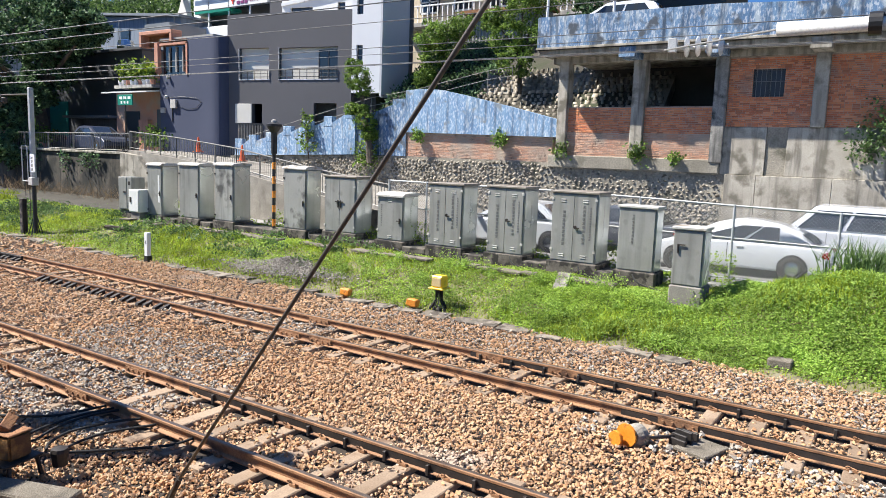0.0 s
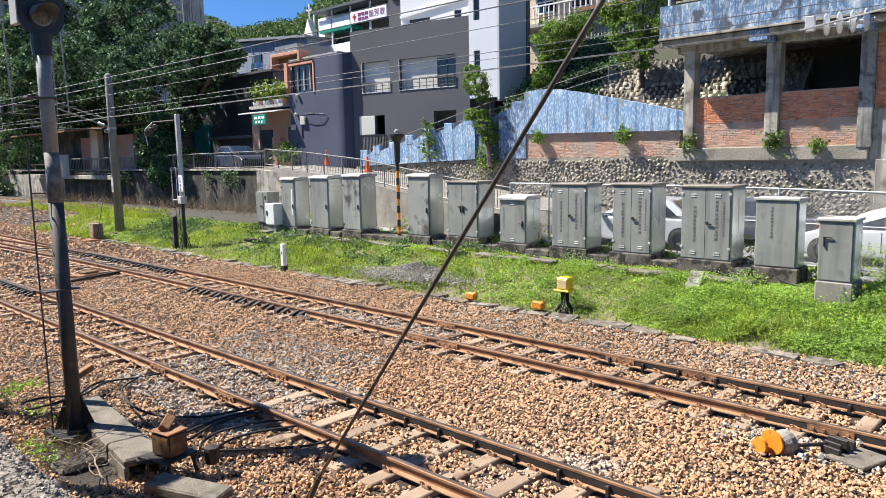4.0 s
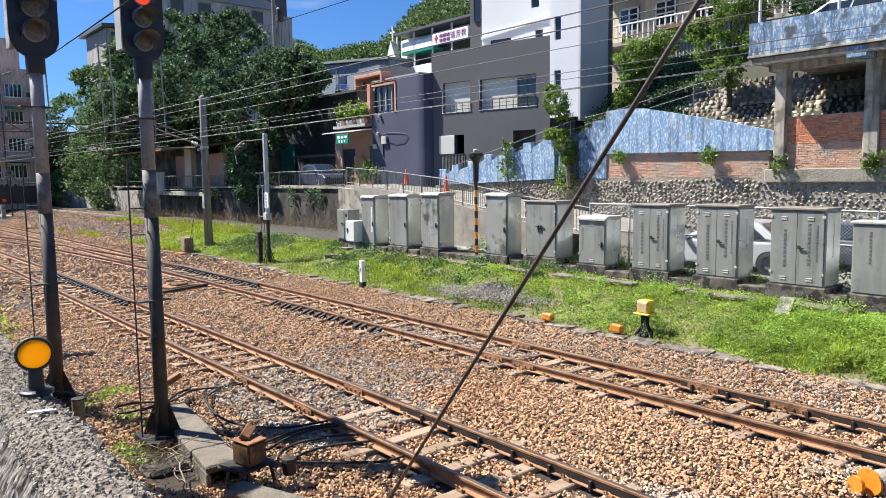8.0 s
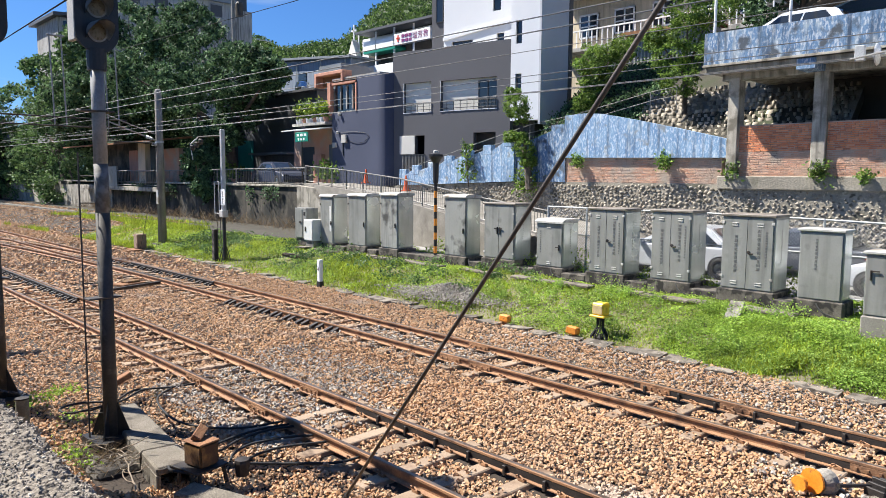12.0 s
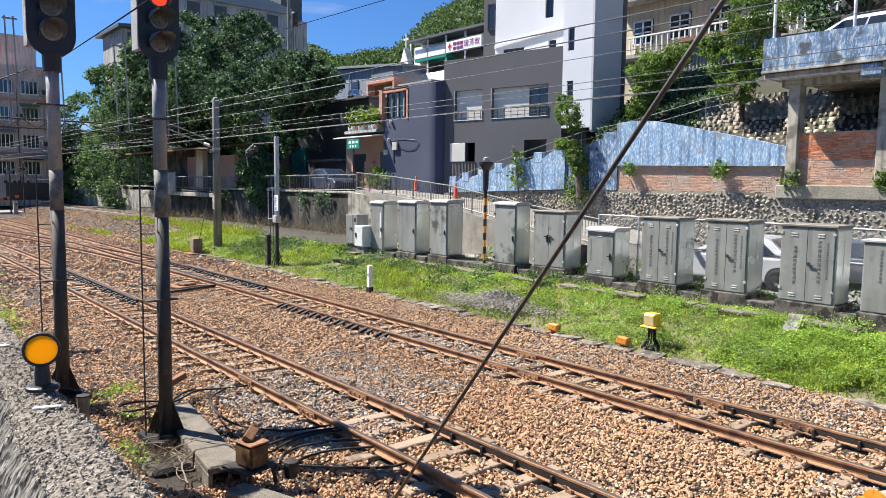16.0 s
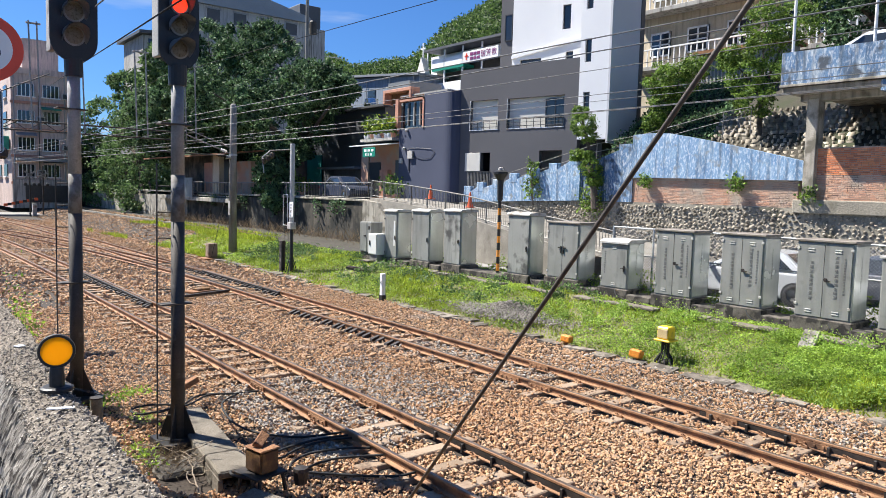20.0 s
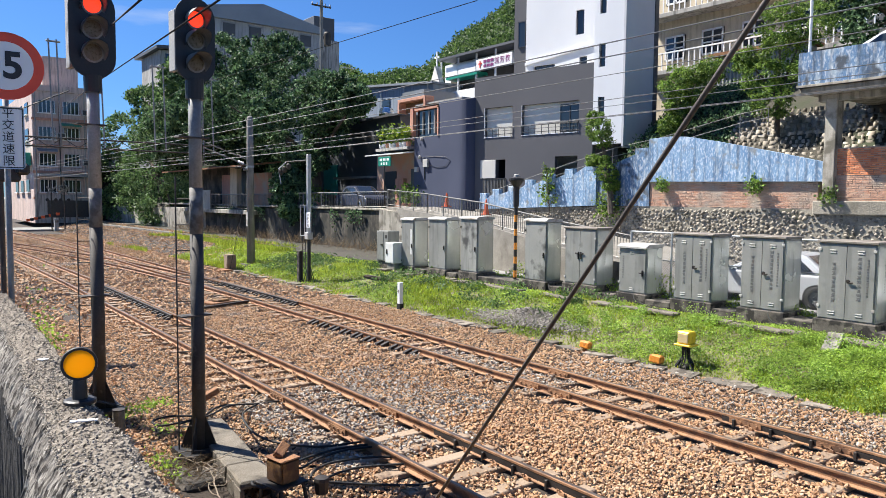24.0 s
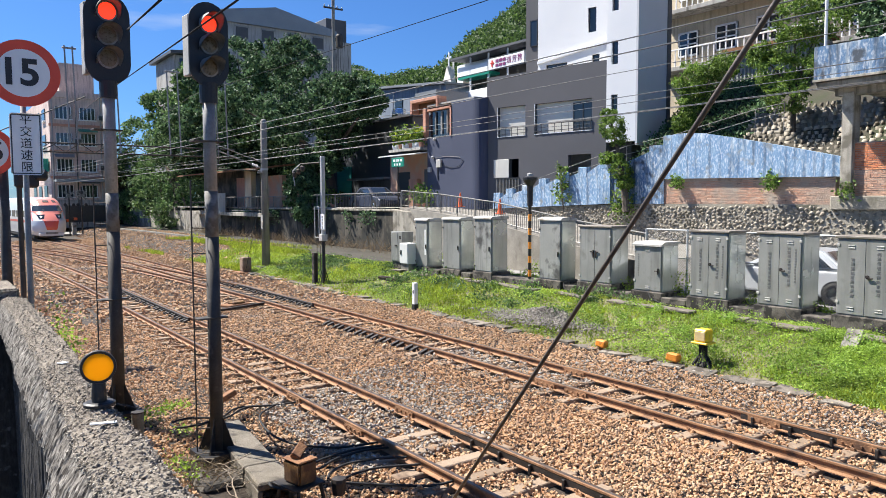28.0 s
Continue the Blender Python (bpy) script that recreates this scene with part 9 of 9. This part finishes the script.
# ---- train ----
def train():
    t = thing("train", "white and coral-red electric express train with a sloped nose", "train")
    # local: nose at y = 0 pointing to -y, rail top at z = 0; profile rows of height, setback, half width, side sweep
    prof = [(0.22, 0.30, 1.18, 1.0), (0.55, 0.05, 1.34, 1.1), (1.0, 0.0, 1.42, 1.2), (1.5, 0.12, 1.45, 1.3), (1.9, 0.55, 1.45, 1.3), (2.4, 1.20, 1.42, 1.2),
            (2.9, 1.95, 1.34, 1.0), (3.3, 2.60, 1.22, 0.8), (3.55, 3.2, 1.05, 0.6), (3.70, 4.0, 0.8, 0.3)]

    def front(u, z, out=0.0):
        """A point of the nose: u from side to side, z up."""
        for a, b in zip(prof[:-1], prof[1:]):
            if z <= b[0]:
                break
        k = min(1.0, max(0.0, (z - a[0]) / (b[0] - a[0])))
        back, w, sweep_back = (a[i] + (b[i] - a[i]) * k for i in (1, 2, 3))
        return Vector((u * (w + out * abs(u)), back + sweep_back * abs(u) ** 3 - out, z))

    def skin(name, z0, z1, w0, w1, material, label, out=0.02, mid=0.0, nu=12, nz=8, parent=None):
        """A sheet of the nose between two heights, centred at mid, with its half widths below and above."""
        bm = bmesh.new()
        grid = [[bm.verts.new(front(mid + (w0 + (w1 - w0) * j / nz) * (2 * i / nu - 1), z0 + (z1 - z0) * j / nz, out)) for i in range(nu + 1)] for j in range(nz + 1)]
        for a, b in zip(grid[:-1], grid[1:]):
            for i in range(nu):
                bm.faces.new((a[i], a[i + 1], b[i + 1], b[i]))
        bmesh.ops.recalc_face_normals(bm, faces=bm.faces)
        bmesh.ops.solidify(bm, geom=list(bm.faces), thickness=0.012)
        return part(name, bm, material, parent or t, label)

    bm = bmesh.new()
    zs = [0.22 + 3.48 * k / 24 for k in range(25)]
    rows = []
    for z in zs:
        row = [bm.verts.new(front(u / 10, z)) for u in range(-10, 11)]
        row = [bm.verts.new((row[0].co.x, 20.0, z))] + row + [bm.verts.new((row[-1].co.x, 20.0, z))]
        rows.append(row)
    for a, b in zip(rows[:-1], rows[1:]):
        for i in range(len(a) - 1):
            bm.faces.new((a[i], a[i + 1], b[i + 1], b[i]))
    bm.faces.new(rows[-1])
    bm.faces.new(rows[0][::-1])
    bmesh.ops.recalc_face_normals(bm, faces=bm.faces)
    part("body", bm, "train_white", t, "white car body")
    skin("front_panel", 0.72, 1.52, 0.30, 0.42, "train_red", "deep red front panel", 0.03)
    skin("nose_cowl", 1.55, 2.38, 0.44, 0.86, "train_pink", "salmon-pink nose cowl")
    skin("brow", 2.95, 3.68, 0.92, 0.95, "train_pink", "salmon-red brow")
    screen = skin("windscreen", 2.40, 2.93, 0.88, 0.80, "glass", "wide dark windscreen", 0.035)
    skin("frame", 2.37, 2.41, 0.9, 0.9, "train_pink", "", 0.04, parent=screen)
    for s in (-1, 1):
        lamp = skin("headlamp", 1.74, 2.12, 0.12, 0.21, "glass", "dark almond headlamp", 0.04, 0.5 * s, 6, 4)
        skin("lens", 1.86, 2.0, 0.05, 0.06, "galv", "", 0.055, 0.5 * s, 4, 2, lamp)
        skin("cab_stripe", 1.56, 3.2, 0.02, 0.03, "train_pink", "", 0.02, 0.93 * s, 2, 8)
        skin("wiper", 2.36, 2.62, 0.012, 0.012, "black", "", 0.06, 0.3 * s, 1, 3)
        roof = skin("roof_lamp", 3.22, 3.42, 0.13, 0.13, "black", "square roof lamp", 0.035, 0.58 * s, 4, 2)
        skin("lens", 3.26, 3.38, 0.08, 0.08, "lens_dull", "", 0.05, 0.58 * s, 4, 2, roof)
    roof = skin("roof_lamp", 3.22, 3.42, 0.2, 0.2, "black", "square roof lamp", 0.035, 0.0, 4, 2)
    skin("lens", 3.26, 3.38, 0.13, 0.13, "lens_dull", "", 0.05, 0.0, 4, 2, roof)
    for s in (-1, 1):
        part("side_stripe", B(*sorted((s * 1.44, s * 1.455)), 3.2, 20, 1.35, 1.55), "train_red", t, "red side stripe")
        for k in range(5):
            part("side_window", B(*sorted((s * 1.40, s * 1.45)), 4.4 + k * 2.6, 6.4 + k * 2.6, 1.8, 2.45), "glass", t)
    part("skirt", B(-1.0, 1.0, 0.1, 3.0, 0.16, 0.45, bevel=0.05), "train_white", t)
    part("coupler_hatch", B(-0.5, 0.5, 0.0, 0.3, 0.34, 0.52, bevel=0.02), "cab", t)
    part("underframe", B(-1.2, 1.2, 1.5, 20, 0.0, 0.4), "black", t)
    for y in (3.6, 5.7, 14.5, 16.6):
        for s in (-1, 1):
            part("wheel", lathe(bmesh.new(), [(0.4, -0.06), (0.43, 0.0), (0.4, 0.06)], (s * 0.566, y, 0.2), "x", 18), "steel_dark", t)
    for k in range(2):
        c = part("coach", B(-1.43, 1.43, 20.4 + k * 20.4, 40.4 + k * 20.4, 0.5, 3.65, bevel=0.15), "train_white", t, "white coach with a red stripe")
        for s in (-1, 1):
            part("stripe", B(*sorted((s * 1.43, s * 1.442)), 20.6 + k * 20.4, 40.2 + k * 20.4, 1.0, 1.25), "train_red", c)
            for m in range(7):
                part("window", B(*sorted((s * 1.425, s * 1.44)), 22 + k * 20.4 + m * 2.6, 23.9 + k * 20.4 + m * 2.6, 1.9, 2.7), "glass", c)
    return t


TRAIN = train()


def motions():
    """The train comes round the bend on the far track; everything else stands still."""
    rows = []
    for t, y in ((0.0, 420.0), (6.0, 340.0), (12.0, 264.0), (18.0, 190.0), (23.0, 131.0), (25.0, 106.6), (26.0, 95.9), (27.0, 84.5), (27.5, 78.9), (28.0, 73.3)):
        a, b = (far_x(y), y), (far_x(y + 12), y + 12)
        turn = math.degrees(math.atan2(a[0] - b[0], b[1] - a[1]))
        rows.append((t, pose(far_x(y) + 0.05, y, 0.36, 0, 0, turn)))
    walk(TRAIN, rows)


motions()
